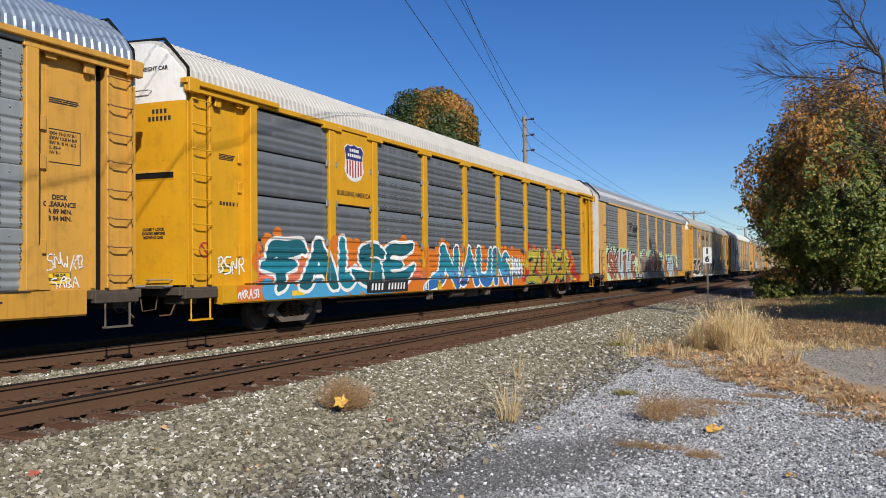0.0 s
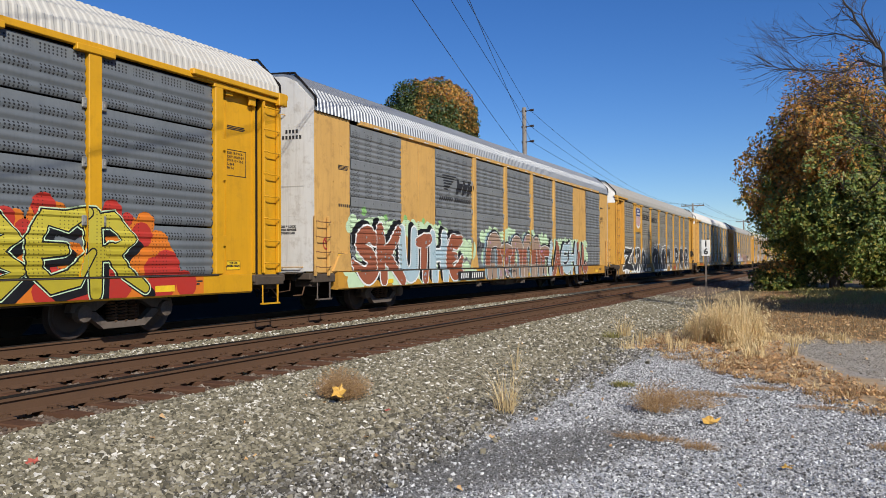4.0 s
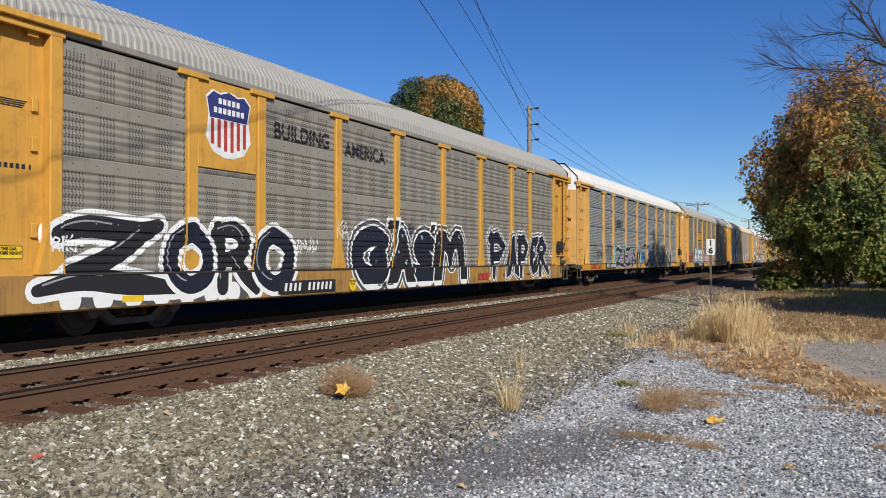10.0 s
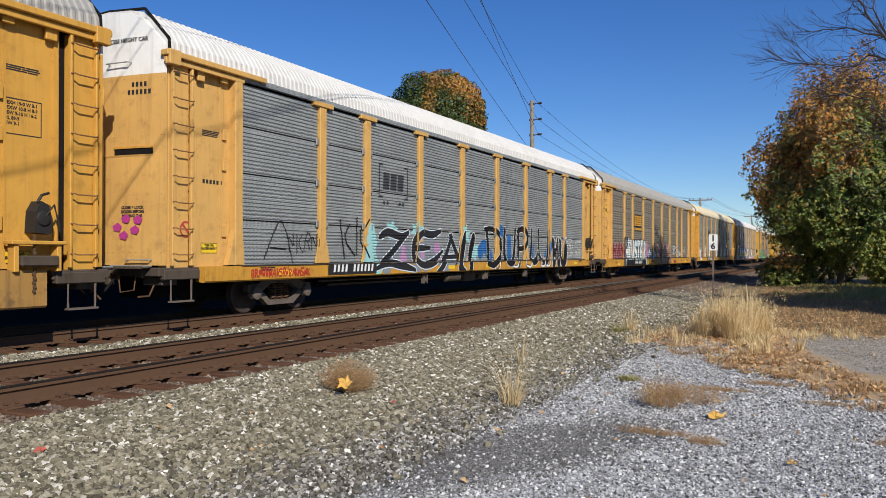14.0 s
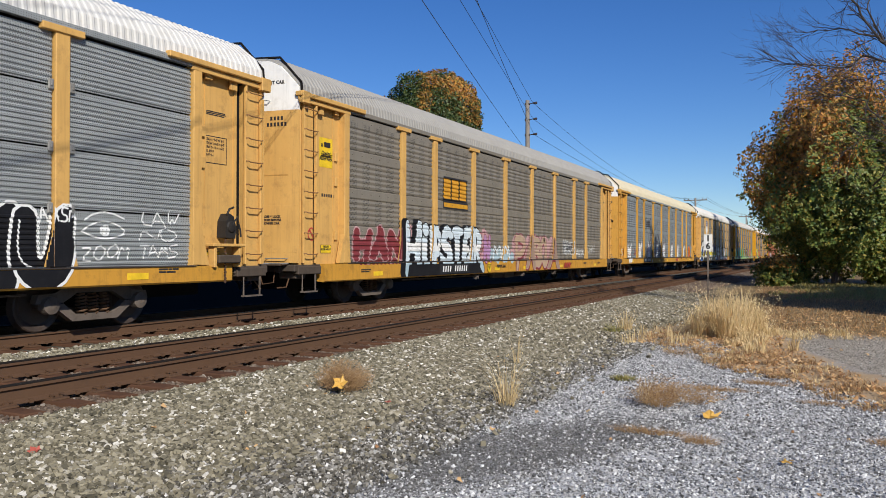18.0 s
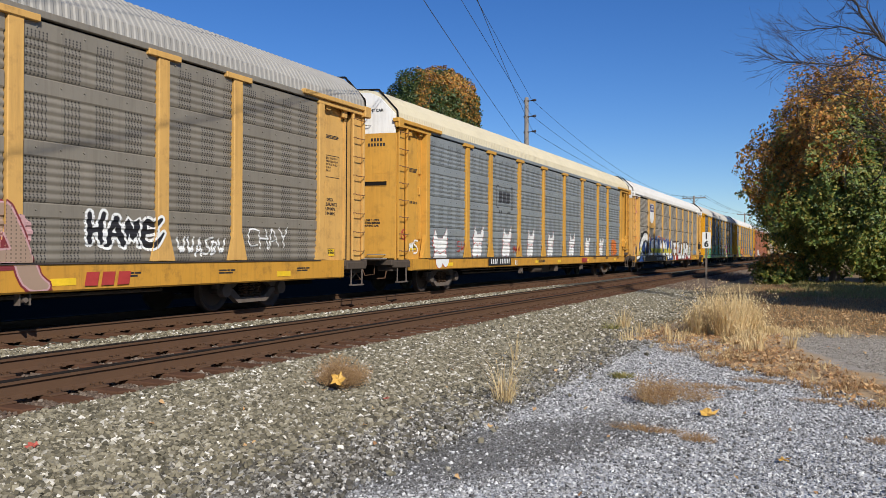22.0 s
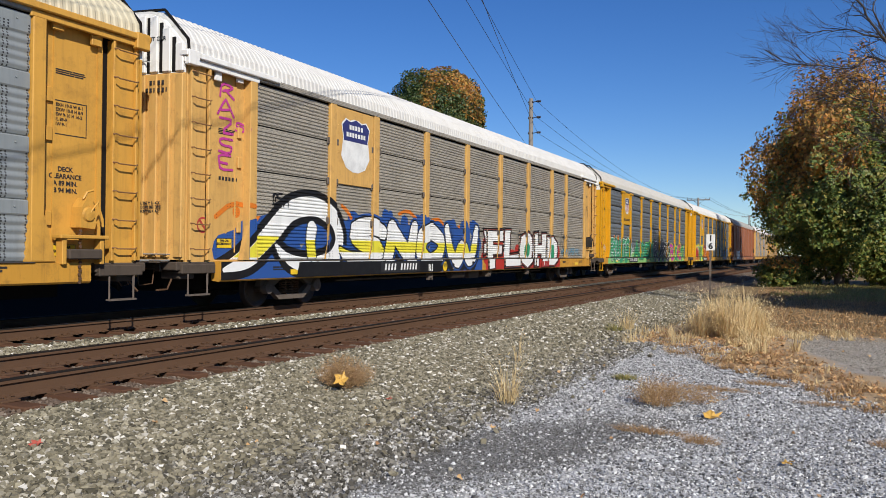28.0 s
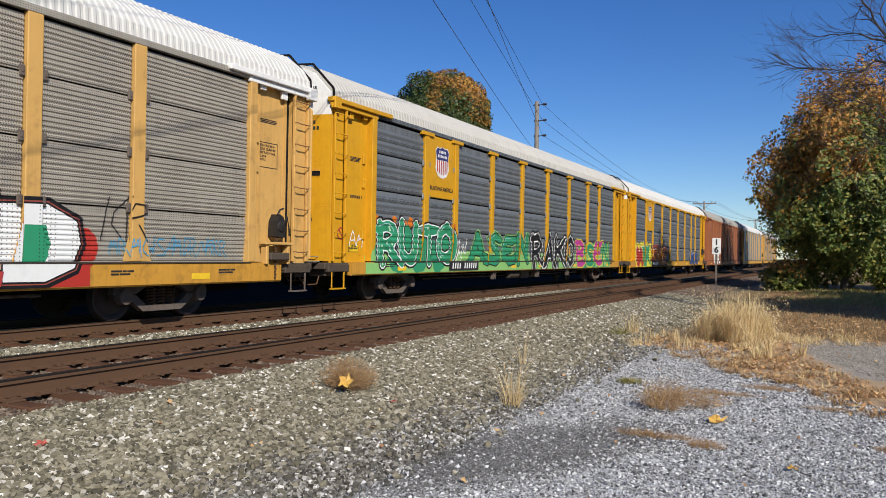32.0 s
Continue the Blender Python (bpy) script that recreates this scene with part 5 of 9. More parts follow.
        for z, x0, x1 in ((4.72, 0.25, 0.75), (1.16, 0.7, 1.2)):
            part("grab_iron", Geo().tube([(x0, fl(bow(x0) + 0.01), z), (x0, fl(bow(x0) - 0.09), z), (x1, fl(bow(x1) - 0.09), z), (x1, fl(bow(x1) + 0.01), z)], 0.012, 5), pp if not cap else GALV, car)
        g = Geo()
        box(g, 0.5, 1.25, -0.3, -0.02, 1.0, 1.03, 0.006)
        platform = part("crossover_platform", g, DRAFT_GEAR, car)
        for k in range(6):
            g = Geo()
            box(g, 0.52 + k * 0.12, 0.56 + k * 0.12, -0.3, -0.02, 1.03, 1.045)
            part("tread_bar", g, DRAFT_GEAR, platform)
        g = Geo().tube([(0.9, fl(-0.02), 0.95), (0.95, fl(-0.12), 0.62), (0.7, fl(-0.2), 0.58), (0.55, fl(-0.1), 0.8)], 0.014, 5)
        g.tube([(1.2, fl(0.1), 0.7), (1.25, fl(-0.05), 0.52), (1.05, fl(-0.12), 0.5)], 0.018, 5)
        part("loose_chain", g, RUSTY, car)
        truck_on(car, fl(3.75), turning)
    if brake:
        yb = L - 0.98
        g = Geo().prism([(yb - 0.17, 1.58), (yb + 0.10, 1.56), (yb + 0.13, 1.78), (yb + 0.05, 2.0), (yb - 0.06, 2.05), (yb - 0.15, 1.9)], PLATE_X - 0.1, 1.59, 0)
        g.ring([(1.59, 0.12), (1.62, 0.10), (1.63, 0.04)], (0, yb - 0.03, 1.79), 0, 14)
        g.tube([(1.61, yb - 0.03, 1.8), (1.63, yb + 0.12, 2.0), (1.63, yb + 0.2, 1.72), (1.62, yb + 0.22, 1.6)], 0.02, 6)
        g.tube([(1.55, yb - 0.1, 2.03), (1.56, yb - 0.04, 2.14), (1.56, yb + 0.08, 2.18)], 0.022, 6)
        hb = part("hand_brake", g, brake_mat or IRON, car, "dark hand brake housing with a lever and hanging chain")
        g = Geo()
        for i in range(14):
            z = 0.72 + i * 0.062
            g.ring([(1.56 - 0.008, 0.030), (1.56 + 0.008, 0.030)], (0, yb - 0.16 + 0.012 * (i % 2), z), 0, 6)
        part("chain", g, RUSTY, hb)
        g = Geo().box(1.42, 1.64, yb - 0.56, yb + 0.34, 1.40, 1.46, 0.012).box(1.44, 1.60, yb - 0.5, yb - 0.42, 1.0, 1.40, 0.01).box(1.44, 1.60, yb + 0.2, yb + 0.28, 1.0, 1.40, 0.01)
        part("brake_step", g, pp, car, "painted steel bracket shelf under the brake")
        g = Geo().box(1.46, 1.66, yb - 0.42, yb + 0.2, 1.08, 1.24, 0.02)
        part("brake_cylinder_box", g, DRAFT_GEAR, car)
    for y in (3.1, 11.3, 14.2, 18.7, 24.2):
        g = Geo().box(SILL_X, SILL_X + 0.007, y, y + 0.46, sill_low + 0.1, sill_low + 0.21)
        part("reflector", g, REFLECTOR, car, "yellow reflective strip")
    return car, side


def placard(car, side, y, z, w, h, body, size):
    """A small yellow notice with a black border."""
    g = Geo()
    side.drape(g, [rect(y, y + w, z, z + h)], 0.004)
    pl = part("placard", g, BLACK, car, "yellow warning placard")
    g = Geo()
    side.drape(g, [rect(y + 0.012, y + w - 0.012, z + 0.012, z + h - 0.012)], 0.006)
    part("placard_face", g, SIGN_YELLOW, pl)
    words(pl, side, body, y + w / 2, z + h - size * 1.15, size, BLACK, 0.003, True, lift=0.009)


def shield(car, side, y, z, w, h, lower="stripes"):
    """A railway's shield, drawn as plain shapes: dark blue head, striped or white foot."""
    outline = [(-0.5, 0.86), (-0.36, 0.97), (-0.2, 0.94), (0, 1.0), (0.2, 0.94), (0.36, 0.97), (0.5, 0.86), (0.44, 0.62), (0.5, 0.3),
               (0.34, 0.1), (0, 0), (-0.34, 0.1), (-0.5, 0.3), (-0.44, 0.62)]
    def strip(pts, k, lift, mat, name, za=0.0, zb=1.0):
        g = Geo()
        cy, cz = 0.0, 0.5
        q = [(cy + (a - cy) * k, cz + (b - cz) * k) for a, b in pts]
        for i in range(len(q)):
            tri = clip([(cy, cz), q[i], q[(i + 1) % len(q)]], 1, za, zb)
            if tri:
                side.drape(g, [[(y + a * w, z + b * h) for a, b in tri]], lift)
        return part(name, g, mat, car)
    base = strip(outline, 1.06, 0.004, WHITE, "shield_rim")
    strip(outline, 1.0, 0.0065, NAVY, "shield_head", 0.58, 1.0)
    strip(outline, 1.0, 0.0065, WHITE, "shield_foot", 0.0, 0.57)
    if lower == "stripes":
        g = Geo()
        for i in range(6):
            a = -0.42 + i * 0.15
            side.drape(g, [[(y + q * w, z + r * h) for q, r in ((a, 0.20 - 0.12 * (1 - abs(a + 0.04) / 0.42)), (a + 0.075, 0.20 - 0.12 * (1 - abs(a + 0.04) / 0.42)), (a + 0.075, 0.57), (a, 0.57))]], 0.009)
        part("shield_stripe", g, RED, car)
    g = Geo()
    for r, n in ((0.80, 5), (0.66, 7)):
        for i in range(n):
            a = (-n / 2 + i + 0.14) * 0.105
            side.drape(g, [rect(y + a * w, y + (a + 0.075) * w, z + r * h, z + (r + 0.085) * h)], 0.009)
    tagged(part("shield_bars", g, WHITE, car), kind="stuff")

# ---------------------------------------------------------------- ground
NEAR_X, FAR_X = -7.86, -12.17                  # centre lines of the two tracks


def ground_z(x, y):
    """Height of the ground; the rails' heads are at 0."""
    bed = -0.24
    if x < -14.0:
        # unseen bank added behind the train, to keep the view below the cars dark
        z = bed - 0.15 + max(0.0, min(1.25, (-14.6 - x) * 0.55))
    elif x < -6.6:
        z = bed
    else:
        z = bed - 0.06 * min(1.0, (x + 6.6) / 0.65) if x < -5.95 else bed - 0.06 - 0.115 * min(1.0, (x + 5.95) / 1.6)
    if y > 20 and x > -3.5:
        z += 0.10 * min(1.0, (y - 20) / 10) * min(1.0, (x + 3.5) / 3)
    z += 0.02 * noise.noise(Vector((x * 0.35, y * 0.35, 0))) * (1 if x > -5.5 else 0.3)
    return z


def ground_material():
    m, nt, b = nodes_of("ground")
    tc = nt.nodes.new("ShaderNodeTexCoord")
    v = tc.outputs["Object"]
    sp = nt.nodes.new("ShaderNodeSeparateXYZ")
    nt.links.new(v, sp.inputs[0])
    x, y = sp.outputs[0], sp.outputs[1]
    wob = math_node(nt, "MULTIPLY", math_node(nt, "SUBTRACT", noise_tex(nt, v, 0.7, 4), 0.5), 2.6)
    xx = math_node(nt, "ADD", x, wob)
    yy = math_node(nt, "ADD", y, math_node(nt, "MULTIPLY", wob, 1.5))
    vor = add(nt, "ShaderNodeTexVoronoi", Scale=26.0)
    nt.links.new(v, vor.inputs["Vector"])
    sv = nt.nodes.new("ShaderNodeSeparateColor")
    nt.links.new(vor.outputs["Color"], sv.inputs[0])
    # stone tints, darkened to put shade into the gaps between loose stones
    stone = mix(nt, sv.outputs[0], (0.03, 0.027, 0.022), (0.17, 0.155, 0.125))
    bed = math_node(nt, "MULTIPLY", ramp(nt, x, -9.3, -9.0), ramp(nt, x, -6.55, -6.8))
    stone = mix(nt, bed, stone, (0.10, 0.07, 0.05))
    # near-black bed below the cars: the train's shade is put into the colour
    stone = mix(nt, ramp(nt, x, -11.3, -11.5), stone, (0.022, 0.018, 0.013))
    fine = add(nt, "ShaderNodeTexVoronoi", Scale=62.0)
    nt.links.new(v, fine.inputs["Vector"])
    sc = nt.nodes.new("ShaderNodeSeparateColor")
    nt.links.new(fine.outputs["Color"], sc.inputs[0])
    gravel = mix(nt, sc.outputs[0], (0.14, 0.14, 0.142), (0.60, 0.60, 0.60))
    dust = noise_tex(nt, v, 1.5, 8, 0.72)
    gravel = mix(nt, ramp(nt, dust, 0.5, 0.66, 0, 0.75), gravel, (0.66, 0.66, 0.665))
    dark = noise_tex(nt, v, 0.8, 6, 0.65)
    gravel = mix(nt, ramp(nt, dark, 0.56, 0.70, 0, 0.6), gravel, (0.09, 0.085, 0.085))
    dirt = mix(nt, noise_tex(nt, v, 9, 8, 0.75), (0.22, 0.155, 0.09), (0.60, 0.44, 0.27))
    turf = mix(nt, ramp(nt, noise_tex(nt, v, 3, 8, 0.75), 0.35, 0.65), (0.10, 0.07, 0.038), (0.34, 0.24, 0.12))
    road = mix(nt, sc.outputs[0], (0.20, 0.175, 0.145), (0.42, 0.375, 0.32))
    road = mix(nt, ramp(nt, noise_tex(nt, v, 1.8, 8, 0.75), 0.45, 0.62, 0, 0.6), road, (0.46, 0.42, 0.365))
    lot = ramp(nt, xx, -3.5, -2.7)
    # a worn dark strip across the lot, where the stones are ground in
    sx, sy = math_node(nt, "ADD", x, 2.6), math_node(nt, "SUBTRACT", y, 6.2)
    along = math_node(nt, "MULTIPLY_ADD", sy, 0.89, math_node(nt, "MULTIPLY", sx, 0.46))
    across = math_node(nt, "MULTIPLY_ADD", sx, 0.89, math_node(nt, "MULTIPLY", sy, -0.46))
    far = math_node(nt, "ADD", math_node(nt, "POWER", math_node(nt, "ABSOLUTE", math_node(nt, "DIVIDE", along, 2.3)), 2.0),
                    math_node(nt, "POWER", math_node(nt, "ABSOLUTE", math_node(nt, "DIVIDE", across, 0.62)), 2.0))
    far = math_node(nt, "ADD", far, math_node(nt, "MULTIPLY", math_node(nt, "SUBTRACT", noise_tex(nt, v, 2.2, 6), 0.5), 1.6))
    gravel = mix(nt, ramp(nt, far, 1.25, 0.55, 0, 0.85), gravel, mix(nt, sc.outputs[0], (0.085, 0.083, 0.08), (0.24, 0.235, 0.225)))
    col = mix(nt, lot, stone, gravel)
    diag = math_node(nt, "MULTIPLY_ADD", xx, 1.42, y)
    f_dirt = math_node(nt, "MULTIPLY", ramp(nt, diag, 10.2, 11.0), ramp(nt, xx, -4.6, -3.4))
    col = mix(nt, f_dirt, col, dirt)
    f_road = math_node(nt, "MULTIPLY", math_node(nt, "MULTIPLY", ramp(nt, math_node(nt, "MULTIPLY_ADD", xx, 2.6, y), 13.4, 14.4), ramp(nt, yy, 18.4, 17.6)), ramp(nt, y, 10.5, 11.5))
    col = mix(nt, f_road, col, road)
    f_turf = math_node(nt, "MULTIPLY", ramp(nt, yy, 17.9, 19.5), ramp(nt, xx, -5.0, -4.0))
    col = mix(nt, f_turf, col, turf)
    # ground behind the train is painted near-black, standing in for its shadow
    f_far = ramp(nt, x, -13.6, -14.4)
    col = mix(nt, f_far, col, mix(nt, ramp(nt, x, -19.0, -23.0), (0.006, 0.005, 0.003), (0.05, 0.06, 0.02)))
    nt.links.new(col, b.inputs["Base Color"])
    b.inputs["Roughness"].default_value = 0.92
    b.inputs["Specular IOR Level"].default_value = 0.12
    h = math_node(nt, "ADD", vor.outputs["Distance"], math_node(nt, "MULTIPLY", fine.outputs["Distance"], 0.5))
    rough_here = math_node(nt, "SUBTRACT", 1.0, math_node(nt, "MAXIMUM", math_node(nt, "MULTIPLY", f_road, 0.7), f_turf))
    bump(nt, b, math_node(nt, "MULTIPLY", h, rough_here), 0.35, 0.02)
    return m


def build_ground():
    xs = [-2500, -900, -300, -120, -60, -40, -30, -25, -20, -18, -17, -16, -15, -14] + [-13.5 + 0.35 * i for i in range(58)]
    xs += [7, 8, 10, 13, 18, 25, 40, 70, 150, 400, 1200, 2500]
    ys = [-2500, -600, -150, -50, -20, -10, -5, -2] + [0.4 * i for i in range(80)] + [33 + 1.5 * i for i in range(30)] + [80, 90, 105, 130, 170, 250, 400, 800, 2500]
    verts = [(x, y, ground_z(x, y)) for y in ys for x in xs]
    n = len(xs)
    faces = [(j * n + i, j * n + i + 1, (j + 1) * n + i + 1, (j + 1) * n + i) for j in range(len(ys) - 1) for i in range(n - 1)]
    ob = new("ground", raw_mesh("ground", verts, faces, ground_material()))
    return tagged(smooth(ob), "stony ballast, grey gravel lot and dry turf", "ground", kind="structure")


build_ground()


def scatter(name, label, category, spots, size, mat, variants, flat=0.8, sink=0.28, seed=3, tumble=1.0):
    """Many small stones as one object: spots of (x, y), size range in metres; a low tumble lays them flat."""
    rng = np.random.default_rng(seed)
    base_v, base_f = [], None
    for k in range(variants):
        pts = np.array([(x, y, z) for x in (-1, 1) for y in (-1, 1) for z in (-1, 1)], float)
        base_f = np.array([(0, 1, 3), (0, 3, 2), (4, 6, 7), (4, 7, 5), (0, 4, 5), (0, 5, 1), (2, 3, 7), (2, 7, 6), (0, 2, 6), (0, 6, 4), (1, 5, 7), (1, 7, 3)])
        if size[1] < 0.045:
            pts = np.array([(1, 0, 0), (-1, 0, 0), (0, 1, 0), (0, -1, 0), (0, 0, 1), (0, 0, -1)], float) + rng.normal(size=(6, 3)) * 0.28
            base_f = np.array([(0, 2, 4), (2, 1, 4), (1, 3, 4), (3, 0, 4), (2, 0, 5), (1, 2, 5), (3, 1, 5), (0, 3, 5)])
        pts *= rng.uniform(0.35, 0.95, (len(pts), 3)) * rng.uniform(0.6, 1.25, (1, 3))
        base_v.append(pts)
    base_v = np.array(base_v)
    n = len(spots)
    pick = rng.integers(0, variants, n)
    s = rng.uniform(size[0], size[1], n) * 0.5
    q = rng.normal(size=(n, 4)) * (1, tumble, tumble, 1)
    q /= np.linalg.norm(q, axis=1)[:, None]
    w, a, b, c = q.T
    R = np.stack([1 - 2 * (b * b + c * c), 2 * (a * b - c * w), 2 * (a * c + b * w), 2 * (a * b + c * w), 1 - 2 * (a * a + c * c), 2 * (b * c - a * w),
                  2 * (a * c - b * w), 2 * (b * c + a * w), 1 - 2 * (a * a + b * b)], 1).reshape(n, 3, 3)
    P = np.einsum("nij,nkj->nki", R, base_v[pick]) * s[:, None, None]
    P[:, :, 2] *= flat
    P[:, :, 0] += spots[:, 0:1]
    P[:, :, 1] += spots[:, 1:2]
    P[:, :, 2] += (spots[:, 2] + s * (1 - 2 * sink))[:, None]
    nv = P.shape[1]
    F = (base_f[None] + (np.arange(n) * nv)[:, None, None]).reshape(-1, 3)
    me = bpy.data.meshes.new(name)
    me.vertices.add(n * nv)
    me.vertices.foreach_set("co", P.ravel())
    me.loops.add(len(F) * 3)
    me.loops.foreach_set("vertex_index", F.ravel().astype(np.int32))
    me.polygons.add(len(F))
    me.polygons.foreach_set("loop_start", (np.arange(len(F)) * 3).astype(np.int32))
    me.update(calc_edges=True)
    me.shade_flat()
    me.materials.append(mat)
    return tagged(new(name, me), label, category, kind="stuff")


def spots_in(n, x0, x1, y0, y1, seed, keep=None, near=0.0):
    """Random places on the ground; near draws them towards small y."""
    rng = np.random.default_rng(seed)
    x = rng.uniform(x0, x1, n)
    u = rng.uniform(0, 1, n)
    y = y0 + (y1 - y0) * u ** (1 + near)
    if keep:
        ok = np.array([keep(a, b) for a, b in zip(x, y)])
        x, y = x[ok], y[ok]
    z = np.array([ground_z(a, b) for a, b in zip(x, y)])
    return np.stack([x, y, z], 1)


def ballast_here(x, y):
    edge = -4.15 + 0.7 * noise.noise(Vector((y * 0.35, 3.3, 0))) + random.Random(int(x * 977 + y * 131)).gauss(0, 0.45)
    if x > edge:
        return False
    return (x < -6.6 and abs(x - NEAR_X) > 0.0) or x >= -6.6


def lot_here(x, y):
    """Where loose pale gravel lies; little of it on the worn strip."""
    if x < -3.6 + 0.9 * noise.noise(Vector((y * 0.5, 1.3, 0))) or x > 0.35 * y - 0.8 or y + 1.42 * x > 11.0:
        return False
    a, b = (y - 6.2) * 0.89 + (x + 2.6) * 0.46, (x + 2.6) * 0.89 - (y - 6.2) * 0.46
    far = (a / 2.3) ** 2 + (b / 0.62) ** 2 + 1.2 * noise.noise(Vector((x * 1.6, y * 1.6, 7)))
    return random.Random(int(x * 7919 + y * 1237)).random() < min(1.0, 0.22 + max(0.0, far - 0.5))


scatter("ballast", "loose grey broken-stone ballast beside the tracks", "ballast",
        spots_in(100000, -6.50, -2.4, 2.6, 13.0, 5, ballast_here), (0.020, 0.072), STONE, 24, flat=0.85, sink=0.10, tumble=0.55)
scatter("ballast", "loose grey broken-stone ballast further along the tracks", "ballast",
        spots_in(52000, -6.50, -2.6, 13.0, 34.0, 6, ballast_here), (0.032, 0.08), STONE, 12, flat=0.9, sink=0.12, seed=4)
# darker bed stone here puts the trees' shade into the ballast's colour
scatter("ballast", "coarse stone beside the distant tracks", "ballast",
        spots_in(14000, -6.60, -5.0, 34.0, 75.0, 26), (0.06, 0.13), BED_STONE, 8, seed=14)
scatter("ballast", "grey broken stone between the two tracks", "ballast",
        spots_in(18000, -10.8, -9.2, 4.0, 34.0, 7), (0.045, 0.095), STONE, 10, sink=0.3, seed=5)
scatter("ballast", "stone between the rails of the empty track", "ballast",
        spots_in(12000, -8.55, -7.15, 2.5, 30.0, 8), (0.04, 0.075), BED_STONE, 10, sink=0.5, seed=6)
scatter("ballast", "rust-stained stone along the tie ends", "ballast",
        spots_in(11000, -7.05, -6.35, 2.5, 34.0, 18), (0.03, 0.065), BED_STONE, 10, sink=0.45, seed=16)
scatter("gravel", "small grey stone where the ballast thins out", "gravel",
        spots_in(70000, -5.4, -2.9, 3.2, 15.0, 29, lambda x, y: random.Random(int(x * 811 + y * 617)).random() < min(1.0, (x + 5.4) * 0.9) * min(1.0, max(0.0, -2.9 - x) * 1.6)),
        (0.012, 0.046), THIN_STONE, 12, flat=0.9, sink=0.15, seed=9)
scatter("gravel", "fine pale grey gravel of the lot", "gravel",
        spots_in(120000, -4.2, 1.6, 3.4, 12.8, 9, lot_here), (0.012, 0.038), PEBBLE, 10, seed=7)
scatter("gravel", "pale gravel at the far edge of the lot", "gravel",
        spots_in(16000, -3.7, -1.6, 12.0, 16.5, 49, lambda x, y: y + 1.42 * x < 13.0), (0.014, 0.04), PEBBLE, 8, seed=10)
scatter("gravel", "brown-grey gravel of the track beside the lot", "gravel",
        spots_in(30000, -0.6, 5.0, 10.8, 18.6, 59, lambda x, y: y + 2.6 * x > 14.2), (0.016, 0.042), ROAD_STONE, 8, sink=0.3, seed=11)


def strip_here(x, y):
    a, b = (y - 6.2) * 0.89 + (x + 2.6) * 0.46, (x + 2.6) * 0.89 - (y - 6.2) * 0.46
    return (a / 2.6) ** 2 + (b / 0.8) ** 2 + 0.6 * noise.noise(Vector((x * 1.6, y * 1.6, 7))) < 1.0


scatter("gravel", "dark fine gravel ground into the worn strip", "gravel",
        spots_in(60000, -4.4, -0.8, 3.2, 9.2, 19, strip_here), (0.008, 0.026), WORN_STONE, 8, seed=8)


# ---------------------------------------------------------------- tracks
RAIL = [(-0.076, -0.186), (0.076, -0.186), (0.076, -0.172), (0.012, -0.150), (0.010, -0.055), (0.038, -0.042), (0.038, -0.006), (0.030, 0.0),
        (-0.030, 0.0), (-0.038, -0.006), (-0.038, -0.042), (-0.010, -0.055), (-0.012, -0.150), (-0.076, -0.172)]


def build_track(cx, label, y0, y1, near_ties):
    track = thing("railroad_track", label, "railroad track", (cx, 0, 0))
    for s in (-1, 1):
        x = s * 0.7555
        r = part("rail", Geo().prism([(a + x, b) for a, b in RAIL], y0, y1, 1), RUSTY, track)
        part("rail_head", Geo().prism([(x - 0.0395, -0.012), (x + 0.0395, -0.012), (x + 0.0395, -0.006), (x + 0.031, 0.003), (x - 0.031, 0.003), (x - 0.0395, -0.006)], y0, y1, 1), RAIL_TOP, r, "worn rail head with a dark reflection painted in")
    rng = random.Random(int(cx * 10))
    meshes = []
    for k in range(5):
        g = Geo().box(-1.30, 1.30, -0.115, 0.115, -0.37, -0.192, 0.012)
        g.v = [(x + rng.uniform(-.012, .012), y + rng.uniform(-.01, .01), z + rng.uniform(-.008, .002)) for x, y, z in g.v]
        meshes.append(g.mesh("tie", TIE_WOOD))
    def plate_mesh():
        g = Geo()
        g.box(-0.18, 0.18, -0.1, 0.1, -0.196, -0.176, 0.004)
        for dx, dy in ((-0.10, 0.05), (0.10, -0.05), (-0.10, -0.06), (0.10, 0.06)):
            g.box(dx - 0.012, dx + 0.012, dy - 0.012, dy + 0.012, -0.18, -0.135)
            g.box(dx - 0.02, dx + 0.02, dy - 0.018, dy + 0.018, -0.150, -0.136)
        return g.mesh("tie_plate", RUSTY)
    pm = shared("tie_plate", plate_mesh)
    i, y = 0, y0
    rest = Geo()
    while y < y1:
        if 1.0 < y < near_ties:
            t = part("tie", meshes[i % 5], None, track, "", (rng.uniform(-0.06, 0.06), y + rng.uniform(-0.03, 0.03), rng.uniform(-0.012, 0.004)))
            for s in (-0.7555, 0.7555):
                part("tie_plate", pm, None, t, "", (s, 0, 0))
        else:
            rest.box(-1.3, 1.3, y - 0.115, y + 0.115, -0.37, -0.192)
        y += 0.53
        i += 1
    tagged(part("tie", rest, TIE_WOOD, track), kind="stuff")
    g = Geo()
    for k in range(int((near_ties - 2) / 0.53)):
        y = 1.35 + 0.53 * k
        for s in (-1, 1):
            for d in (-0.13, 0.13):
                g.box(s * 0.7555 + 0.02, s * 0.7555 + 0.085, y + d - 0.02, y + d + 0.02, -0.195, -0.155)
    tagged(part("rail_anchor", g, RUSTY, track, "small rusty clips on the rail foot"), kind="stuff")
    return track


build_track(NEAR_X, "empty rusty-railed track on old wooden ties", -20, 260, 60)
build_track(FAR_X, "railroad track under the moving freight train", -60, 330, 50)


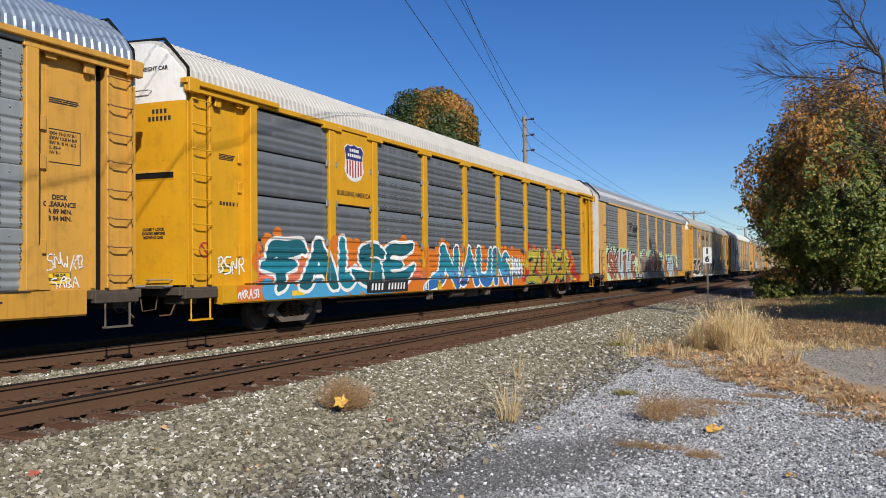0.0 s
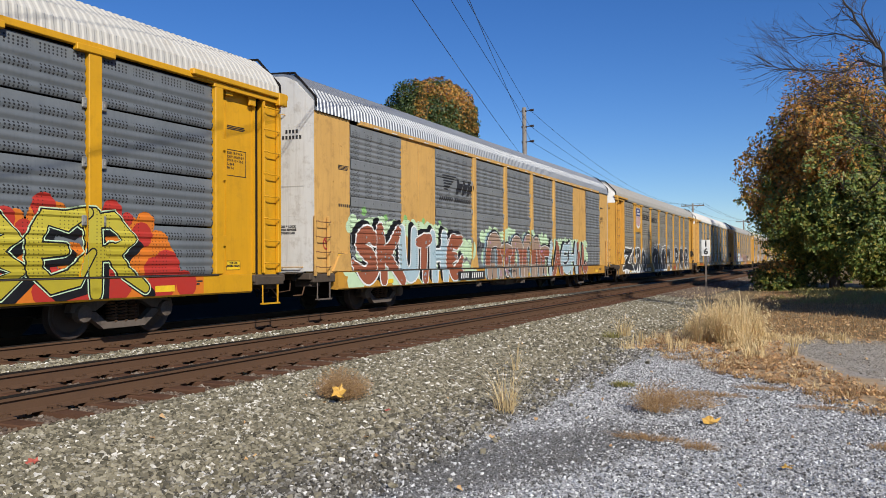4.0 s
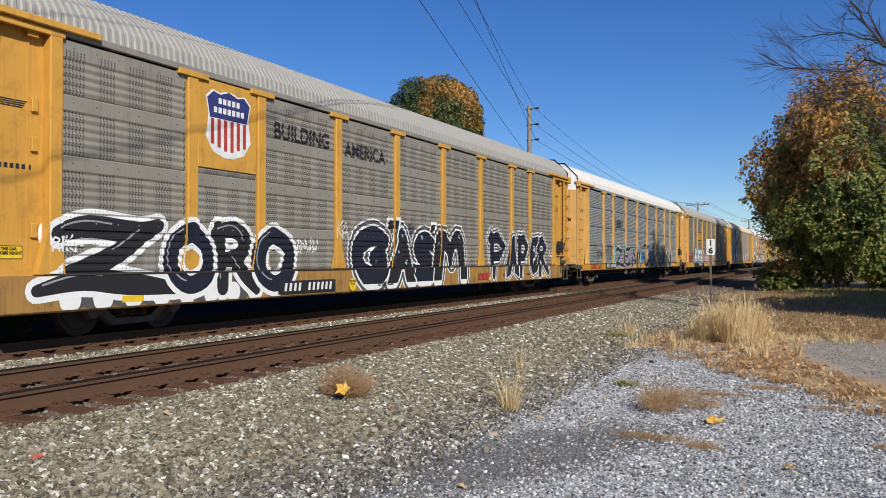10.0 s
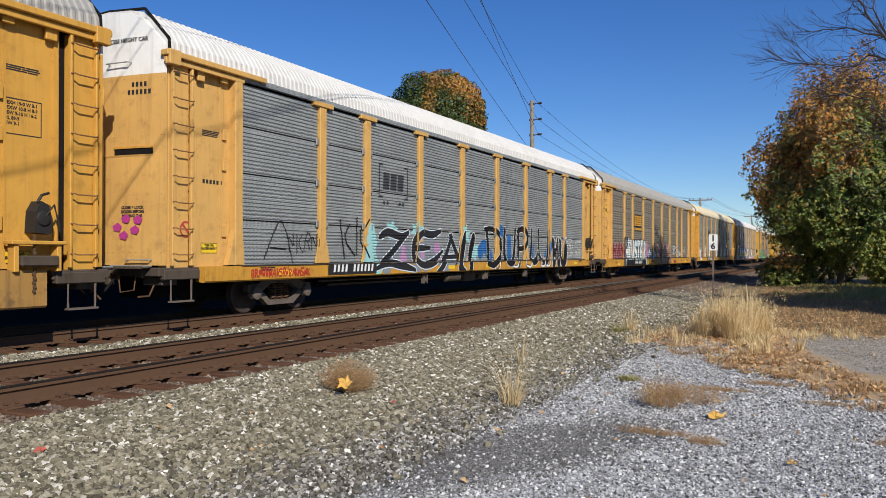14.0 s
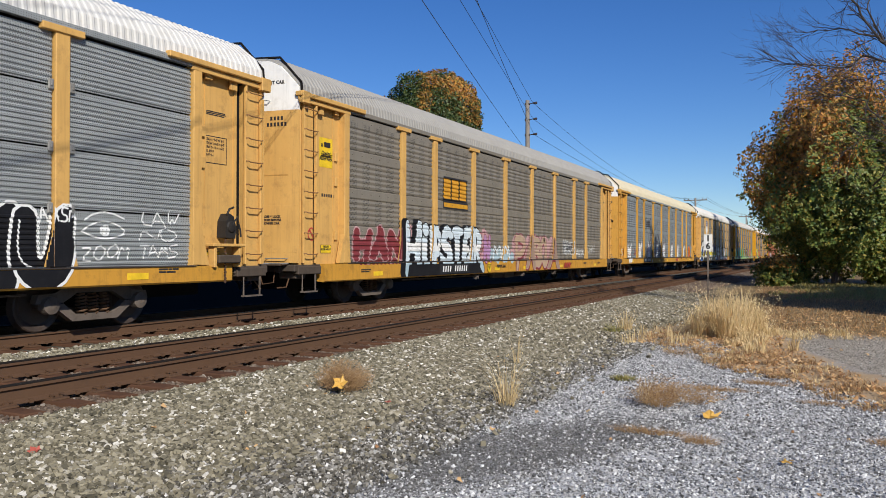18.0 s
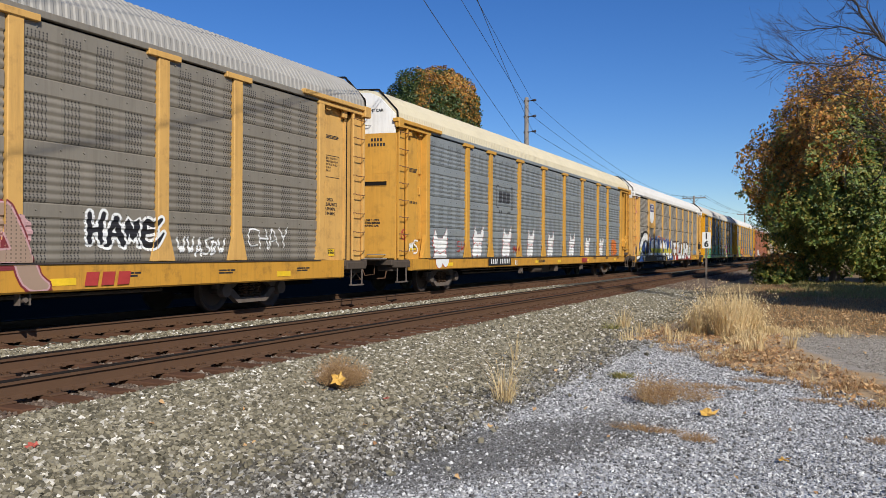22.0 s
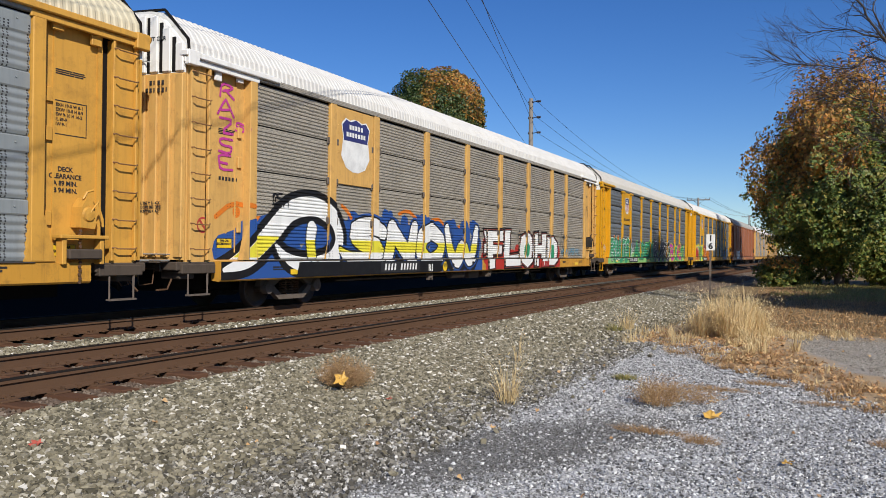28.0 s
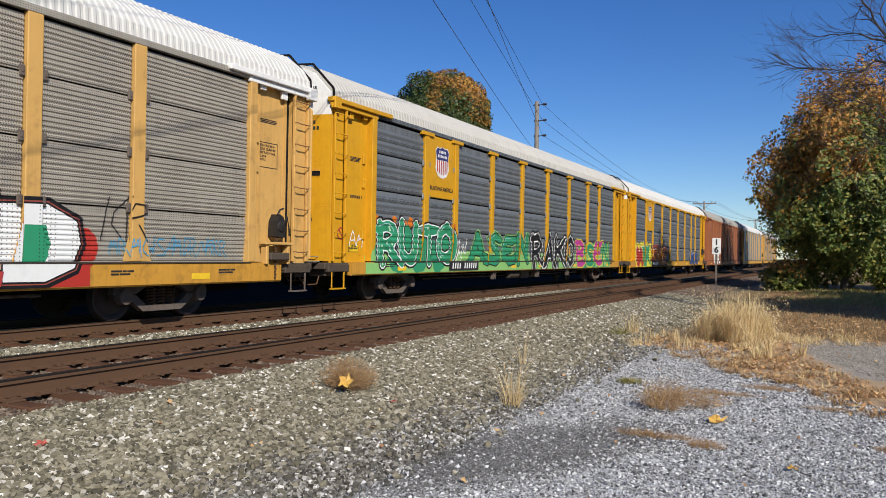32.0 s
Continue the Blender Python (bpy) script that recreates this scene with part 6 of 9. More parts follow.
# ---------------------------------------------------------------- poles and wires
def insulator(parent, x, y, z, side=1):
    g = Geo().tube([(x, y, z), (x + side * 0.28, y, z + 0.03)], 0.025, 6)
    for k in range(3):
        g.ring([(0.30 + k * 0.08 - 0.02, 0.05), (0.30 + k * 0.08 + 0.02, 0.085), (0.30 + k * 0.08 + 0.05, 0.045)], (x, y, z + 0.03), 0, 10)
    part("insulator", g, CERAMIC, parent, "dark insulator on a short bracket")


def utility_pole(x, y, top, label, arm=False):
    foot = ground_z(x, y)
    p = thing("utility_pole", label, "utility pole", (x, y, foot))
    h = top - foot
    shaft = part("pole", Geo().tube([(0, 0, -0.3), (0.02, 0, h * 0.5), (0.0, 0, h)], 0.17, 10, 0.12), POLE_WOOD, p)
    smooth(shaft)
    if arm:
        g = Geo().box(-1.5, 1.5, -0.06, 0.06, h - 0.38, h - 0.24, 0.01)
        part("crossarm", g, POLE_WOOD, p)
        g = Geo().tube([(-0.7, 0, h - 0.35), (0, 0, h - 0.95), (0.7, 0, h - 0.35)], 0.02, 5)
        part("arm_brace", g, STEEL_DARK, p)
        for dx in (-1.4, -0.9, 0.9, 1.4):
            part("insulator", Geo().ring([(h - 0.24, 0.03), (h - 0.14, 0.05), (h - 0.06, 0.02)], (dx, 0, 0), 2, 8), CERAMIC, p)
    else:
        for z in (10.30, 9.35, 8.43):
            insulator(p, 0.1, 0, z - foot)
            part("bracket", Geo().box(-0.16, 0.14, -0.08, 0.08, z - foot - 0.06, z - foot + 0.06, 0.02), STEEL_DARK, p)
    return p


utility_pole(-16.45, 45.0, 10.52, "weathered wooden utility pole with three side insulators")
utility_pole(-16.4, 110.0, 8.85, "distant wooden pole with a crossarm", True)
utility_pole(-16.4, 180.0, 9.7, "far wooden pole with a crossarm", True)
utility_pole(-1.6, -11.0, 11.2, "wooden utility pole behind the gravel lot")


def wire(a, b, sag, r=0.0095):
    a, b = Vector(a), Vector(b)
    pts = [a.lerp(b, t / 24) - Vector((0, 0, sag * 4 * (t / 24) * (1 - t / 24))) for t in range(25)]
    ob = new("overhead_wire", Geo().tube(pts, r, 5).mesh("overhead_wire", WIRE))
    return tagged(ob, "thin black overhead wire strung between the poles", "wire", "overhead wires")


for (x, z, bx, bz, sag) in ((-16.10, 10.34, -1.94, 10.0, 0.2), (-16.10, 9.39, -2.10, 9.5, 0.2), (-16.05, 8.47, 0.0, 9.5, 0.45), (-16.5, 7.47, -1.3, 8.0, 0.35)):
    wire((x, 45.0, z), (bx, -11.0, bz), sag, 0.010)
for (z, dx) in ((10.34, -1.3), (9.39, -0.9), (8.47, 0.9)):
    wire((-16.08, 45.0, z), (-16.4 + dx, 110.0, 8.85), 1.4, 0.010)
for dx in (-1.4, 0.9, 1.4):
    wire((-16.4 + dx, 110.0, 8.9), (-16.4 + dx, 180.0, 9.6), 0.6, 0.016)


# ---------------------------------------------------------------- marker sign
def marker_sign(x, y):
    z = ground_z(x, y)
    s = thing("marker_sign", "white trackside marker plate on a thin steel post", "sign", (x, y, z))
    h = 2.0 - z
    g = Geo().prism([(-0.035, -0.02), (0.035, -0.02), (0.035, -0.012), (0.008, -0.012), (0.008, 0.02), (-0.008, 0.02), (-0.008, -0.012), (-0.035, -0.012)], -0.2, h - 0.06, 2)
    part("post", g, TRUCK, s)
    pl = part("plate", Geo().box(-0.15, 0.15, -0.034, -0.026, h - 0.58, h, 0.003), WHITE_PAINT, s, "white plate with black numerals")
    for ch, dz in (("1", -0.24), ("6", -0.52)):
        g = Geo()
        polys, w = font_polys(ch, 0.30, 0.012)
        x0 = min(p[0] for q in polys for p in q)
        for p in polys:
            g.poly([(a - (w + x0) / 2, -0.038, h + dz + b) for a, b in p])
        part("numeral", g, BLACK, pl)
    return s


marker_sign(-4.03, 30.0).rotation_euler.z = radians(8)


# ---------------------------------------------------------------- plants
def blades(n, r, h, mat, name, rng, lean=0.35, width=0.006, heads=0.0):
    """A tuft of grass blades or stalks, as one mesh about its foot."""
    v, f = [], []
    for i in range(n):
        a, d = rng.uniform(0, 6.283), r * math.sqrt(rng.random())
        x, y = 0.45 * d * math.cos(a), 0.45 * d * math.sin(a)
        hh = h * rng.uniform(0.35, 1.0) * (1 - 0.45 * (d / r) ** 2)
        b = a + rng.gauss(0, 0.7)
        l = lean * hh * rng.uniform(0.1, 0.9)
        ox, oy = l * math.cos(b) + 0.8 * x, l * math.sin(b) + 0.8 * y
        wv = Vector((-math.sin(b), math.cos(b), 0)) * width * rng.uniform(0.6, 1.5)
        p0, p1, p2 = Vector((x, y, -0.02)), Vector((x + ox * 0.35, y + oy * 0.35, hh * 0.6)), Vector((x + ox, y + oy, hh))
        k = len(v)
        v += [tuple(p0 - wv), tuple(p0 + wv), tuple(p1 + wv * 0.8), tuple(p1 - wv * 0.8), tuple(p2)]
        f += [(k, k + 1, k + 2, k + 3), (k + 3, k + 2, k + 4)]
        if rng.random() < heads:
            k = len(v)
            s = 0.007
            v += [tuple(p2 + Vector((s, 0, -s))), tuple(p2 + Vector((0, s, s * 2.2))), tuple(p2 + Vector((-s, 0, -s))), tuple(p2 + Vector((0.3 * s, -s, -s * 2.5)))]
            f += [(k, k + 1, k + 2), (k, k + 2, k + 3)]
    return raw_mesh(name, v, f, mat)


def bushy(n, r, h, mat, name, rng, seeds=5):
    """A dead weed: crooked stems from one foot, side twigs and many small seed heads."""
    v, f = [], []

    def twig(a, b, w):
        d = (b - a).cross(Vector((rng.uniform(-1, 1), rng.uniform(-1, 1), 0.3)))
        d = d.normalized() * w if d.length > 1e-6 else Vector((w, 0, 0))
        k = len(v)
        v.extend([tuple(a - d), tuple(a + d), tuple(b + d * 0.5), tuple(b - d * 0.5)])
        f.append((k, k + 1, k + 2, k + 3))

    def head(p, s):
        k = len(v)
        u = Vector((rng.gauss(0, 1), rng.gauss(0, 1), rng.gauss(0, 1))).normalized() * s
        q = u.cross(Vector((rng.gauss(0, 1), rng.gauss(0, 1), rng.gauss(0, 1)))).normalized() * s * 0.6
        v.extend([tuple(p - u), tuple(p + q), tuple(p + u), tuple(p - q)])
        f.append((k, k + 1, k + 2, k + 3))

    for _ in range(n):
        a, spread = rng.uniform(0, 6.283), math.sqrt(rng.random())
        top = Vector((r * spread * math.cos(a), r * spread * math.sin(a), h * rng.uniform(0.5, 1.0) * (1 - 0.55 * spread * spread)))
        p = Vector((0.12 * r * math.cos(a), 0.12 * r * math.sin(a), -0.02))
        for i in range(3):
            q = p.lerp(top, (i + 1) / 3 if i == 2 else 0.45) + Vector([rng.gauss(0, 0.02) for _ in range(3)]) * (i < 2)
            twig(p, q, 0.0022)
            for _ in range(2 if i else 1):
                e = q + Vector((rng.gauss(0, 0.05), rng.gauss(0, 0.05), rng.uniform(0.0, 0.06)))
                twig(q, e, 0.0013)
                for _ in range(seeds):
                    head(e + Vector([rng.gauss(0, 0.014) for _ in range(3)]), rng.uniform(0.004, 0.009))
            p = q
    return raw_mesh(name, v, f, mat)


def tuft(x, y, name, label, category, mesh):
    ob = new(name, mesh)
    ob.location = (x, y, ground_z(x, y))
    return tagged(ob, label, category)


def weeds():
    rng = random.Random(21)
    tuft(-5.1, 7.8, "dried_weed", "low bushy brown dried weed in the ballast", "weed", bushy(260, 0.33, 0.40, BROWN_WEED, "dried_weed", rng, 7))
    tuft(-3.24, 8.22, "dry_grass_tuft", "tall pale dry grass tuft on the gravel edge", "grass tuft", blades(105, 0.24, 0.72, DRY_GRASS, "dry_grass_tuft", rng, 0.95, 0.0028, 0.06))
    tuft(-3.32, 8.5, "dry_grass_tuft", "short pale dry grass at the gravel edge", "grass tuft", blades(80, 0.18, 0.2, DRY_GRASS, "dry_grass_tuft", rng, 1.2, 0.003))
    tuft(-1.70, 8.95, "dried_weed", "spreading reddish-brown dead weed on gravel", "weed", bushy(120, 0.34, 0.36, BROWN_WEED, "dried_weed", rng, 4))
    tuft(-1.55, 9.4, "dried_weed", "flat brown dead weed on gravel", "weed", bushy(110, 0.48, 0.16, BROWN_WEED, "dried_weed", rng, 4))
    tuft(-1.85, 9.0, "dry_grass_tuft", "few tall bent dry stalks", "grass tuft", blades(26, 0.16, 0.62, DRY_GRASS, "dry_grass_tuft", rng, 0.8, 0.004))
    tuft(-4.05, 17.2, "dry_grass_tuft", "thin yellow-green grass tuft in the stones", "grass tuft", blades(110, 0.3, 0.7, DRY_GRASS, "dry_grass_tuft", rng, 0.6, 0.004, 0.4))
    tuft(-4.2, 16.8, "grass_tuft", "greenish grass tuft in the stones", "grass tuft", blades(160, 0.35, 0.3, GREEN_GRASS, "grass_tuft", rng, 0.9, 0.004))
    tuft(-2.5, 10.6, "grass_tuft", "small green and brown grass tuft on gravel", "grass tuft", blades(200, 0.28, 0.10, GREEN_GRASS, "grass_tuft", rng, 1.2, 0.006))
    tuft(-4.3, 11.3, "dry_grass_tuft", "single tall feathery dry grass", "grass tuft", blades(26, 0.12, 0.75, DRY_GRASS, "dry_grass_tuft", rng, 0.3, 0.003, 0.3))
    # mats of flattened dead grass on the lot
    for i, (x, y, rx, ry, h) in enumerate(((-1.55, 7.55, 0.62, 0.13, 0.10), (-1.05, 7.35, 0.30, 0.12, 0.12), (-0.8, 11.0, 0.6, 0.14, 0.10), (0.55, 11.2, 0.5, 0.2, 0.1),
                                           (-1.3, 10.3, 0.7, 0.2, 0.08), (0.45, 8.0, 0.3, 0.14, 0.1), (-0.1, 9.9, 0.5, 0.2, 0.06))):
        v = blades(620, 1.0, h, BROWN_WEED, "dead_grass_mat", rng, 2.2, 0.003)
        for p in v.vertices:
            p.co.x, p.co.y = p.co.x * rx, p.co.y * ry
        tuft(x, y, "dead_grass_mat", "flat mat of brown dead grass on gravel", "grass", v)


def field(name, label, n, x0, x1, y0, y1, h, mat, seed, keep=None, width=0.01, lean=0.6, heads=0.0, clump=0.5, tall=None):
    """A stand of grass as one object."""
    rng = random.Random(seed)
    v, f = [], []
    count = 0
    while count < n:
        x, y = rng.uniform(x0, x1), rng.uniform(y0, y1)
        k = noise.noise(Vector((x * 1.1, y * 1.1, seed))) + 0.5
        if rng.random() > clump + (1 - clump) * k or (keep and not keep(x, y)):
            count += 0.25
            continue
        count += 1
        z = ground_z(x, y)
        hh = h * rng.uniform(0.3, 1.0) * (0.55 + 0.7 * max(0, k)) * (tall(x, y) if tall else 1.0)
        b, l = rng.uniform(0, 6.283), lean * hh * rng.uniform(0.1, 1.1)
        w = width * rng.uniform(0.6, 1.4)
        dx, dy = -math.sin(b) * w, math.cos(b) * w
        ex, ey = l * math.cos(b), l * math.sin(b)
        i = len(v)
        v += [(x - dx, y - dy, z - 0.03), (x + dx, y + dy, z - 0.03), (x + ex * 0.35 + dx, y + ey * 0.35 + dy, z + hh * 0.6),
              (x + ex * 0.35 - dx, y + ey * 0.35 - dy, z + hh * 0.6), (x + ex, y + ey, z + hh)]
        f += [(i, i + 1, i + 2, i + 3), (i + 3, i + 2, i + 4)]
        if heads and rng.random() < heads:
            i, s = len(v), 0.018
            v += [(x + ex + s, y + ey, z + hh - s), (x + ex, y + ey + s, z + hh + s * 2), (x + ex - s, y + ey, z + hh - s)]
            f += [(i, i + 1, i + 2)]
    return tagged(new(name, raw_mesh(name, v, f, mat)), label, "grass", kind="stuff")


weeds()
def clumps(name, label, spots, mat, seed, heads=0.0, width=0.004, lean=1.0):
    """Splayed tufts of fine stems, joined: spots of (x, y, radius, height, stems)."""
    rng = random.Random(seed)
    v, f = [], []
    for x, y, r, h, n in spots:
        z = ground_z(x, y)
        for _ in range(n):
            a, d = rng.uniform(0, 6.283), r * math.sqrt(rng.random())
            bx, by = x + 0.5 * d * math.cos(a), y + 0.5 * d * math.sin(a)
            hh = h * rng.uniform(0.25, 1.0)
            b = a + rng.gauss(0, 0.9)
            l = lean * (r * 0.6 + hh * 0.35) * rng.uniform(0.05, 1.0)
            ex, ey = l * math.cos(b), l * math.sin(b)
            w = width * rng.uniform(0.6, 1.5)
            dx, dy = -math.sin(b) * w, math.cos(b) * w
            sag = rng.uniform(0.0, 0.25) * hh
            i = len(v)
            v += [(bx - dx, by - dy, z - 0.03), (bx + dx, by + dy, z - 0.03), (bx + ex * 0.4 + dx, by + ey * 0.4 + dy, z + hh * 0.68),
                  (bx + ex * 0.4 - dx, by + ey * 0.4 - dy, z + hh * 0.68), (bx + ex, by + ey, z + hh - sag)]
            f += [(i, i + 1, i + 2, i + 3), (i + 3, i + 2, i + 4)]
            if rng.random() < heads:
                for _ in range(4):
                    i, s = len(v), 0.012 * rng.uniform(0.5, 1.2)
                    px, py, pz = bx + ex + rng.gauss(0, 0.03), by + ey + rng.gauss(0, 0.03), z + hh - sag + rng.gauss(0, 0.03)
                    v += [(px + s, py, pz - s), (px, py + s, pz + s), (px - s * 0.5, py - s, pz + 0.4 * s)]
                    f += [(i, i + 1, i + 2)]
    return tagged(new(name, raw_mesh(name, v, f, mat)), label, "grass", kind="stuff")


rg = random.Random(37)
stand = []
while len(stand) < 40:
    u, w = rg.uniform(-1, 1), rg.uniform(-1, 1)
    if u * u + w * w < 1:
        stand.append((-1.95 + 0.68 * u, 17.4 + 1.0 * w, rg.uniform(0.16, 0.38), rg.uniform(0.6, 1.45) * (1.0 - 0.5 * u * u), 66))
clumps("tall_dry_grass", "stand of tall straw-coloured dry grass beside the marker sign", stand, DRY_GRASS, 31, 0.4, 0.0036, 1.25)
verge = [(rg.uniform(-1.6, 0.3), rg.uniform(17.2, 19.0), rg.uniform(0.12, 0.28), rg.uniform(0.06, 0.24), 34) for _ in range(38)]
verge += [(-1.4 + rg.gauss(0, 0.35), 15.6 + rg.gauss(0, 0.6), rg.uniform(0.1, 0.22), rg.uniform(0.15, 0.42), 50) for _ in range(16)]
clumps("dry_grass", "low straw grass along the verge of the lot", verge, DRY_GRASS, 32, 0.1, 0.0045, 1.4)


def in_litter(x, y):
    return y > 14.4 + 0.6 * noise.noise(Vector((x * 1.2, y * 1.2, 2))) - 1.42 * (x + 2.8) and (y < 15.9 - 3.0 * (x + 0.83) if x > -0.83 else y < 17.5)


sparse = []
while len(sparse) < 70:
    x, y = rg.uniform(-3.4, 1.2), rg.uniform(9.6, 17.5)
    if in_litter(x, y) and noise.noise(Vector((x * 0.8, y * 0.8, 4))) > -0.25:
        sparse.append((x, y, rg.uniform(0.08, 0.24), rg.uniform(0.04, 0.15), rg.randint(10, 26)))
sparse += [(rg.uniform(-3.5, -2.5), rg.uniform(14.6, 18.5), rg.uniform(0.1, 0.25), rg.uniform(0.12, 0.5), 26) for _ in range(20)]
clumps("dry_grass", "sparse dry tufts in the leaf-strewn dirt", sparse, DRY_GRASS, 33, 0.0, 0.0035, 1.8)
brown = []
while len(brown) < 110:
    x, y = rg.uniform(-3.6, 1.5), rg.uniform(9.6, 18.0)
    if in_litter(x, y):
        brown.append((x, y, rg.uniform(0.1, 0.3), rg.uniform(0.04, 0.16), rg.randint(30, 70)))
clumps("dry_grass", "matted brown dead weeds in the dirt", brown, BROWN_WEED, 36, 0.0, 0.004, 2.0)
field("meadow_grass", "dry meadow grass in tree shade", 24000, -4.5, 6.0, 18.6, 48.0, 0.10, BROWN_WEED, 34, lambda x, y: x > -0.075 * y + 0.9 * noise.noise(Vector((x, y * 0.3, 3))), 0.006, 1.2, 0.0, 0.3)
field("meadow_grass", "brown dead growth in the meadow", 16000, -4.5, 6.0, 19.0, 40.0, 0.10, BROWN_WEED, 38, lambda x, y: x > -0.075 * y - 0.2, 0.007, 1.6, 0.0, 0.3)
field("meadow_grass", "greenish meadow grass under the trees", 15000, -3.5, 6.0, 31.0, 46.0, 0.22, GREEN_GRASS, 35, lambda x, y: x > -0.03 * y + 3.0 * noise.noise(Vector((x * 0.5, y * 0.3, 0))), 0.008, 1.6, 0.0, 0.2)


def leaf_litter(n, x0, x1, y0, y1, seed, keep=None, size=0.08):
    rng = random.Random(seed)
    v, f = [], []
    for _ in range(n):
        x, y = rng.uniform(x0, x1), rng.uniform(y0, y1)
        if keep and not keep(x, y):
            continue
        z, s, a = ground_z(x, y) + rng.uniform(0.015, 0.07), size * rng.uniform(0.5, 1.2), rng.uniform(0, 6.283)
        i = len(v)
        for k in range(6):
            r = s * (0.5 if k % 2 else 0.3)
            v.append((x + r * math.cos(a + k * 1.047), y + r * math.sin(a + k * 1.047), z + rng.uniform(-0.02, 0.03)))
        f.append(tuple(range(i, i + 6)))
    return tagged(new("leaf_litter", raw_mesh("leaf_litter", v, f, FALLEN)), "scattered brown and orange fallen leaves", "leaves", kind="stuff")


leaf_litter(3600, -3.4, 1.8, 9.4, 17.5, 41, lambda x, y: in_litter(x, y) and noise.noise(Vector((x * 1.3, y * 1.3, 9))) > -0.2 - 0.25 * (x > -1.2), 0.072)
leaf_litter(380, -2.5, 3.0, 18.0, 24.0, 43, None, 0.10)
leaf_litter(60, -6.0, 1.0, 5.0, 16.0, 42, None, 0.06)


def fallen_leaf(x, y, label, mat, size, seed, lean=0.0):
    rng = random.Random(seed)
    g = Geo()
    pts = []
    for k in range(15):
        a = k / 15 * 6.283
        r = size * (0.5 if k % 3 == 0 else 0.33) * rng.uniform(0.85, 1.1)
        pts.append((r * math.cos(a), r * math.sin(a), 0.01 + r * rng.uniform(0.05, 0.5)))
    c = (0, 0, 0.015)
    for k in range(15):
        g.poly([c, pts[k], pts[(k + 1) % 15]])
    g.tube([(0, 0, 0.02), (0.3 * size, -0.5 * size, 0.05)], 0.003, 4)
    ob = new("fallen_leaf", g.mesh("fallen_leaf", mat))
    ob.location = (x, y, ground_z(x, y) + 0.012)
    ob.rotation_euler = (lean, 0, 0.5)
    return tagged(ob, label, "leaf")


fallen_leaf(-4.98, 7.52, "curled golden maple leaf on a dried weed", LEAF_GOLD, 0.20, 1, 0.9).location.z += 0.16
fallen_leaf(-1.13, 8.55, "curled golden maple leaf on gravel", LEAF_GOLD, 0.23, 2, 0.25)
fallen_leaf(-5.60, 4.17, "small red leaf on ballast", LEAF_RED, 0.12, 3, 0.35).location.z += 0.025
fallen_leaf(-0.33, 6.9, "small orange leaf on gravel", LEAF_GOLD, 0.12, 4)
fallen_leaf(-4.35, 7.5, "small red leaf between stones", LEAF_RED, 0.09, 5).location.z += 0.04


# ---------------------------------------------------------------- trees
def leaf_mesh(name, centres, per, r, size, mat, rng, squash=0.9):
    """Leaves in loose clumps round the given centres."""
    n = len(centres) * per
    c = np.repeat(np.array(centres), per, 0)
    d = rng.normal(size=(n, 3))
    d /= np.linalg.norm(d, axis=1)[:, None]
    rad = r * rng.uniform(0.25, 1.0, n) ** 0.45 * rng.uniform(0.7, 1.25, n)
    p = c + d * rad[:, None] * np.array([1, 1, squash])
    mid = np.array(centres).mean(0)
    out = p - mid
    out /= np.linalg.norm(out, axis=1)[:, None]
    face = out * 0.9 + rng.normal(size=(n, 3)) * 0.55 + np.array([0, 0, 0.35])
    a = np.cross(face, rng.normal(size=(n, 3)))
    a /= np.linalg.norm(a, axis=1)[:, None]
    b = np.cross(a, face)
    b /= np.linalg.norm(b, axis=1)[:, None]
    s = size * rng.uniform(0.55, 1.25, n)[:, None]
    P = np.stack([p - a * s, p + b * s * 0.55, p + a * s, p - b * s * 0.55], 1)
    me = bpy.data.meshes.new(name)
    me.vertices.add(n * 4)
    me.vertices.foreach_set("co", P.ravel())
    me.loops.add(n * 4)
    me.loops.foreach_set("vertex_index", np.arange(n * 4, dtype=np.int32))
    me.polygons.add(n)
    me.polygons.foreach_set("loop_start", (np.arange(n) * 4).astype(np.int32))
    me.update(calc_edges=True)
    me.materials.append(mat)
    return me


def limb(geo, start, way, length, r, depth, rng, tips, droop=0.0, spread=0.65):
    """A branch that forks as it thins."""
    pts, p, d = [Vector(start)], Vector(start), Vector(way).normalized()
    n = 5
    for i in range(n):
        d = (d + Vector((rng.uniform(-.16, .16), rng.uniform(-.16, .16), rng.uniform(-.12, .14) - droop))).normalized()
        p = p + d * (length / n)
        pts.append(p.copy())
    geo.tube(pts, r, 6 if r > 0.03 else 4, r * 0.55, caps=False)
    if depth <= 0:
        tips.append(pts[-1])
        return
    for k in range(rng.choice((2, 3, 3))):
        i = rng.randint(2, n)
        nd = (d + Vector((rng.uniform(-1, 1), rng.uniform(-1, 1), rng.uniform(-0.35, 0.75))) * spread).normalized()
        limb(geo, pts[i], nd, length * rng.uniform(0.5, 0.78), r * (0.55 if i < n else 0.6), depth - 1, rng, tips, droop, spread)


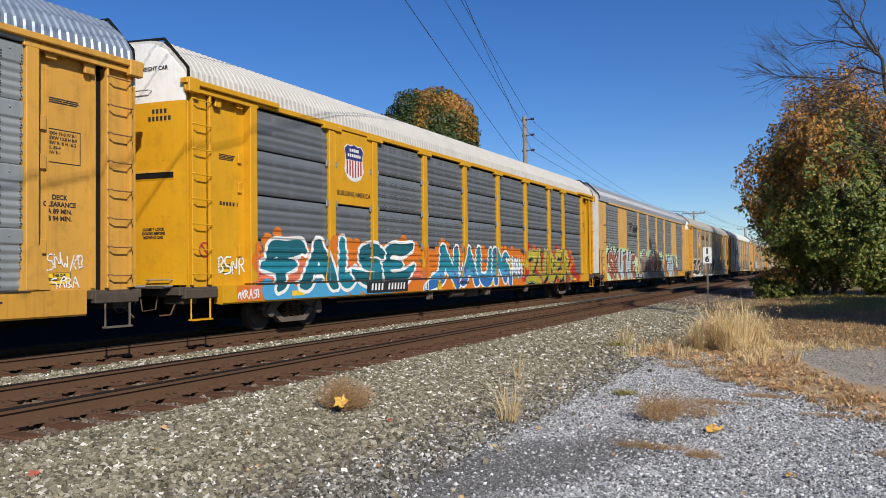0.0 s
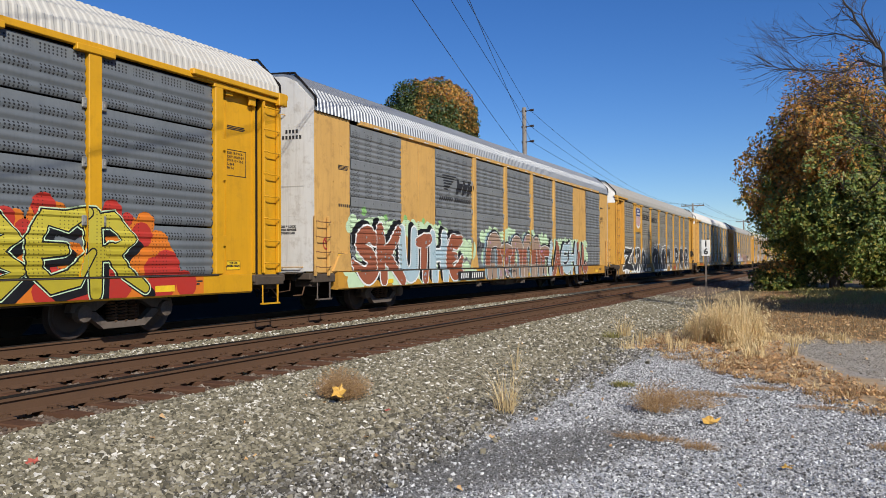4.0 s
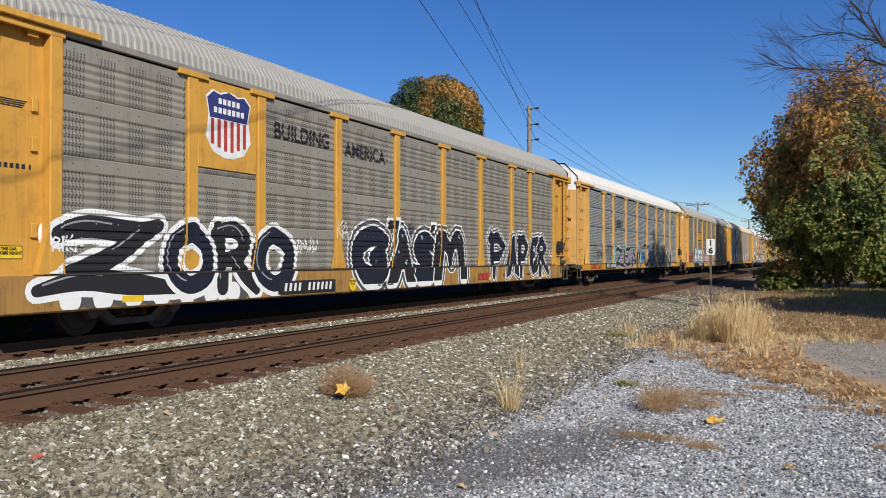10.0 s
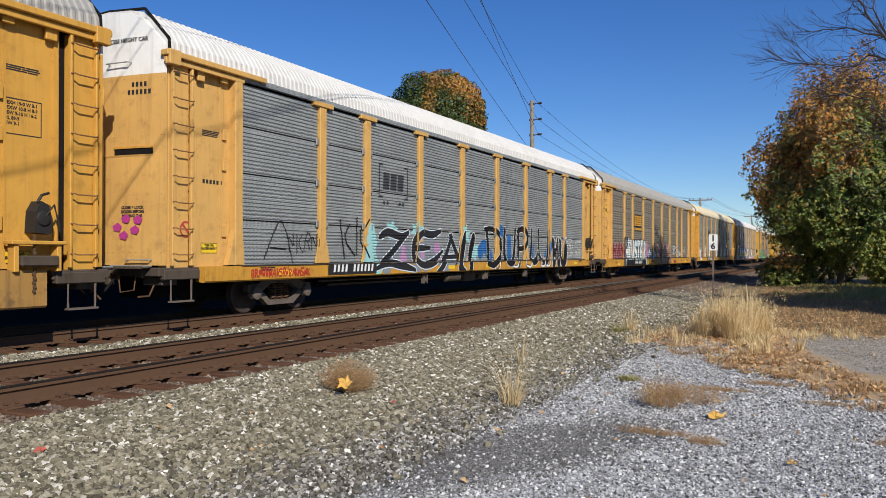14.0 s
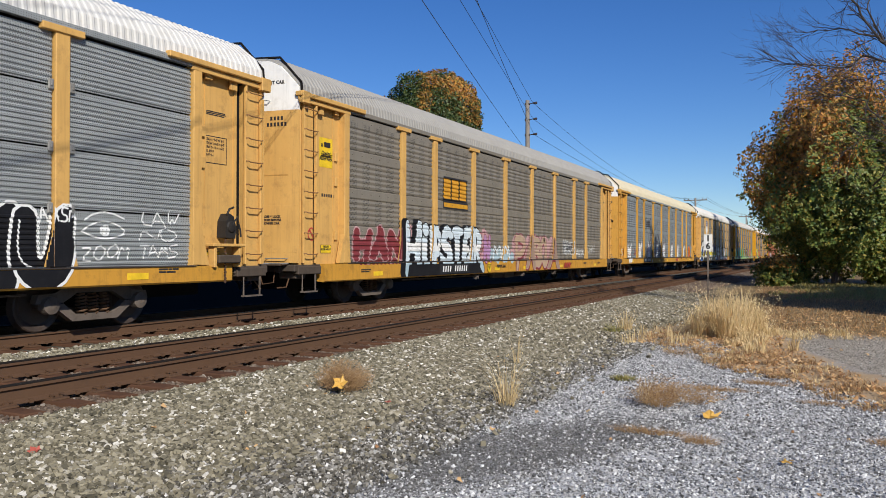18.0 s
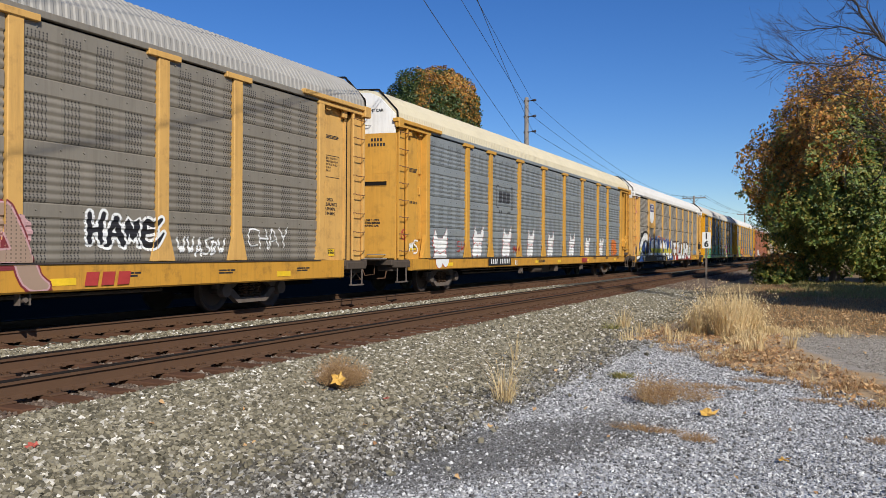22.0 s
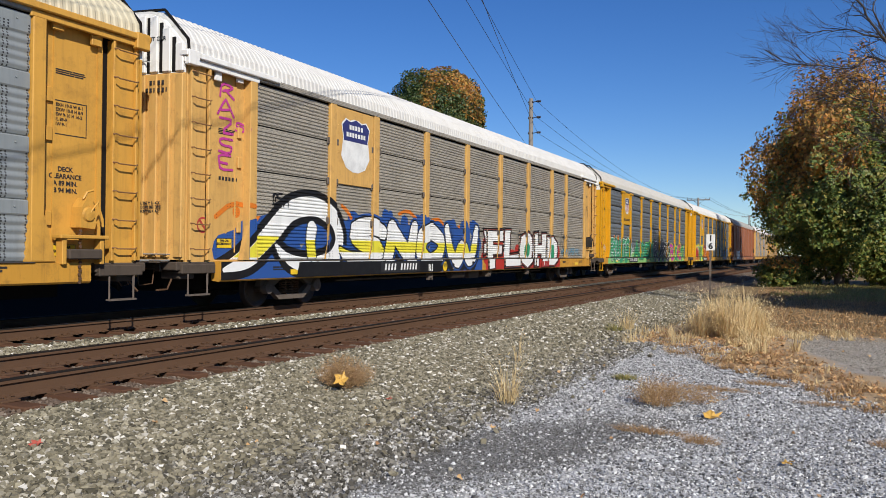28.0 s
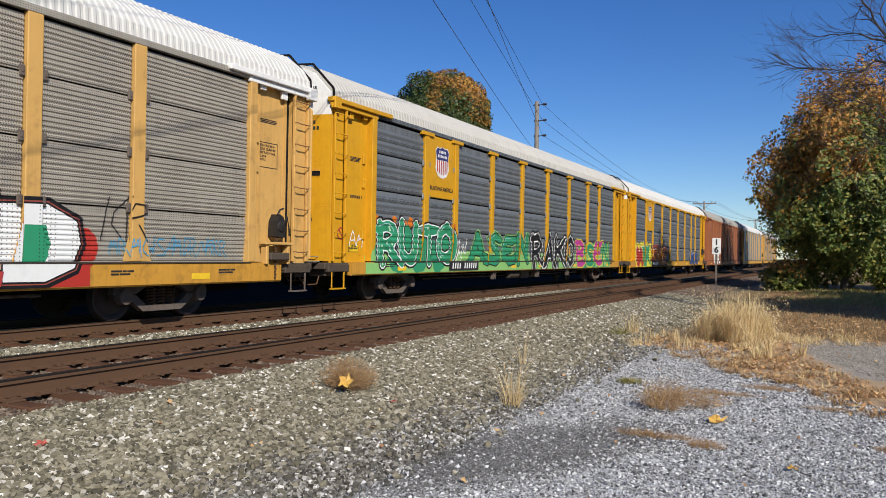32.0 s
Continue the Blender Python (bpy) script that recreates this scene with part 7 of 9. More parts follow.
def tree(x, y, height, crown_r, label, seed, low=0.3, orange=0.5, clumps=70, per=420, size=0.11, shape=None, rag=0.26, tilt=0.0, leaves=None, gaps=0.22, thin=0.0):
    """A broadleaf tree: trunk, limbs, a crown of many leaves, part green and part turned."""
    rng, nr = random.Random(seed), np.random.default_rng(seed)
    t = thing("tree", label, "tree", (x, y, ground_z(x, y)))
    g, tips = Geo(), []
    th = height * 0.32
    g.tube([(0, 0, -0.2), (0.1, 0, th * 0.5), (0.0, 0.1, th)], height * 0.022, 9, height * 0.016)
    for k in range(7):
        a = k / 7 * 6.283 + rng.uniform(-.3, .3)
        limb(g, (0, 0, th * rng.uniform(0.6, 1)), (math.cos(a), math.sin(a), rng.uniform(0.5, 1.6)), height * 0.26, height * 0.010, 2, rng, tips)
    part("trunk", g, BARK, t)
    mid, hz = low + (height - low) * 0.5, (height - low) * 0.5
    n = clumps * per
    d = nr.normal(size=(n, 3))
    d /= np.linalg.norm(d, axis=1)[:, None]
    depth = 1 - 0.55 * nr.uniform(0, 1, n) ** 2.2
    lump = np.array([0.88 + rag * noise.noise(Vector((a * 1.9 + seed, b * 1.9, c * 1.9))) + rag * 0.62 * noise.noise(Vector((a * 4.7, b * 4.7 + seed, c * 4.7)))
                     + rag * 0.4 * noise.noise(Vector((a * 11, b * 11, c * 11 + seed))) for a, b, c in d])
    wide = np.array([shape(c) for c in d[:, 2]]) if shape else np.ones(n)
    r = depth * lump
    P = np.stack([d[:, 0] * crown_r * r * wide, d[:, 1] * crown_r * r * wide, mid + d[:, 2] * hz * r], 1)
    patch = np.array([noise.noise(Vector(p) * 0.55 + Vector((seed, 0, 0))) for p in P])
    hole = np.array([noise.noise(Vector(p) * (1.9 / max(1.0, crown_r * 0.25)) + Vector((0, seed, 0))) for p in P])
    keep = (hole > -gaps) | (depth < 0.72)
    keep &= nr.uniform(0, 1, n) > thin * np.clip(((P[:, 2] - low) / (height - low) - 0.62) / 0.3, 0, 1)
    up = (P[:, 2] - low) / (height - low) + 0.42 * patch + nr.uniform(-0.12, 0.12, n) + tilt * d[:, 0]
    for name, pick, mat, text in (("crown", keep & (up <= 1 - orange), leaves or LEAF_GREEN, "green leaves"),
                                  ("turned_crown", keep & (up > 1 - orange), LEAF_TURN, "orange and brown autumn leaves")):
        if pick.sum() > 50:
            part(name, leaf_mesh(name, P[pick], 1, crown_r * 0.02, size, mat, nr), None, t, text)
    return t


def crooked(geo, pts, r, r_end, rng, bends=4):
    """A limb through a few points, crooked between them. Returns its course."""
    course = [Vector(pts[0])]
    for p, q in zip(pts, pts[1:]):
        p, q = Vector(p), Vector(q)
        for k in range(1, bends + 1):
            j = 0.045 * (q - p).length if k < bends else 0.0
            course.append(p.lerp(q, k / bends) + Vector([rng.uniform(-j, j) for _ in range(3)]))
    geo.tube(course, r, 7, r_end, caps=False)
    return course


def bare_tree(x, y, height, label, seed, limbs):
    """A leafless tree: a leaning trunk, long limbs towards the tracks and many twigs on them."""
    rng = random.Random(seed)
    foot = ground_z(x, y)
    t = thing("bare_tree", label, "tree", (x, y, foot))
    g, tips = Geo(), []
    g.tube([(0, 0, -0.2), (-0.1, 0, height * 0.3), (-0.25, 0.1, height * 0.55), (-0.2, 0, height * 0.9)], 0.24, 9, 0.08)
    for w in ((0.6, 0.4, 1.0), (0.8, -0.3, 0.9), (-0.2, 0.8, 1.0)):
        limb(g, (-0.2, 0, height * 0.55), w, 2.8, 0.08, 3, rng, tips)
    part("trunk", g, BARE_BARK, t)
    for pts, r in limbs:
        g = Geo()
        r = r * 0.72
        course = crooked(g, [(a, rng.uniform(-0.3, 0.3), b - foot) for a, b in pts], r, r * 0.2, rng)
        for k in range(3, len(course)):
            d = (course[k] - course[k - 1]).normalized()
            for _ in range(3):
                side_way = d * 0.7 + Vector((rng.uniform(-.9, .3), rng.uniform(-.6, .6), rng.uniform(-.75, .85)))
                limb(g, course[k], side_way, rng.uniform(0.3, 0.85), r * rng.uniform(0.08, 0.18) + 0.0025, rng.choice((1, 2, 2)), rng, tips, 0.01, 0.7)
        part("limb", g, BARE_BARK, t, "crooked bare limb with many twigs")
    return t


tree(0.2, 46.0, 12.4, 4.55, "full maple turning from green to orange beside the tracks", 11, -0.6, 0.42, 230, 560, 0.105,
     lambda u: 0.84 + 0.235 * (u + 1) if u < -0.2 else 1.03 - 0.30 * (u + 0.2), 0.36, -0.15, thin=0.72)
tree(5.6, 48.0, 12.0, 5.5, "broad green and orange maple in the row by the tracks", 12, -0.6, 0.45, 110, 700, 0.09)
tree(-0.6, 80.0, 14.0, 5.6, "tall leafy tree further along the tracks", 13, 0.3, 0.4, 80, 330, 0.18)
tree(-2.6, 96.0, 15.0, 5.6, "tall leafy tree in the far row", 14, 0.3, 0.4, 80, 300, 0.19)
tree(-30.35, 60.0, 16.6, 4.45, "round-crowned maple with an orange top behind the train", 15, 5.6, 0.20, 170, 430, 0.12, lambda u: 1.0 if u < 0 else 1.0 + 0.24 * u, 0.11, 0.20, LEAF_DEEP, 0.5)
tree(-35.6, 61.0, 15.0, 2.0, "small slender tree behind the train", 16, 4.0, 0.6, 24, 300, 0.14)
tree(9.4, 22.6, 11.5, 5.0, "leafy tree at the edge of the gravel lot", 17, 1.2, 0.5, 70, 400, 0.16)
tree(13.2, 26.5, 11.5, 4.6, "leafy tree beyond the gravel lot", 18, 1.2, 0.5, 70, 340, 0.16)
tree(10.2, 32.6, 10.5, 4.0, "leafy maple shading the meadow", 20, 1.0, 0.45, 48, 300, 0.16)
for bx, by, bh, br, sd in ((3.0, 46.5, 2.6, 2.2, 61), (7.2, 46.0, 2.8, 2.4, 62), (-2.4, 45.6, 1.7, 1.5, 63), (11.0, 50.0, 5.0, 3.6, 64)):
    tree(bx, by, bh, br, "dense leafy shrub under the maples", sd, -0.4, 0.25, 26, 420, 0.085)
bare_tree(4.3, 24.0, 10.0, "nearly leafless tree with long crooked limbs", 19, (
    (((-0.25, 2.90), (-2.53, 3.5), (-2.95, 6.73), (-3.28, 7.16), (-3.85, 8.13), (-4.13, 8.94)), 0.085),
    (((-3.2, 7.12), (-4.06, 7.47), (-5.18, 7.52)), 0.04),
    (((-3.05, 6.9), (-3.45, 7.78), (-3.25, 8.65)), 0.045),
    (((-0.25, 5.75), (-2.86, 6.35), (-3.56, 6.68), (-3.85, 6.38), (-4.73, 6.44), (-5.34, 6.54), (-5.97, 6.78)), 0.05),
    (((-3.49, 5.09), (-3.34, 5.8), (-3.28, 6.37)), 0.022),
    (((-0.25, 3.49), (-2.53, 4.09), (-2.95, 4.57), (-3.49, 5.42), (-4.13, 5.64), (-4.54, 5.6)), 0.05),
    (((-0.25, 2.90), (-2.53, 3.5), (-3.05, 4.27), (-3.58, 4.46), (-4.13, 3.88)), 0.035),
    (((-0.25, 5.11), (-2.4, 5.71), (-2.95, 6.06), (-3.85, 6), (-4.68, 5.77)), 0.035),
    (((-4.73, 6.44), (-5.25, 7), (-5.54, 7.35)), 0.016)))


def leaf_fringe(x, y, z, n, spread, label):
    """A few last leaves on the bare tree's twigs."""
    rng, nr = random.Random(51), np.random.default_rng(51)
    spots = [(rng.uniform(-spread, spread), rng.uniform(-0.8, 0.8), rng.uniform(-0.7, 0.9)) for _ in range(n)]
    t = new("leaf_cluster", leaf_mesh("leaf_cluster", spots, 16, 0.28, 0.05, LEAF_TURN, nr))
    t.location = (x, y, z)
    return tagged(t, label, "leaves", kind="stuff")


leaf_fringe(0.3, 24.3, 5.6, 34, 1.3, "last orange leaves on thin twigs")

# ---------------------------------------------------------------- the train, car by car
rng_t = random.Random(77)
# A
carA, sA = car_carrier("yellow car carrier with light grey panels, blue-grey roof", -17.97, kind="banded", sheet_mat=SHEET_LIGHT, paint=YELLOW, roof=BLUE_ROOF, brake=False)
# B
carB, sB = car_carrier("bright yellow car carrier with white roof and teal graffiti", 11.07, kind="ridge", sheet_mat=SHEET_NEW,
                       paint=YELLOW_BRIGHT, sill_paint=YELLOW_BRIGHT, roof=OLD_WHITE_ROOF, sill_low=0.66, eave=YELLOW_BRIGHT, flare=False, brake=False)
# C
carC, sC = car_carrier("yellow car carrier with solid bays and brown-blue graffiti", 40.15, 26.9,
                       posts=(9.15, 12.0, 14.85, 17.7), kind="banded", sheet_mat=SHEET_SLATE, paint=YELLOW_FADED, roof=SILVER_ROOF, cap=False, sill_low=0.6,
                       sheets=[(1.55, 4.15, "sheet"), (4.15, 6.28, "plate"), (6.28, 9.0, "sheet"), (9.3, 11.85, "sheet"), (12.15, 14.7, "sheet"), (15.0, 17.55, "sheet"),
                               (17.85, 20.6, "sheet"), (20.6, 22.75, "plate"), (22.75, 25.35, "sheet")], eave=YELLOW_FADED, rails=False, end_mat=PALE_DOOR, tee=False, brake=False, flare=False)
# D
carD, sD = car_carrier("yellow car carrier with grey panels, black and white graffiti", 68.86, kind="banded", sheet_mat=SHEET_DARK,
                       paint=YELLOW, roof=GREY_ROOF, sill_low=0.46, sill_paint=SILL_GRIME)
# E
carE, sE = car_carrier("yellow enclosed car carrier with ribbed grey panels and a white roof", 98.08, kind="rib", sheet_mat=SHEET_RIB, paint=YELLOW_FADED, roof=WHITE_ROOF, sill_low=0.72)
# F
carF, sF = car_carrier("pale yellow car carrier with weathered panels and pink graffiti", 127.16, kind="banded", sheet_mat=SHEET_BROWN,
                       paint=YELLOW_FADED, roof=GREY_ROOF, sill_low=0.6, brake=False)
# G
carG, sG = car_carrier("yellow car carrier with cream roof and white sprayed shapes", 156.6, kind="banded", sheet_mat=SHEET_LIGHT,
                       paint=YELLOW, roof=CREAM_ROOF, sill_low=0.7, brake_mat=YELLOW)
# H
carH, sH = car_carrier("faded yellow car carrier, dusty panels, blue and white graffiti", 185.47, kind="rib", sheet_mat=SHEET_TAN,
                       paint=YELLOW_FADED, roof=WHITE_ROOF, sill_low=0.63, ribs=True, tee=False)
# I
carI, sI = car_carrier("bright yellow car carrier with blue-grey panels, green graffiti", 214.12, kind="ridge", sheet_mat=SHEET_NEW,
                       paint=YELLOW_BRIGHT, roof=OLD_WHITE_ROOF, sill_low=0.7, flare=False, brake=False)
# J
carJ, sJ = car_carrier("bright yellow car carrier with red and green graffiti", 242.9, kind="ridge", sheet_mat=SHEET_NEW, paint=YELLOW_BRIGHT,
                       roof=WHITE_ROOF, sill_low=0.66, eave=YELLOW_BRIGHT, flare=False)
# K
carK, sK = car_carrier("red-brown enclosed car carrier with brown panels", 271.5, kind="banded", sheet_mat=BROWN_PAINT, paint=BROWN_PAINT, sill_paint=BROWN_PAINT, roof=GREY_ROOF, cap=False, turning=False)
# L, M
carL, sL = car_carrier("grey and yellow enclosed car carrier with a white roof", 300.2, kind="banded", sheet_mat=SHEET_LIGHT, paint=YELLOW_FADED, roof=WHITE_ROOF, turning=False)
carM, sM = car_carrier("yellow enclosed car carrier at the far end of view", 329.0, kind="banded", sheet_mat=SHEET_DARK, paint=YELLOW, roof=GREY_ROOF, turning=False)


# ---------------------------------------------------------------- what is painted and lettered on the cars
class Flat:
    """A flat face that lettering can lie on."""

    def __init__(self, x):
        self.x = x

    def drape(self, geo, polys, lift, rise=0.0):
        for p in polys:
            geo.poly([(self.x + lift, y, z) for y, z in p])


def logo_panel(car, low, paint, slogan="", tall=0.85, centre=3.95, wide=0.85, lower="stripes"):
    """The plain painted panel of the second bay, with a shield on it."""
    g = Geo().box(1.45, 1.492, 4.90, 6.55, low, 4.72, 0.006)
    for y in (4.96, 6.49):
        for z in (low + 0.1, low + 0.75, low + 1.4):
            g.ring([(1.492, 0.02), (1.503, 0.01)], (0, y, z), 0, 6)
    p = part("logo_panel", g, paint, car, "plain panel with a painted shield")
    face = Flat(1.494)
    shield(p, face, 5.72, centre - tall / 2, wide, tall, lower)
    if slogan:
        words(p, face, slogan, 5.72, low + 0.22, 0.17, BLACK, 0.004, True)


def decorate(car, side, L, low, white_cap=True, face=0.0, slot=True, deck=True, height_words=True, number_at=5.3, tag_paint=None, seed=1):
    """Notices that all the cars carry: numbers as bars, readable warnings as words."""
    rng = random.Random(seed)
    if height_words:
        end_words(car, "EXCESS HEIGHT CAR", 0.62, 5.1 if white_cap else 4.6, 0.105, face)
    end_bars(car, 0.92, 4.28, [(0.055,) * 4, (0.055,) * 6], 0.085, face)
    end_words(car, "CLOSE & LOCK\nDOORS BEFORE\nMOVING CAR", 0.78, 2.08, 0.072, face)
    if slot:
        xs = [0.36 + 0.86 * k / 5 for k in range(6)]
        plan = [(x, end_y(bow(x) - 0.004, 0, 0)) for x in xs] + [(x, end_y(bow(x) + 0.02, 0, 0)) for x in xs[::-1]]
        hole = part("door_slot", Geo().prism(plan, 3.06, 3.17, 2), UNDERSIDE, car, "dark open slot in the end door")
        plan = [(x, end_y(bow(x) - 0.022, 0, 0)) for x in xs] + [(x, end_y(bow(x) + 0.01, 0, 0)) for x in xs[::-1]]
        part("slot_lip", Geo().prism(plan, 3.17, 3.205, 2), YELLOW, hole)
    # front corner panel
    g = Geo()
    bars(side, g, 1.0, 3.62, [(0.28, 0.2), (0.2, 0.24), (0.12, 0.3), (0.22, 0.18)], 0.02, rng)
    bars(side, g, 1.02, 2.62, [(0.06, 0.06, 0.06, 0.06, 0.06, 0.06)], 0.075, rng)
    tagged(part("stencil_mark", g, BLACK, car), kind="stuff")
    placard(car, side, 0.98, 1.28, 0.44, 0.2, "THIS CAR\nEXCESS HEIGHT", 0.058)
    g = Geo()
    for k in range(14):
        a, b = k / 14 * 6.283, (k + 1) / 14 * 6.283
        side.drape(g, [[(0.5 + r * math.cos(q), 1.72 + r * math.sin(q)) for r, q in ((0.12, a), (0.12, b), (0.155, b), (0.155, a))]], 0.008)
    side.drape(g, [[(0.40, 1.80), (0.43, 1.83), (0.60, 1.64), (0.57, 1.61)]], 0.010)
    part("prohibition_mark", g, RED, car, "red crossed-out ring")
    # rear corner panel
    g = Geo()
    bars(side, g, L - 1.45, 4.02, [(0.3, 0.22), (0.24, 0.3), (0.34, 0.16)], 0.02, rng)
    tagged(part("stencil_mark", g, BLACK, car), kind="stuff")
    g = Geo()
    for z0, z1 in ((3.02, 3.035), (3.54, 3.555)):
        side.drape(g, [rect(L - 1.47, L - 0.87, z0, z1)], 0.004)
    for y0 in (L - 1.47, L - 0.885):
        side.drape(g, [rect(y0, y0 + 0.015, 3.03, 3.55)], 0.004)
    part("table_frame", g, BLACK, car)
    words(car, side, "EXH 19-0 W 8-1\nEXW 10-8 H 8-9\nEW 9-10 H 16-2\nIL 89-9\nIW 9-1", L - 1.44, 3.46, 0.072, BLACK, 0.002)
    if deck:
        words(car, side, "DECK\nCLEARANCE\nA 89 MIN.\nB 94 MIN.", L - 1.25, 2.45, 0.105, BLACK, 0.004, True)
    placard(car, side, L - 1.47, 1.12, 0.42, 0.19, "THIS CAR\nEXCESS HEIGHT", 0.055)
    # sill: number on a dark patch
    g = Geo()
    side.drape(g, [rect(number_at, number_at + 2.15, low + 0.07, low + 0.35)], 0.027)
    patch = part("number_patch", g, BLACK, car, "black patch with white bars")
    g = Geo()
    y = number_at + 0.2
    for k in range(10):
        side.drape(g, [rect(y, y + 0.085, low + 0.125, low + 0.30, 0.03)], 0.030)
        y += 0.165 if k != 3 else 0.36
    tagged(part("number_mark", g, WHITE, patch), kind="stuff")
    g = Geo()
    for a in (2.5, 11.5, 20.0, 22.4, 24.9):
        bars(side, g, a, low + 0.25, [(0.22, 0.08, 0.14), (0.16, 0.22)], 0.032, rng)
    tagged(part("stencil_mark", g, BLACK, car), kind="stuff")


logo_panel(carB, 2.92, YELLOW_BRIGHT, "BUILDING AMERICA", 0.92, 3.98, 0.84)
logo_panel(carD, 3.02, YELLOW, "", 1.30, 3.90, 1.22)
logo_panel(carH, 2.87, YELLOW_FADED, "", 1.30, 3.84, 1.22, "white")
logo_panel(carI, 2.92, YELLOW_BRIGHT, "BUILDING AMERICA", 0.92, 3.98, 0.84)
logo_panel(carJ, 2.92, YELLOW_BRIGHT, "", 0.92, 3.98, 0.84)
decorate(carA, sA, 27.7, 0.62, seed=1)
decorate(carB, sB, 27.7, 0.66, number_at=6.2, seed=2, deck=False)
decorate(carC, sC, 26.9, 0.60, white_cap=False, slot=False, number_at=7.7, seed=3, deck=False, height_words=False)
decorate(carD, sD, 27.7, 0.46, slot=False, number_at=7.2, seed=4, deck=False)
decorate(carE, sE, 27.7, 0.72, number_at=4.9, seed=5, deck=False)
decorate(carF, sF, 27.7, 0.60, slot=False, number_at=6.9, seed=6)
decorate(carG, sG, 27.7, 0.70, number_at=6.4, seed=7)
decorate(carH, sH, 27.7, 0.63, face=-0.05, slot=False, number_at=6.9, seed=8, deck=False)
decorate(carI, sI, 27.7, 0.70, number_at=6.2, seed=9, deck=False)
decorate(carJ, sJ, 27.7, 0.66, number_at=6.2, seed=10, deck=False)
words(carB, sB, "R1", 9.35, 0.72, 0.28, WHITE, 0.012, lift=0.03)
words(carH, sH, "R1", 9.6, 0.70, 0.28, WHITE, 0.012, lift=0.03)
words(carG, sG, "R1", 9.0, 0.76, 0.24, WHITE, 0.012, lift=0.012)
words(carD, sD, "BUILDING", 7.15, 3.88, 0.50, BLACK, 0.012, wide=0.92, lift=0.006)
words(carD, sD, "AMERICA", 9.88, 3.80, 0.50, BLACK, 0.012, wide=0.92, lift=0.006)


def badge(car, side, body, y, z, r):
    g = Geo()
    side.drape(g, [blob(y, z, r, 18)], 0.030)
    b = part("round_badge", g, SIGN_YELLOW, car, "round yellow badge")
    words(b, side, body, y, z + r * 0.35, r * 0.42, BLACK, 0.002, True, lift=0.034)


for c, sd, y, z in ((carC, sC, 12.0, 0.86), (carF, sF, 11.5, 0.80), (carG, sG, 11.6, 0.84), (carD, sD, 11.3, 0.60), (carB, sB, 11.7, 0.84)):
    words(c, sd, "LD LMT 60000", y, z, 0.13, BLACK, 0.004, lift=0.03, shear=0.2)
badge(carB, sB, "EXCEEDS\nPLATE\nF", 10.35, 0.84, 0.15)
badge(carH, sH, "EXCEEDS\nPLATE\nF", 10.7, 0.82, 0.15)
badge(carF, sF, "EXCEEDS\nPLATE\nF", 10.75, 0.82, 0.17)
badge(carD, sD, "EXCEEDS\nPLATE\nF", 10.1, 0.66, 0.16)


def block_logo(car, side, y, z, w, h, mat, brackets=False, underline=False):
    """A railway's initials, as three plain blocks."""
    for k in range(3):
        a = y - w / 2 + k * w / 3
        b = a + w / 3 * 0.84
        if underline:
            g = Geo()
            side.drape(g, [rect(a - 0.06, b + 0.06, z - 0.06, z + h + 0.06, 0.03)], 0.004, 0)
            part("logo_rim", g, BLACK, car, "black rim behind a logo block")
        g = Geo()
        side.drape(g, [rect(a, b, z, z + h, 0.03)], 0.0062, 0)
        part("logo_mark", g, mat, car, "railway initial drawn as a plain block")
    if underline:
        for grow, lift, m in ((0.05, 0.004, BLACK), (0.0, 0.0062, mat)):
            g = Geo()
            side.drape(g, [rect(y - w / 2 - grow, y + w / 2 + grow, z - h * 0.42 - grow, z - h * 0.2 + grow)], lift, 0)
            part("logo_bar", g, m, car)
    if brackets:
        for s in (-1, 1):
            e = y + s * w * 0.68
            g = Geo()
            side.drape(g, [rect(min(e, e - s * 0.06), max(e, e - s * 0.06), z - h * 0.5, z + h * 1.5)], 0.005)
            side.drape(g, [rect(min(e, e - s * 0.2), max(e, e - s * 0.2), z - h * 0.5, z - h * 0.38), rect(min(e, e - s * 0.2), max(e, e - s * 0.2), z + h * 1.38, z + h * 1.5)], 0.006)
            part("logo_bracket", g, mat, car)
            for d in (-0.09, 0.09):
                g = Geo()
                side.drape(g, [blob(y + s * w * 0.36 + d, z - h * 0.78, 0.06, 10)], 0.005, 0)
                part("logo_dot", g, mat, car)


LOGO_GREY = plain("faded_black_paint", (0.05, 0.052, 0.058), 0.7)
LOGO_GOLD = plain("gold_paint", (0.62, 0.30, 0.02), 0.55)
block_logo(carE, sE, 8.1, 2.98, 1.15, 0.45, LOGO_GREY, True)
block_logo(carF, sF, 8.22, 2.98, 1.75, 0.62, LOGO_GOLD, False, True)
block_logo(carG, sG, 8.1, 3.02, 1.15, 0.42, LOGO_GREY, True)
# striped mark and two bars on the grey bay of car C
g = Geo()
for k in range(6):
    sC.drape(g, [rect(6.75 + k * 0.02, 7.75 - k * 0.12, 3.93 - k * 0.085, 3.98 - k * 0.085, 0.05)], 0.006)
for a, b in ((7.75, 8.15), (8.2, 8.55), (8.6, 8.95)):
    sC.drape(g, [rect(a, b, 3.5, 3.78, 0.12), rect(a, a + 0.16, 3.4, 3.9, 0.1)], 0.008)
y = 6.55
for k in range(16):
    sC.drape(g, [rect(y, y + 0.10, 3.16, 3.30, 0.04)], 0.006)
    y += 0.14 if k != 6 else 0.26
part("logo_mark", g, BLACK, carC, "black railway mark drawn as plain shapes")
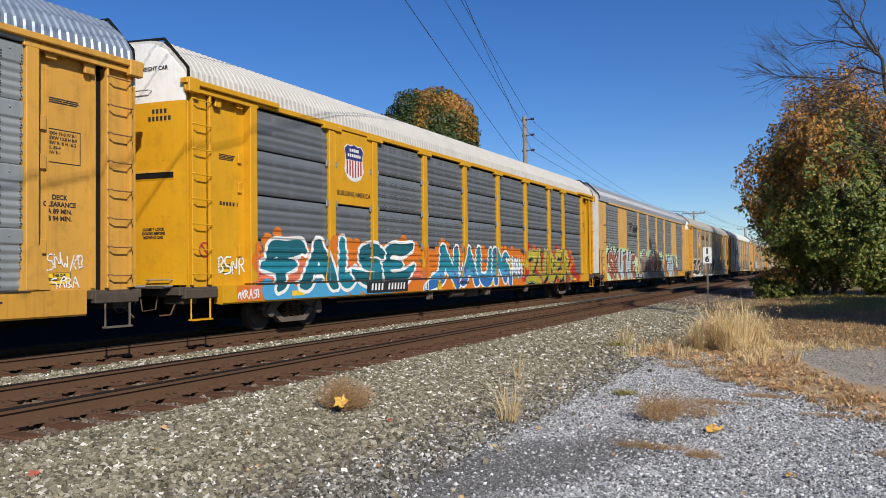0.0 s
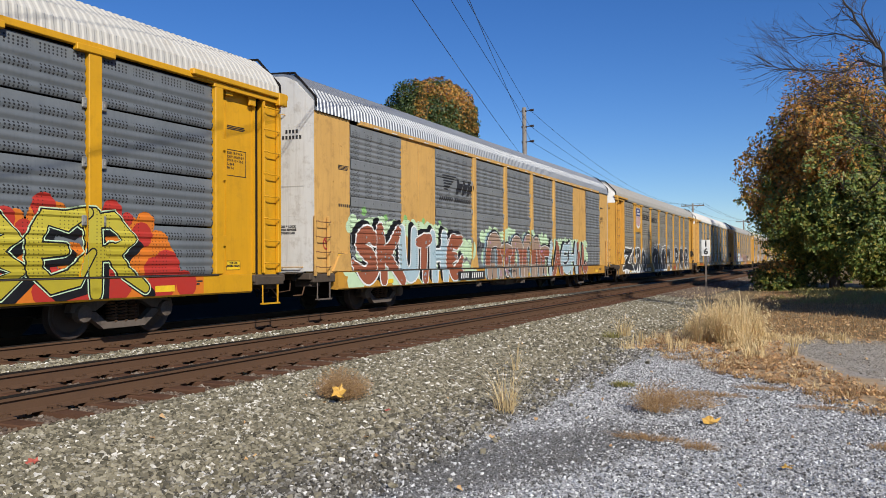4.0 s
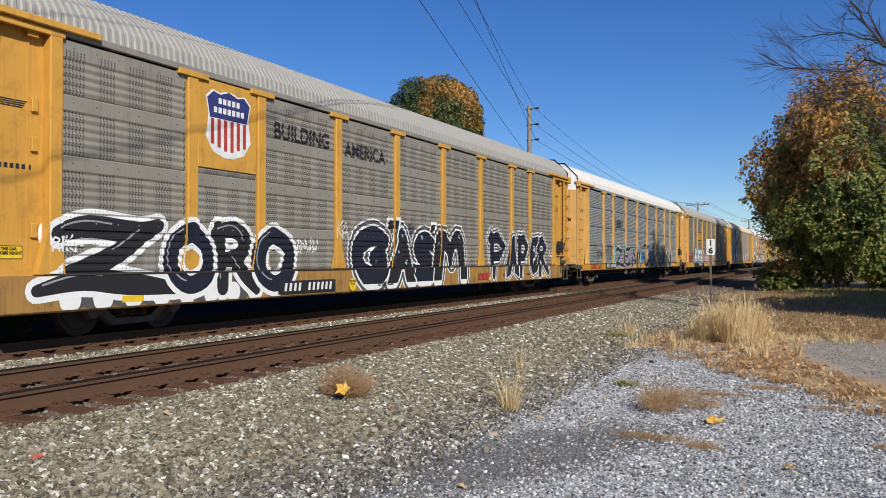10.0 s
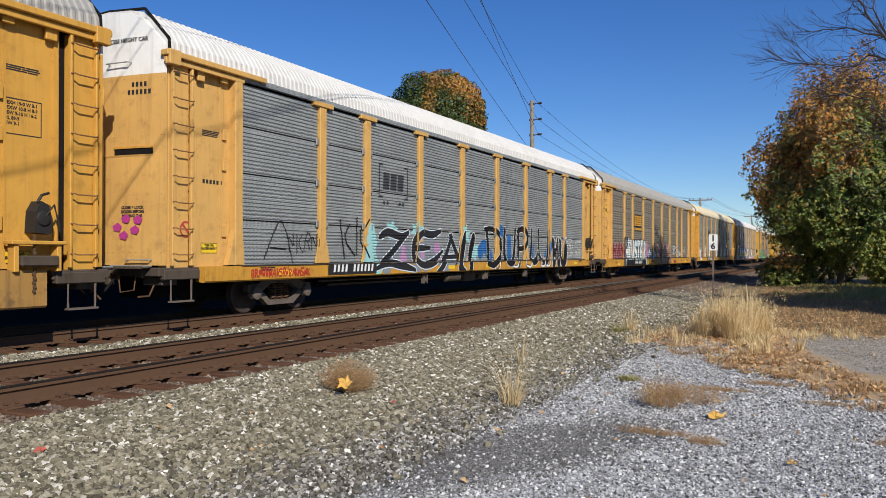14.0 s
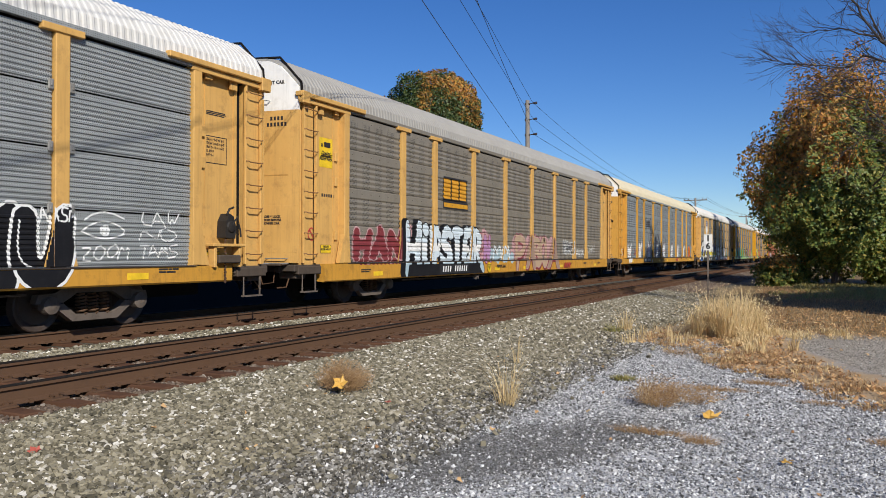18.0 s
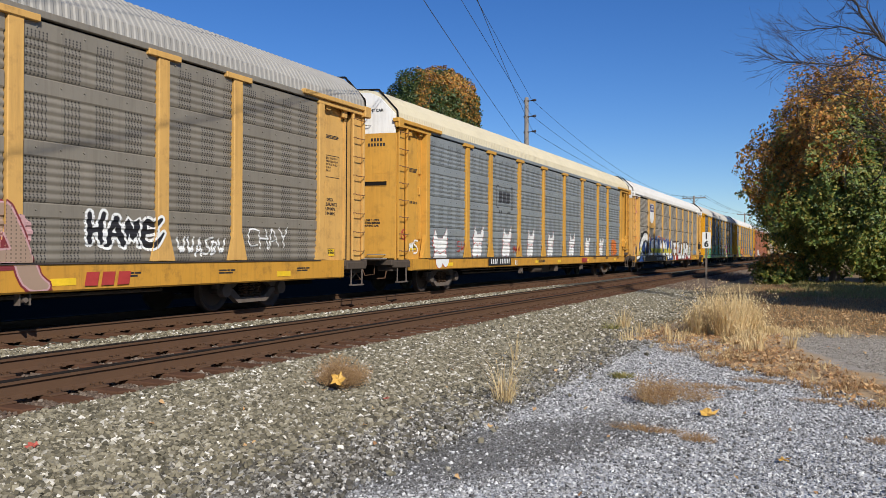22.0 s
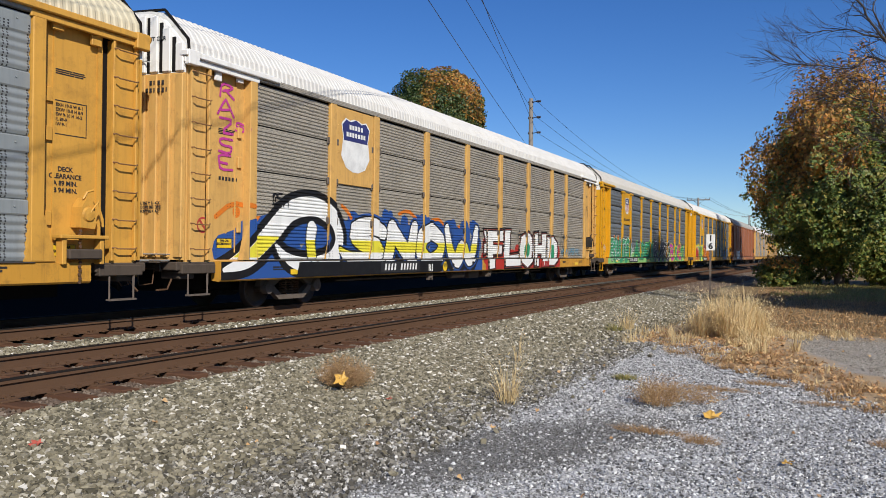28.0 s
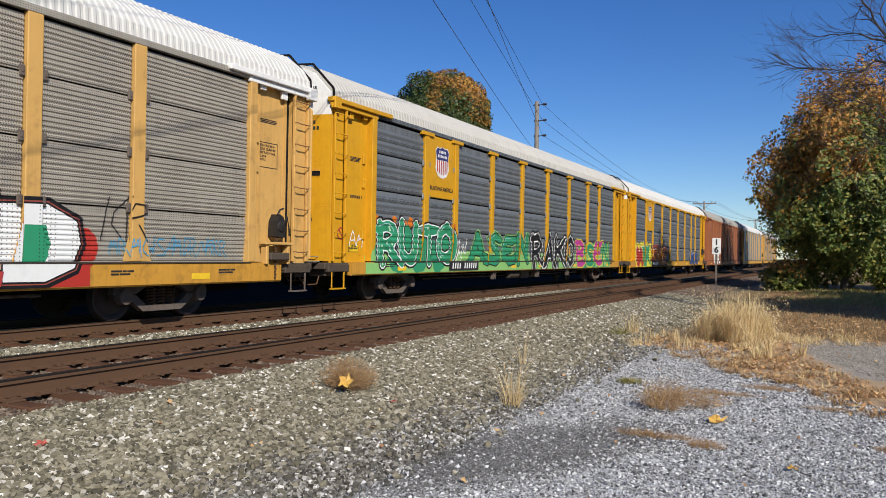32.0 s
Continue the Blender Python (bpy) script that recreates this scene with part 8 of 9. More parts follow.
# yellow notice on car F
g = Geo()
sF.drape(g, [rect(0.93, 1.47, 3.32, 4.02)], 0.004)
note = part("notice_board", g, SIGN_YELLOW, carF, "yellow lettered notice")
words(note, sF, "Quality\nAuto Rack", 1.20, 3.62, 0.125, BLACK, 0.003, True, lift=0.008)
g = Geo()
sF.drape(g, [rect(1.0, 1.06, 3.80, 3.88), rect(1.12, 1.38, 3.80, 3.92), rect(0.98, 1.42, 3.575, 3.59)], 0.008)
part("name_bar", g, BLACK, note)

# owner's mark on the sills, as plain red shapes
for c, sd, y, z in ((carD, sD, 17.75, 0.60), (carF, sF, 19.3, 0.68), (carG, sG, 17.9, 0.76), (carH, sH, 19.6, 0.70)):
    for k in range(3):
        g, a = Geo(), y + k * 0.32
        sd.drape(g, [rect(a, a + 0.25, z, z + 0.22, 0.04)], 0.026)
        part("sill_mark", g, RED, c, "plain red painted shape")

# --- car A: rear corner tags
scrawl(carA, sA, 26.2, 26.9, 1.35, 1.6, "white", 0.02, 3)
scrawl(carA, sA, 26.3, 26.8, 1.05, 1.25, "white", 0.02, 4)
# --- car B
g = Geo()
polys = [rect(1.3, 25.4, 0.68, 1.02)]
rb = random.Random(5)
for k in range(150):
    y = rb.uniform(1.9, 24.6)
    polys.append(blob(y, rb.uniform(1.0, 1.75 if y < 17 else 1.6), rb.uniform(0.16, 0.36), 11))
for k in range(64):
    y = 2.0 + k * 0.35
    polys.append(blob(y, 1.86 + rb.uniform(-0.12, 0.14) + 0.14 * math.sin(k * 0.8), rb.uniform(0.14, 0.26), 11))
sB.drape(g, polys, 0.002)
tagged(part("paint_cloud", g, PAINTS["orange"], carB), "orange sprayed background", kind="stuff")
g = Geo()
polys = [blob(rb.uniform(1.6, 10), rb.uniform(0.85, 1.5), rb.uniform(0.15, 0.3), 11) for k in range(30)]
sB.drape(g, polys, 0.0045)
tagged(part("paint_cloud", g, PAINTS["salmon"], carB), kind="stuff")
g = Geo()
polys = [blob(rb.uniform(2.4, 8), rb.uniform(0.72, 0.98), rb.uniform(0.12, 0.24), 11) for k in range(16)]
sB.drape(g, polys, 0.0062)
tagged(part("paint_cloud", g, PAINTS["sky"], carB), kind="stuff")
W, K = "white", "black"
mist(carB, sB, "sky", [(2.3 + 0.27 * k + rb.uniform(-.1, .1), rb.uniform(0.70, 0.92), rb.uniform(0.14, 0.27)) for k in range(20)], 0.0064)
mist(carB, sB, "mustard", [(rb.uniform(16.2, 18.2), rb.uniform(0.8, 2.0), rb.uniform(0.08, 0.2)) for k in range(18)], 0.0048)
mist(carB, sB, "red", [(17.9 + 0.32 * k, 1.95 + rb.uniform(-.2, .22), rb.uniform(0.12, 0.26)) for k in range(20)], 0.0052)
mist(carB, sB, "red", [(rb.uniform(17.6, 25.0), rb.uniform(0.8, 1.2), rb.uniform(0.2, 0.34)) for k in range(30)], 0.0052)
brushed(carB, sB, "FALSE", 2.15, 8.8, 0.84, 2.08, 0.33, ["deep_teal", "deep_teal", "teal", "deep_teal", "deep_teal"], [(0.085, W)], 51,
        "broad teal sprayed letters with white outlines", steps=(0.03, 0.20, 0.40, 0.54, 0.74, 0.97), bands=((1.25, 1.5, "teal"),))
brushed(carB, sB, "nAUm", 9.75, 16.2, 0.72, 2.06, 0.42, ["teal"], [(0.075, W)], 52, "teal and blue angular sprayed letters with white outlines",
        steps=(0.10, 0.34, 0.55, 0.77, 0.97), bands=((0.3, 1.0, "cobalt"), (1.0, 1.3, "sky")), speck=("purple", 3, (0.03, 0.09)))
brushed(carB, sB, "ZUBER", 18.2, 23.9, 0.74, 2.12, 0.27, ["olive"], [(0.05, "mint"), (0.028, K)], 54, "olive yellow and black angular sprayed letters", sharp=True,
        shade=K, shift=(0.13, -0.12), bands=((1.6, 2.4, "mustard"), (0.2, 1.0, "olive")), steps=(0.02, 0.24, 0.42, 0.62, 0.8, 1.0))
brushed(carB, sB, "KNI", 16.6, 17.9, 1.02, 1.66, 0.11, [W], [(0.05, "sky")], 53, "small white sprayed letters on a blue rim")
scrawl(carB, sB, 16.4, 17.7, 1.25, 1.75, "white", 0.06, 53)
scrawl(carB, sB, 0.95, 1.75, 1.25, 1.6, "white", 0.035, 55)
scrawl(carB, sB, 1.3, 2.0, 0.75, 0.95, "white", 0.025, 56)
# --- car C
rc = random.Random(9)
mist(carC, sC, "mint", [(1.3 + 0.19 * k + rc.uniform(-.1, .1), rc.uniform(0.8, 2.25 if 3 < k < 32 else 1.7), rc.uniform(0.2, 0.36)) for k in range(42)] +
     [(1.5 + 0.16 * k, 2.2 + rc.uniform(-.1, .14) - 0.02 * max(0, k - 30) ** 1.2, rc.uniform(0.12, 0.24)) for k in range(44)], 0.0015, "mint sprayed cloud")
mist(carC, sC, "light_green", [(2.2 + 1.1 * k, 2.52 + rc.uniform(-.08, .05), rc.uniform(0.08, 0.13)) for k in range(5)], 0.001)
brushed(carC, sC, "SKUTHE", 1.7, 8.05, 0.66, 2.26, 0.40, ["terracotta", "terracotta", "pale_blue", "terracotta", "pale_blue", "terracotta"], [(0.05, W), (0.028, W)], 60,
        "brown and pale blue sprayed letters with black depth", shade=K, shift=(-0.17, 0.12), steps=(0.0, 0.17, 0.37, 0.53, 0.66, 0.84, 1.0),
        speck=("dusk_blue", 5, (0.018, 0.04)))
mist(carC, sC, "mint", [(9.8 + 0.18 * k + rc.uniform(-.1, .1), rc.uniform(0.75, 2.15), rc.uniform(0.18, 0.32)) for k in range(40)] +
     [(10.1 + 0.16 * k, 2.12 + rc.uniform(-.1, .2) + 0.12 * math.sin(k * 0.5), rc.uniform(0.11, 0.21)) for k in range(42)], 0.0015, "mint sprayed cloud")
g = Geo()
sC.drape(g, [rect(10.6, 16.3, 0.66, 1.2)], 0.0052)
part("paint_fill", g, PAINTS["taupe"], carC, "brown sprayed foot of the letters")
brushed(carC, sC, "^-^^^-", 10.15, 16.7, 0.66, 2.28, 0.42, ["taupe"], [(0.10, K), (0.03, W)], 61, "rounded brown sprayed letters with white and black rims",
        shade="dusk_blue", shift=(-0.20, 0.04), steps=(0.0, 0.22, 0.36, 0.56, 0.74, 0.88, 1.02), bands=((1.15, 1.72, "terracotta"),), speck=("mauve", 3, (0.03, 0.07)))
mist(carC, sC, "mint", [(16.8 + 0.19 * k + rc.uniform(-.1, .1), rc.uniform(0.75, 1.95), rc.uniform(0.18, 0.3)) for k in range(33)] +
     [(16.8 + 0.16 * k, 1.98 + rc.uniform(-.1, .2), rc.uniform(0.11, 0.19)) for k in range(39)], 0.0015, "mint sprayed cloud")
brushed(carC, sC, "|AEHIL", 16.8, 22.7, 0.66, 2.14, 0.34, ["pale_blue", "terracotta", "pale_blue", "pale_blue", "terracotta", "terracotta"], [(0.055, K), (0.03, W)], 62,
        "brown and pale blue sprayed letters with black depth", shade=K, shift=(-0.17, 0.08), steps=(0.0, 0.10, 0.32, 0.52, 0.72, 0.84, 1.0), speck=("dusk_blue", 4, (0.014, 0.035)))
mist(carC, sC, "terracotta", [(21.3, 1.98, 0.2)], 0.020)
scrawl(carC, sC, 9.3, 10.0, 1.6, 2.0, "black", 0.03, 66)
# --- car D
brushed(carD, sD, "ZORO", 1.95, 7.9, 0.60, 2.02, 0.36, ["charcoal", "navy", "charcoal", "navy"], [(0.10, W)], 71, "black sprayed letters with thick white outlines",
        steps=(0.0, 0.36, 0.56, 0.76, 0.98), shine="grey", rise=-0.1)
mist(carD, sD, "asphalt", [(2.2 + 0.3 * k, 0.72, 0.24) for k in range(15)], 0.0045)
mist(carD, sD, "white", [(2.1 + 0.62 * k, 0.64, 0.2) for k in range(8)], 0.006)
mist(carD, sD, "asphalt", [(10.5 + 0.27 * k, 1.25 + 0.55 * math.sin(0.45 + k * 0.1) * (1 + 0.12 * math.sin(k * 2.1)), 0.42) for k in range(23)], 0.0016, "dark sprayed ground")
brushed(carD, sD, "GASM", 10.3, 16.7, 0.52, 2.12, 0.52, ["navy", "charcoal"], [(0.20, W), (0.155, "asphalt"), (0.06, W)], 74, "dark sprayed letters with white double outlines",
        steps=(0.0, 0.25, 0.46, 0.68, 1.0), speck=("dusk_blue", 1, (0.03, 0.08)), bands=((0.3, 0.64, "white"),))
g = Geo()
sD.drape(g, [rect(11.85, 12.5, 2.1, 2.42, 0.1), rect(14.35, 14.75, 2.08, 2.4, 0.16)], 0.0105)
spur = part("painted_spur", g, PAINTS[W], carD, "white sprayed spurs above the letters")
g = Geo()
sD.drape(g, [rect(11.95, 12.4, 2.1, 2.33, 0.08), rect(14.43, 14.66, 2.08, 2.3, 0.12)], 0.0115)
part("spur_fill", g, PAINTS["navy"], spur)
brushed(carD, sD, "PAPER", 18.8, 24.9, 0.60, 2.24, 0.40, ["navy"], [(0.17, W), (0.12, "asphalt"), (0.055, W)], 76, "dark sprayed letters with jagged white outlines",
        steps=(0.0, 0.26, 0.44, 0.64, 0.8, 1.0), sharp=True, bands=((0.4, 1.0, "charcoal"),))
scrawl(carD, sD, 7.9, 8.7, 1.4, 1.75, "white", 0.035, 72)
scrawl(carD, sD, 1.75, 2.4, 1.4, 1.65, "white", 0.03, 73)
scrawl(carD, sD, 9.4, 10.0, 1.75, 2.2, "white", 0.03, 75)
scrawl(carD, sD, 25.0, 25.6, 1.3, 1.7, "white", 0.03, 77)
# --- car E
re_ = random.Random(31)
mist(carE, sE, "cyan", [(6.8 + re_.uniform(-.2, .4), re_.uniform(0.9, 1.9), re_.uniform(0.1, 0.26)) for _ in range(14)], 0.002)
spikes = Geo()
for y, z, r in ((8.0, 1.9, 0.42), (9.4, 1.95, 0.38), (12.7, 1.9, 0.5), (13.4, 1.35, 0.5), (7.0, 1.55, 0.42)):
    tips = [(y + r * (1.0 if k % 2 else 0.45) * math.cos(k * 0.52 + z), z + r * (0.8 if k % 2 else 0.4) * math.sin(k * 0.52 + z)) for k in range(12)]
    sE.drape(spikes, [[(y, z), tips[k], tips[(k + 1) % 12]] for k in range(12)], 0.003, 0.000004)
tagged(part("paint_burst", spikes, PAINTS["cyan"], carE, "pale turquoise sprayed bursts"), kind="stuff")
mist(carE, sE, "steel", [(7.4 + 0.22 * k, re_.uniform(0.95, 1.6), re_.uniform(0.2, 0.34)) for k in range(24)], 0.004)
mist(carE, sE, "mauve", [(re_.uniform(8.5, 11.5), re_.uniform(1.1, 1.6), re_.uniform(0.1, 0.2)) for k in range(7)], 0.0055)
brushed(carE, sE, "ZEA", 7.4, 12.4, 0.78, 1.95, 0.20, ["charcoal"], [(0.03, "ice")], 84, "dark sprayed letters over turquoise and grey", steps=(0, .32, .66, 1.0))
brushed(carE, sE, "||", 11.9, 13.5, 0.74, 2.1, 0.30, [K], [(0.03, W)], 88, "black sprayed slashes with a white edge")
mist(carE, sE, "cobalt", [(13.9 + 0.2 * k, 1.35 + 0.2 * math.sin(k), 0.24) for k in range(5)] + [(15.7, 2.1, 0.22), (16.0, 2.05, 0.2)] +
     [(16.5, 1.2 + 0.2 * k, 0.2) for k in range(4)] + [(18.9, 1.1 + 0.16 * k, 0.2) for k in range(4)] + [(20.6 + 0.1 * k, 1.2 + 0.13 * k, 0.24) for k in range(4)], 0.004, "blue sprayed patches")
brushed(carE, sE, "DUPLU", 14.3, 21.0, 0.80, 2.28, 0.22, [K], [(0.022, W)], 85, "black sprayed letters with thin white edges on blue", steps=(0, .23, .42, .6, .78, 1.0))
for y in (15.2, 17.0, 18.4, 20.0, 20.6):
    brushed(carE, sE, "U", y - 0.35, y + 0.35, 0.72, 1.12, 0.07, [W], [(0.04, K)], int(y), "white sprayed loop below the letters")
brushed(carE, sE, "HU", 21.2, 23.1, 0.72, 1.98, 0.44, [K], [(0.05, W)], 86, "fat black letters with a white rim", shine=W)
scrawl(carE, sE, 2.7, 3.6, 1.1, 2.0, "black", 0.035, 81, "A")
scrawl(carE, sE, 3.5, 4.6, 1.3, 1.75, "black", 0.03, 82)
scrawl(carE, sE, 5.6, 6.8, 1.2, 2.15, "black", 0.05, 83)
g = Geo()
sE.drape(g, thick([[(23.35, 1.62), (23.55, 1.75), (23.8, 1.8), (24.05, 1.75), (24.25, 1.62), (24.05, 1.54), (23.8, 1.5), (23.55, 1.54), (23.35, 1.62)],
                   [(23.4, 1.8), (23.6, 1.92), (23.9, 1.95), (24.2, 1.85)]], 0.03) + [blob(23.8, 1.64, 0.10, 12)], 0.012)
tagged(part("paint_tag", g, PAINTS["white"], carE), "white sprayed eye", kind="stuff")
scrawl(carE, sE, 23.3, 24.3, 1.14, 1.4, "white", 0.03, 87, "ZOOM")
for k, w in enumerate(("LAW", "NO", "TAGS")):
    scrawl(carE, sE, 24.5, 25.4, 1.75 - k * 0.28, 2.0 - k * 0.28, "white", 0.028, 88 + k, w)
scrawl(carE, sE, 22.6, 23.2, 1.75, 2.0, "white", 0.03, 99)
scrawl(carE, sE, 2.2, 4.2, 0.78, 0.98, "red", 0.03, 89)
end_tag = Geo()
for k, (x, z) in enumerate(((0.15, 1.75), (0.35, 1.9), (0.55, 1.7), (0.3, 1.6), (0.62, 1.88))):
    end_tag.poly([(x + 0.3 + 0.12 * math.cos(a), end_y(bow(x + 0.3) - 0.02 - k * 0.001, 0, 0), z + 0.09 * math.sin(a)) for a in (0.2, 1.4, 2.9, 3.9, 5.2)])
part("paint_splash", end_tag, PAINTS["magenta"], carE, "pink sprayed tag on the end door")
# --- car F
mist(carF, sF, "maroon", [(2.5 + 0.2 * k, 1.08, 0.1) for k in range(11)], 0.002)
brushed(carF, sF, "HAN", 2.2, 4.75, 1.08, 1.95, 0.30, ["maroon"], [(0.045, "pink")], 91, "dark red sprayed letters with pale outlines")
mist(carF, sF, "pink", [(4.7 + 0.2 * k, 1.2 + 0.75 * abs(math.sin(k * 0.7)), 0.22) for k in range(32)], 0.0015, "pale pink sprayed ground")
brushed(carF, sF, "EN", 9.9, 11.0, 1.0, 1.98, 0.2, ["pink", "mauve"], [(0.03, "maroon")], 93, "faded pink sprayed lettering")
brushed(carF, sF, "HIPSTER", 4.7, 10.25, 0.66, 2.18, 0.34, ["ice"], [(0.035, K)], 92, "white and pale blue sprayed letters with black outlines",
        shade=K, shift=(-0.24, 0.0), steps=(0.02, 0.20, 0.30, 0.44, 0.58, 0.72, 0.83, 1.0), bands=((0.3, 1.0, "pale_blue"), (1.35, 1.6, "white")))
g = Geo()
sF.drape(g, filled(blob(6.12, 1.98, 0.235, 14, 1.0)), 0.0170)
dot = part("outline", g, PAINTS[K], carF)
g = Geo()
sF.drape(g, filled(blob(6.13, 1.98, 0.20, 14, 1.0)), 0.0185)
part("paint_fill", g, PAINTS["ice"], dot)
mist(carF, sF, "pale_blue", [(11.0 + 0.2 * k, 1.2 + 0.12 * math.sin(k * 1.7), 0.17) for k in range(12)], 0.002, "pale blue sprayed band")
brushed(carF, sF, "MM", 11.3, 12.9, 1.06, 1.62, 0.07, [W], [(0.02, "pale_blue")], 94, "small white sprayed flames")
mist(carF, sF, "pink", [(13.2 + 0.2 * k, 1.25 + 0.55 * abs(math.sin(k * 0.9)), 0.26) for k in range(26)], 0.0015, "faded pink sprayed ground")
brushed(carF, sF, "PABOA", 13.3, 18.5, 0.72, 1.98, 0.25, ["tan", "taupe", "tan"], [(0.06, "maroon"), (0.03, "pink")], 95, "tan and maroon sprayed lettering on pink",
        shade="maroon", shift=(0.05, -0.09), steps=(0, .24, .42, .58, .74, 1.0))
brushed(carF, sF, "HAVE", 19.4, 20.9, 1.30, 1.82, 0.10, ["charcoal"], [(0.05, W)], 96, "small black letters on a white rim")
scrawl(carF, sF, 21.4, 22.6, 1.15, 1.5, "white", 0.045, 96)
scrawl(carF, sF, 23.3, 24.7, 1.30, 1.74, "white", 0.035, 97, "CHAY")
# --- car G: a row of plain white two-lobed shapes with red rims
for i, (y, w, h) in enumerate(((2.8, 0.95, 1.0), (5.65, 0.8, 0.9), (8.3, 0.8, 0.95), (10.9, 0.7, 0.95), (13.4, 0.75, 0.9), (16.5, 0.8, 0.9), (19.1, 0.7, 0.85), (21.7, 0.75, 0.85))):
    low = 0.8 if i == 0 else 1.08
    body = [[(-.42, .45), (.42, .45), (.48, .8), (.46, 1.15), (.25, .9), (-.2, .85), (-.42, 1.1), (-.5, .75)]]
    quads = [blob(-0.22, 0.2, 0.26, 12), blob(0.24, 0.22, 0.25, 12), blob(0, 0.5, 0.4, 12, 0.8), [(-.5, .6), (.5, .6), (.5, .85), (-.5, .85)],
             [(-.5, .8), (-.15, .8), (-.42, 1.12)], [(-.34, .12), (.34, .12), (.42, .62), (-.42, .62)], [(.12, .8), (.5, .8), (.47, 1.18)]]
    for name, k, lift, paint in (("paint_rim", 1.08, 0.004, "red"), ("paint_fill", 1.0, 0.008, "white")):
        g = Geo()
        scaled = []
        for q in quads:
            cy = sum(p[0] for p in q) / len(q)
            cz = sum(p[1] for p in q) / len(q)
            scaled.append([(y + (cy + (a - cy) * k) * w + (0.22 * b - 0.1) * (i > 0) * w, low + (cz + (b - cz) * k) * h) for a, b in q])
        sG.drape(g, scaled, lift)
        part(name, g, PAINTS[paint], carG, "plain white sprayed shape" if paint == "white" else "")
for i, (y, w) in enumerate(((2.8, 0.95), (5.65, 0.8), (8.3, 0.8), (10.9, 0.7), (13.4, 0.75), (16.5, 0.8), (19.1, 0.7), (21.7, 0.75))):
    g = Geo()
    low = 0.8 if i == 0 else 1.08
    sG.drape(g, thick([[(y - 0.42 * w, low + 0.42), (y - 0.2 * w, low + 0.5), (y, low + 0.34), (y + 0.22 * w, low + 0.5), (y + 0.45 * w, low + 0.40)]], 0.022), 0.0128)
    part("paint_line", g, PAINTS["red"], carG, "red sprayed curve")
scrawl(carG, sG, 4.0, 4.5, 1.25, 1.6, "red", 0.03, 101)
scrawl(carG, sG, 9.0, 9.5, 1.2, 1.5, "red", 0.03, 102)
painted_word(carG, sG, "#*", 23.9, 25.0, 1.1, 1.9, ["orange"], [(0.03, "salmon")], 103, "orange sprayed scribble", wild=0.12, shine=None)
scrawl(carG, sG, 0.98, 1.5, 1.2, 1.6, "white", 0.05, 104)
# --- car H
g = Geo()
rh = random.Random(15)
polys = [rect(1.3, 13.6, 0.66, 1.03)] + [blob(1.6 + k * 0.2, rh.uniform(0.95, 1.35 + 0.4 * (k > 8)), rh.uniform(0.18, 0.4), 11) for k in range(60)]
sH.drape(g, polys, 0.002)
tagged(part("paint_cloud", g, PAINTS["royal"], carH), "blue sprayed background", kind="stuff")
g = Geo()
sH.drape(g, [blob(rh.uniform(1.5, 12), rh.uniform(1.7, 2.1), rh.uniform(0.1, 0.22), 9) for k in range(14)], 0.0012)
tagged(part("paint_cloud", g, PAINTS["orange"], carH), kind="stuff")
mist(carH, sH, "royal", [(1.2 + 0.24 * k, 1.25 + 0.5 * math.sin(k * 0.16), rh.uniform(0.3, 0.42)) for k in range(17)], 0.0024)
mist(carH, sH, "royal", [(5.2 + k * 0.26, 1.72 + rh.uniform(0.0, 0.42) + 0.1 * math.sin(k * 0.9), rh.uniform(0.14, 0.28)) for k in range(32)], 0.0035)
SWEEP = [(1.0, 0.86, .10), (1.7, 1.06, .34), (2.5, 1.6, .46), (3.2, 2.12, .46), (4.1, 2.26, .44), (4.8, 2.0, .42), (5.05, 1.5, .44), (4.7, 1.05, .42), (3.9, 0.92, .36), (3.1, 1.05, .28), (2.7, 1.35, .10)]
for name, grow, lift, paint, text in (("paint_shade", 0.16, 0.0062, K, ""), ("paint_fill", 0.0, 0.0092, W, "sweeping white sprayed letter")):
    g = Geo()
    sH.drape(g, ribbon(flowing(SWEEP, 6), grow), lift, 0.000003)
    part(name, g, PAINTS[paint], carH, text)
g = Geo()
sH.drape(g, [c for c in (clip(q, 1, 1.1, 1.55) for q in ribbon(flowing(SWEEP[:4], 6), -0.01)) if c], 0.0102, 0.000003)
part("paint_band", g, PAINTS["lemon"], carH, "yellow sprayed band")
brushed(carH, sH, "I", 3.5, 4.4, 1.0, 2.3, 0.34, [W], [(0.03, K)], 117, "white sprayed tooth shape", bands=((1.1, 1.5, "lemon"),), lift=0.006)
g = Geo()
sH.drape(g, thick([[(5.2, 2.35), (5.5, 2.2), (5.75, 1.9)], [(8.0, 2.28), (8.5, 2.42), (9.0, 2.2)], [(10.0, 2.2), (10.5, 2.25), (10.9, 2.0)], [(0.95, 1.9), (1.4, 2.2), (1.9, 2.15)]], 0.10), 0.0058)
tagged(part("paint_arc", g, PAINTS["orange"], carH), "orange sprayed arcs", kind="stuff")
mist(carH, sH, K, [(5.2 + 0.4 * k, 0.95, 0.3) for k in range(20)], 0.0042)
brushed(carH, sH, "SNOW", 5.25, 13.3, 0.72, 2.12, 0.46, [W], [(0.10, "royal"), (0.045, K)], 111, "white sprayed letters with a yellow band on blue", shade=K, shift=(0.12, -0.05),
        steps=(0.0, 0.24, 0.47, 0.69, 1.0), bands=((1.22, 1.52, "lemon"),), rise=0.0)
g = Geo()
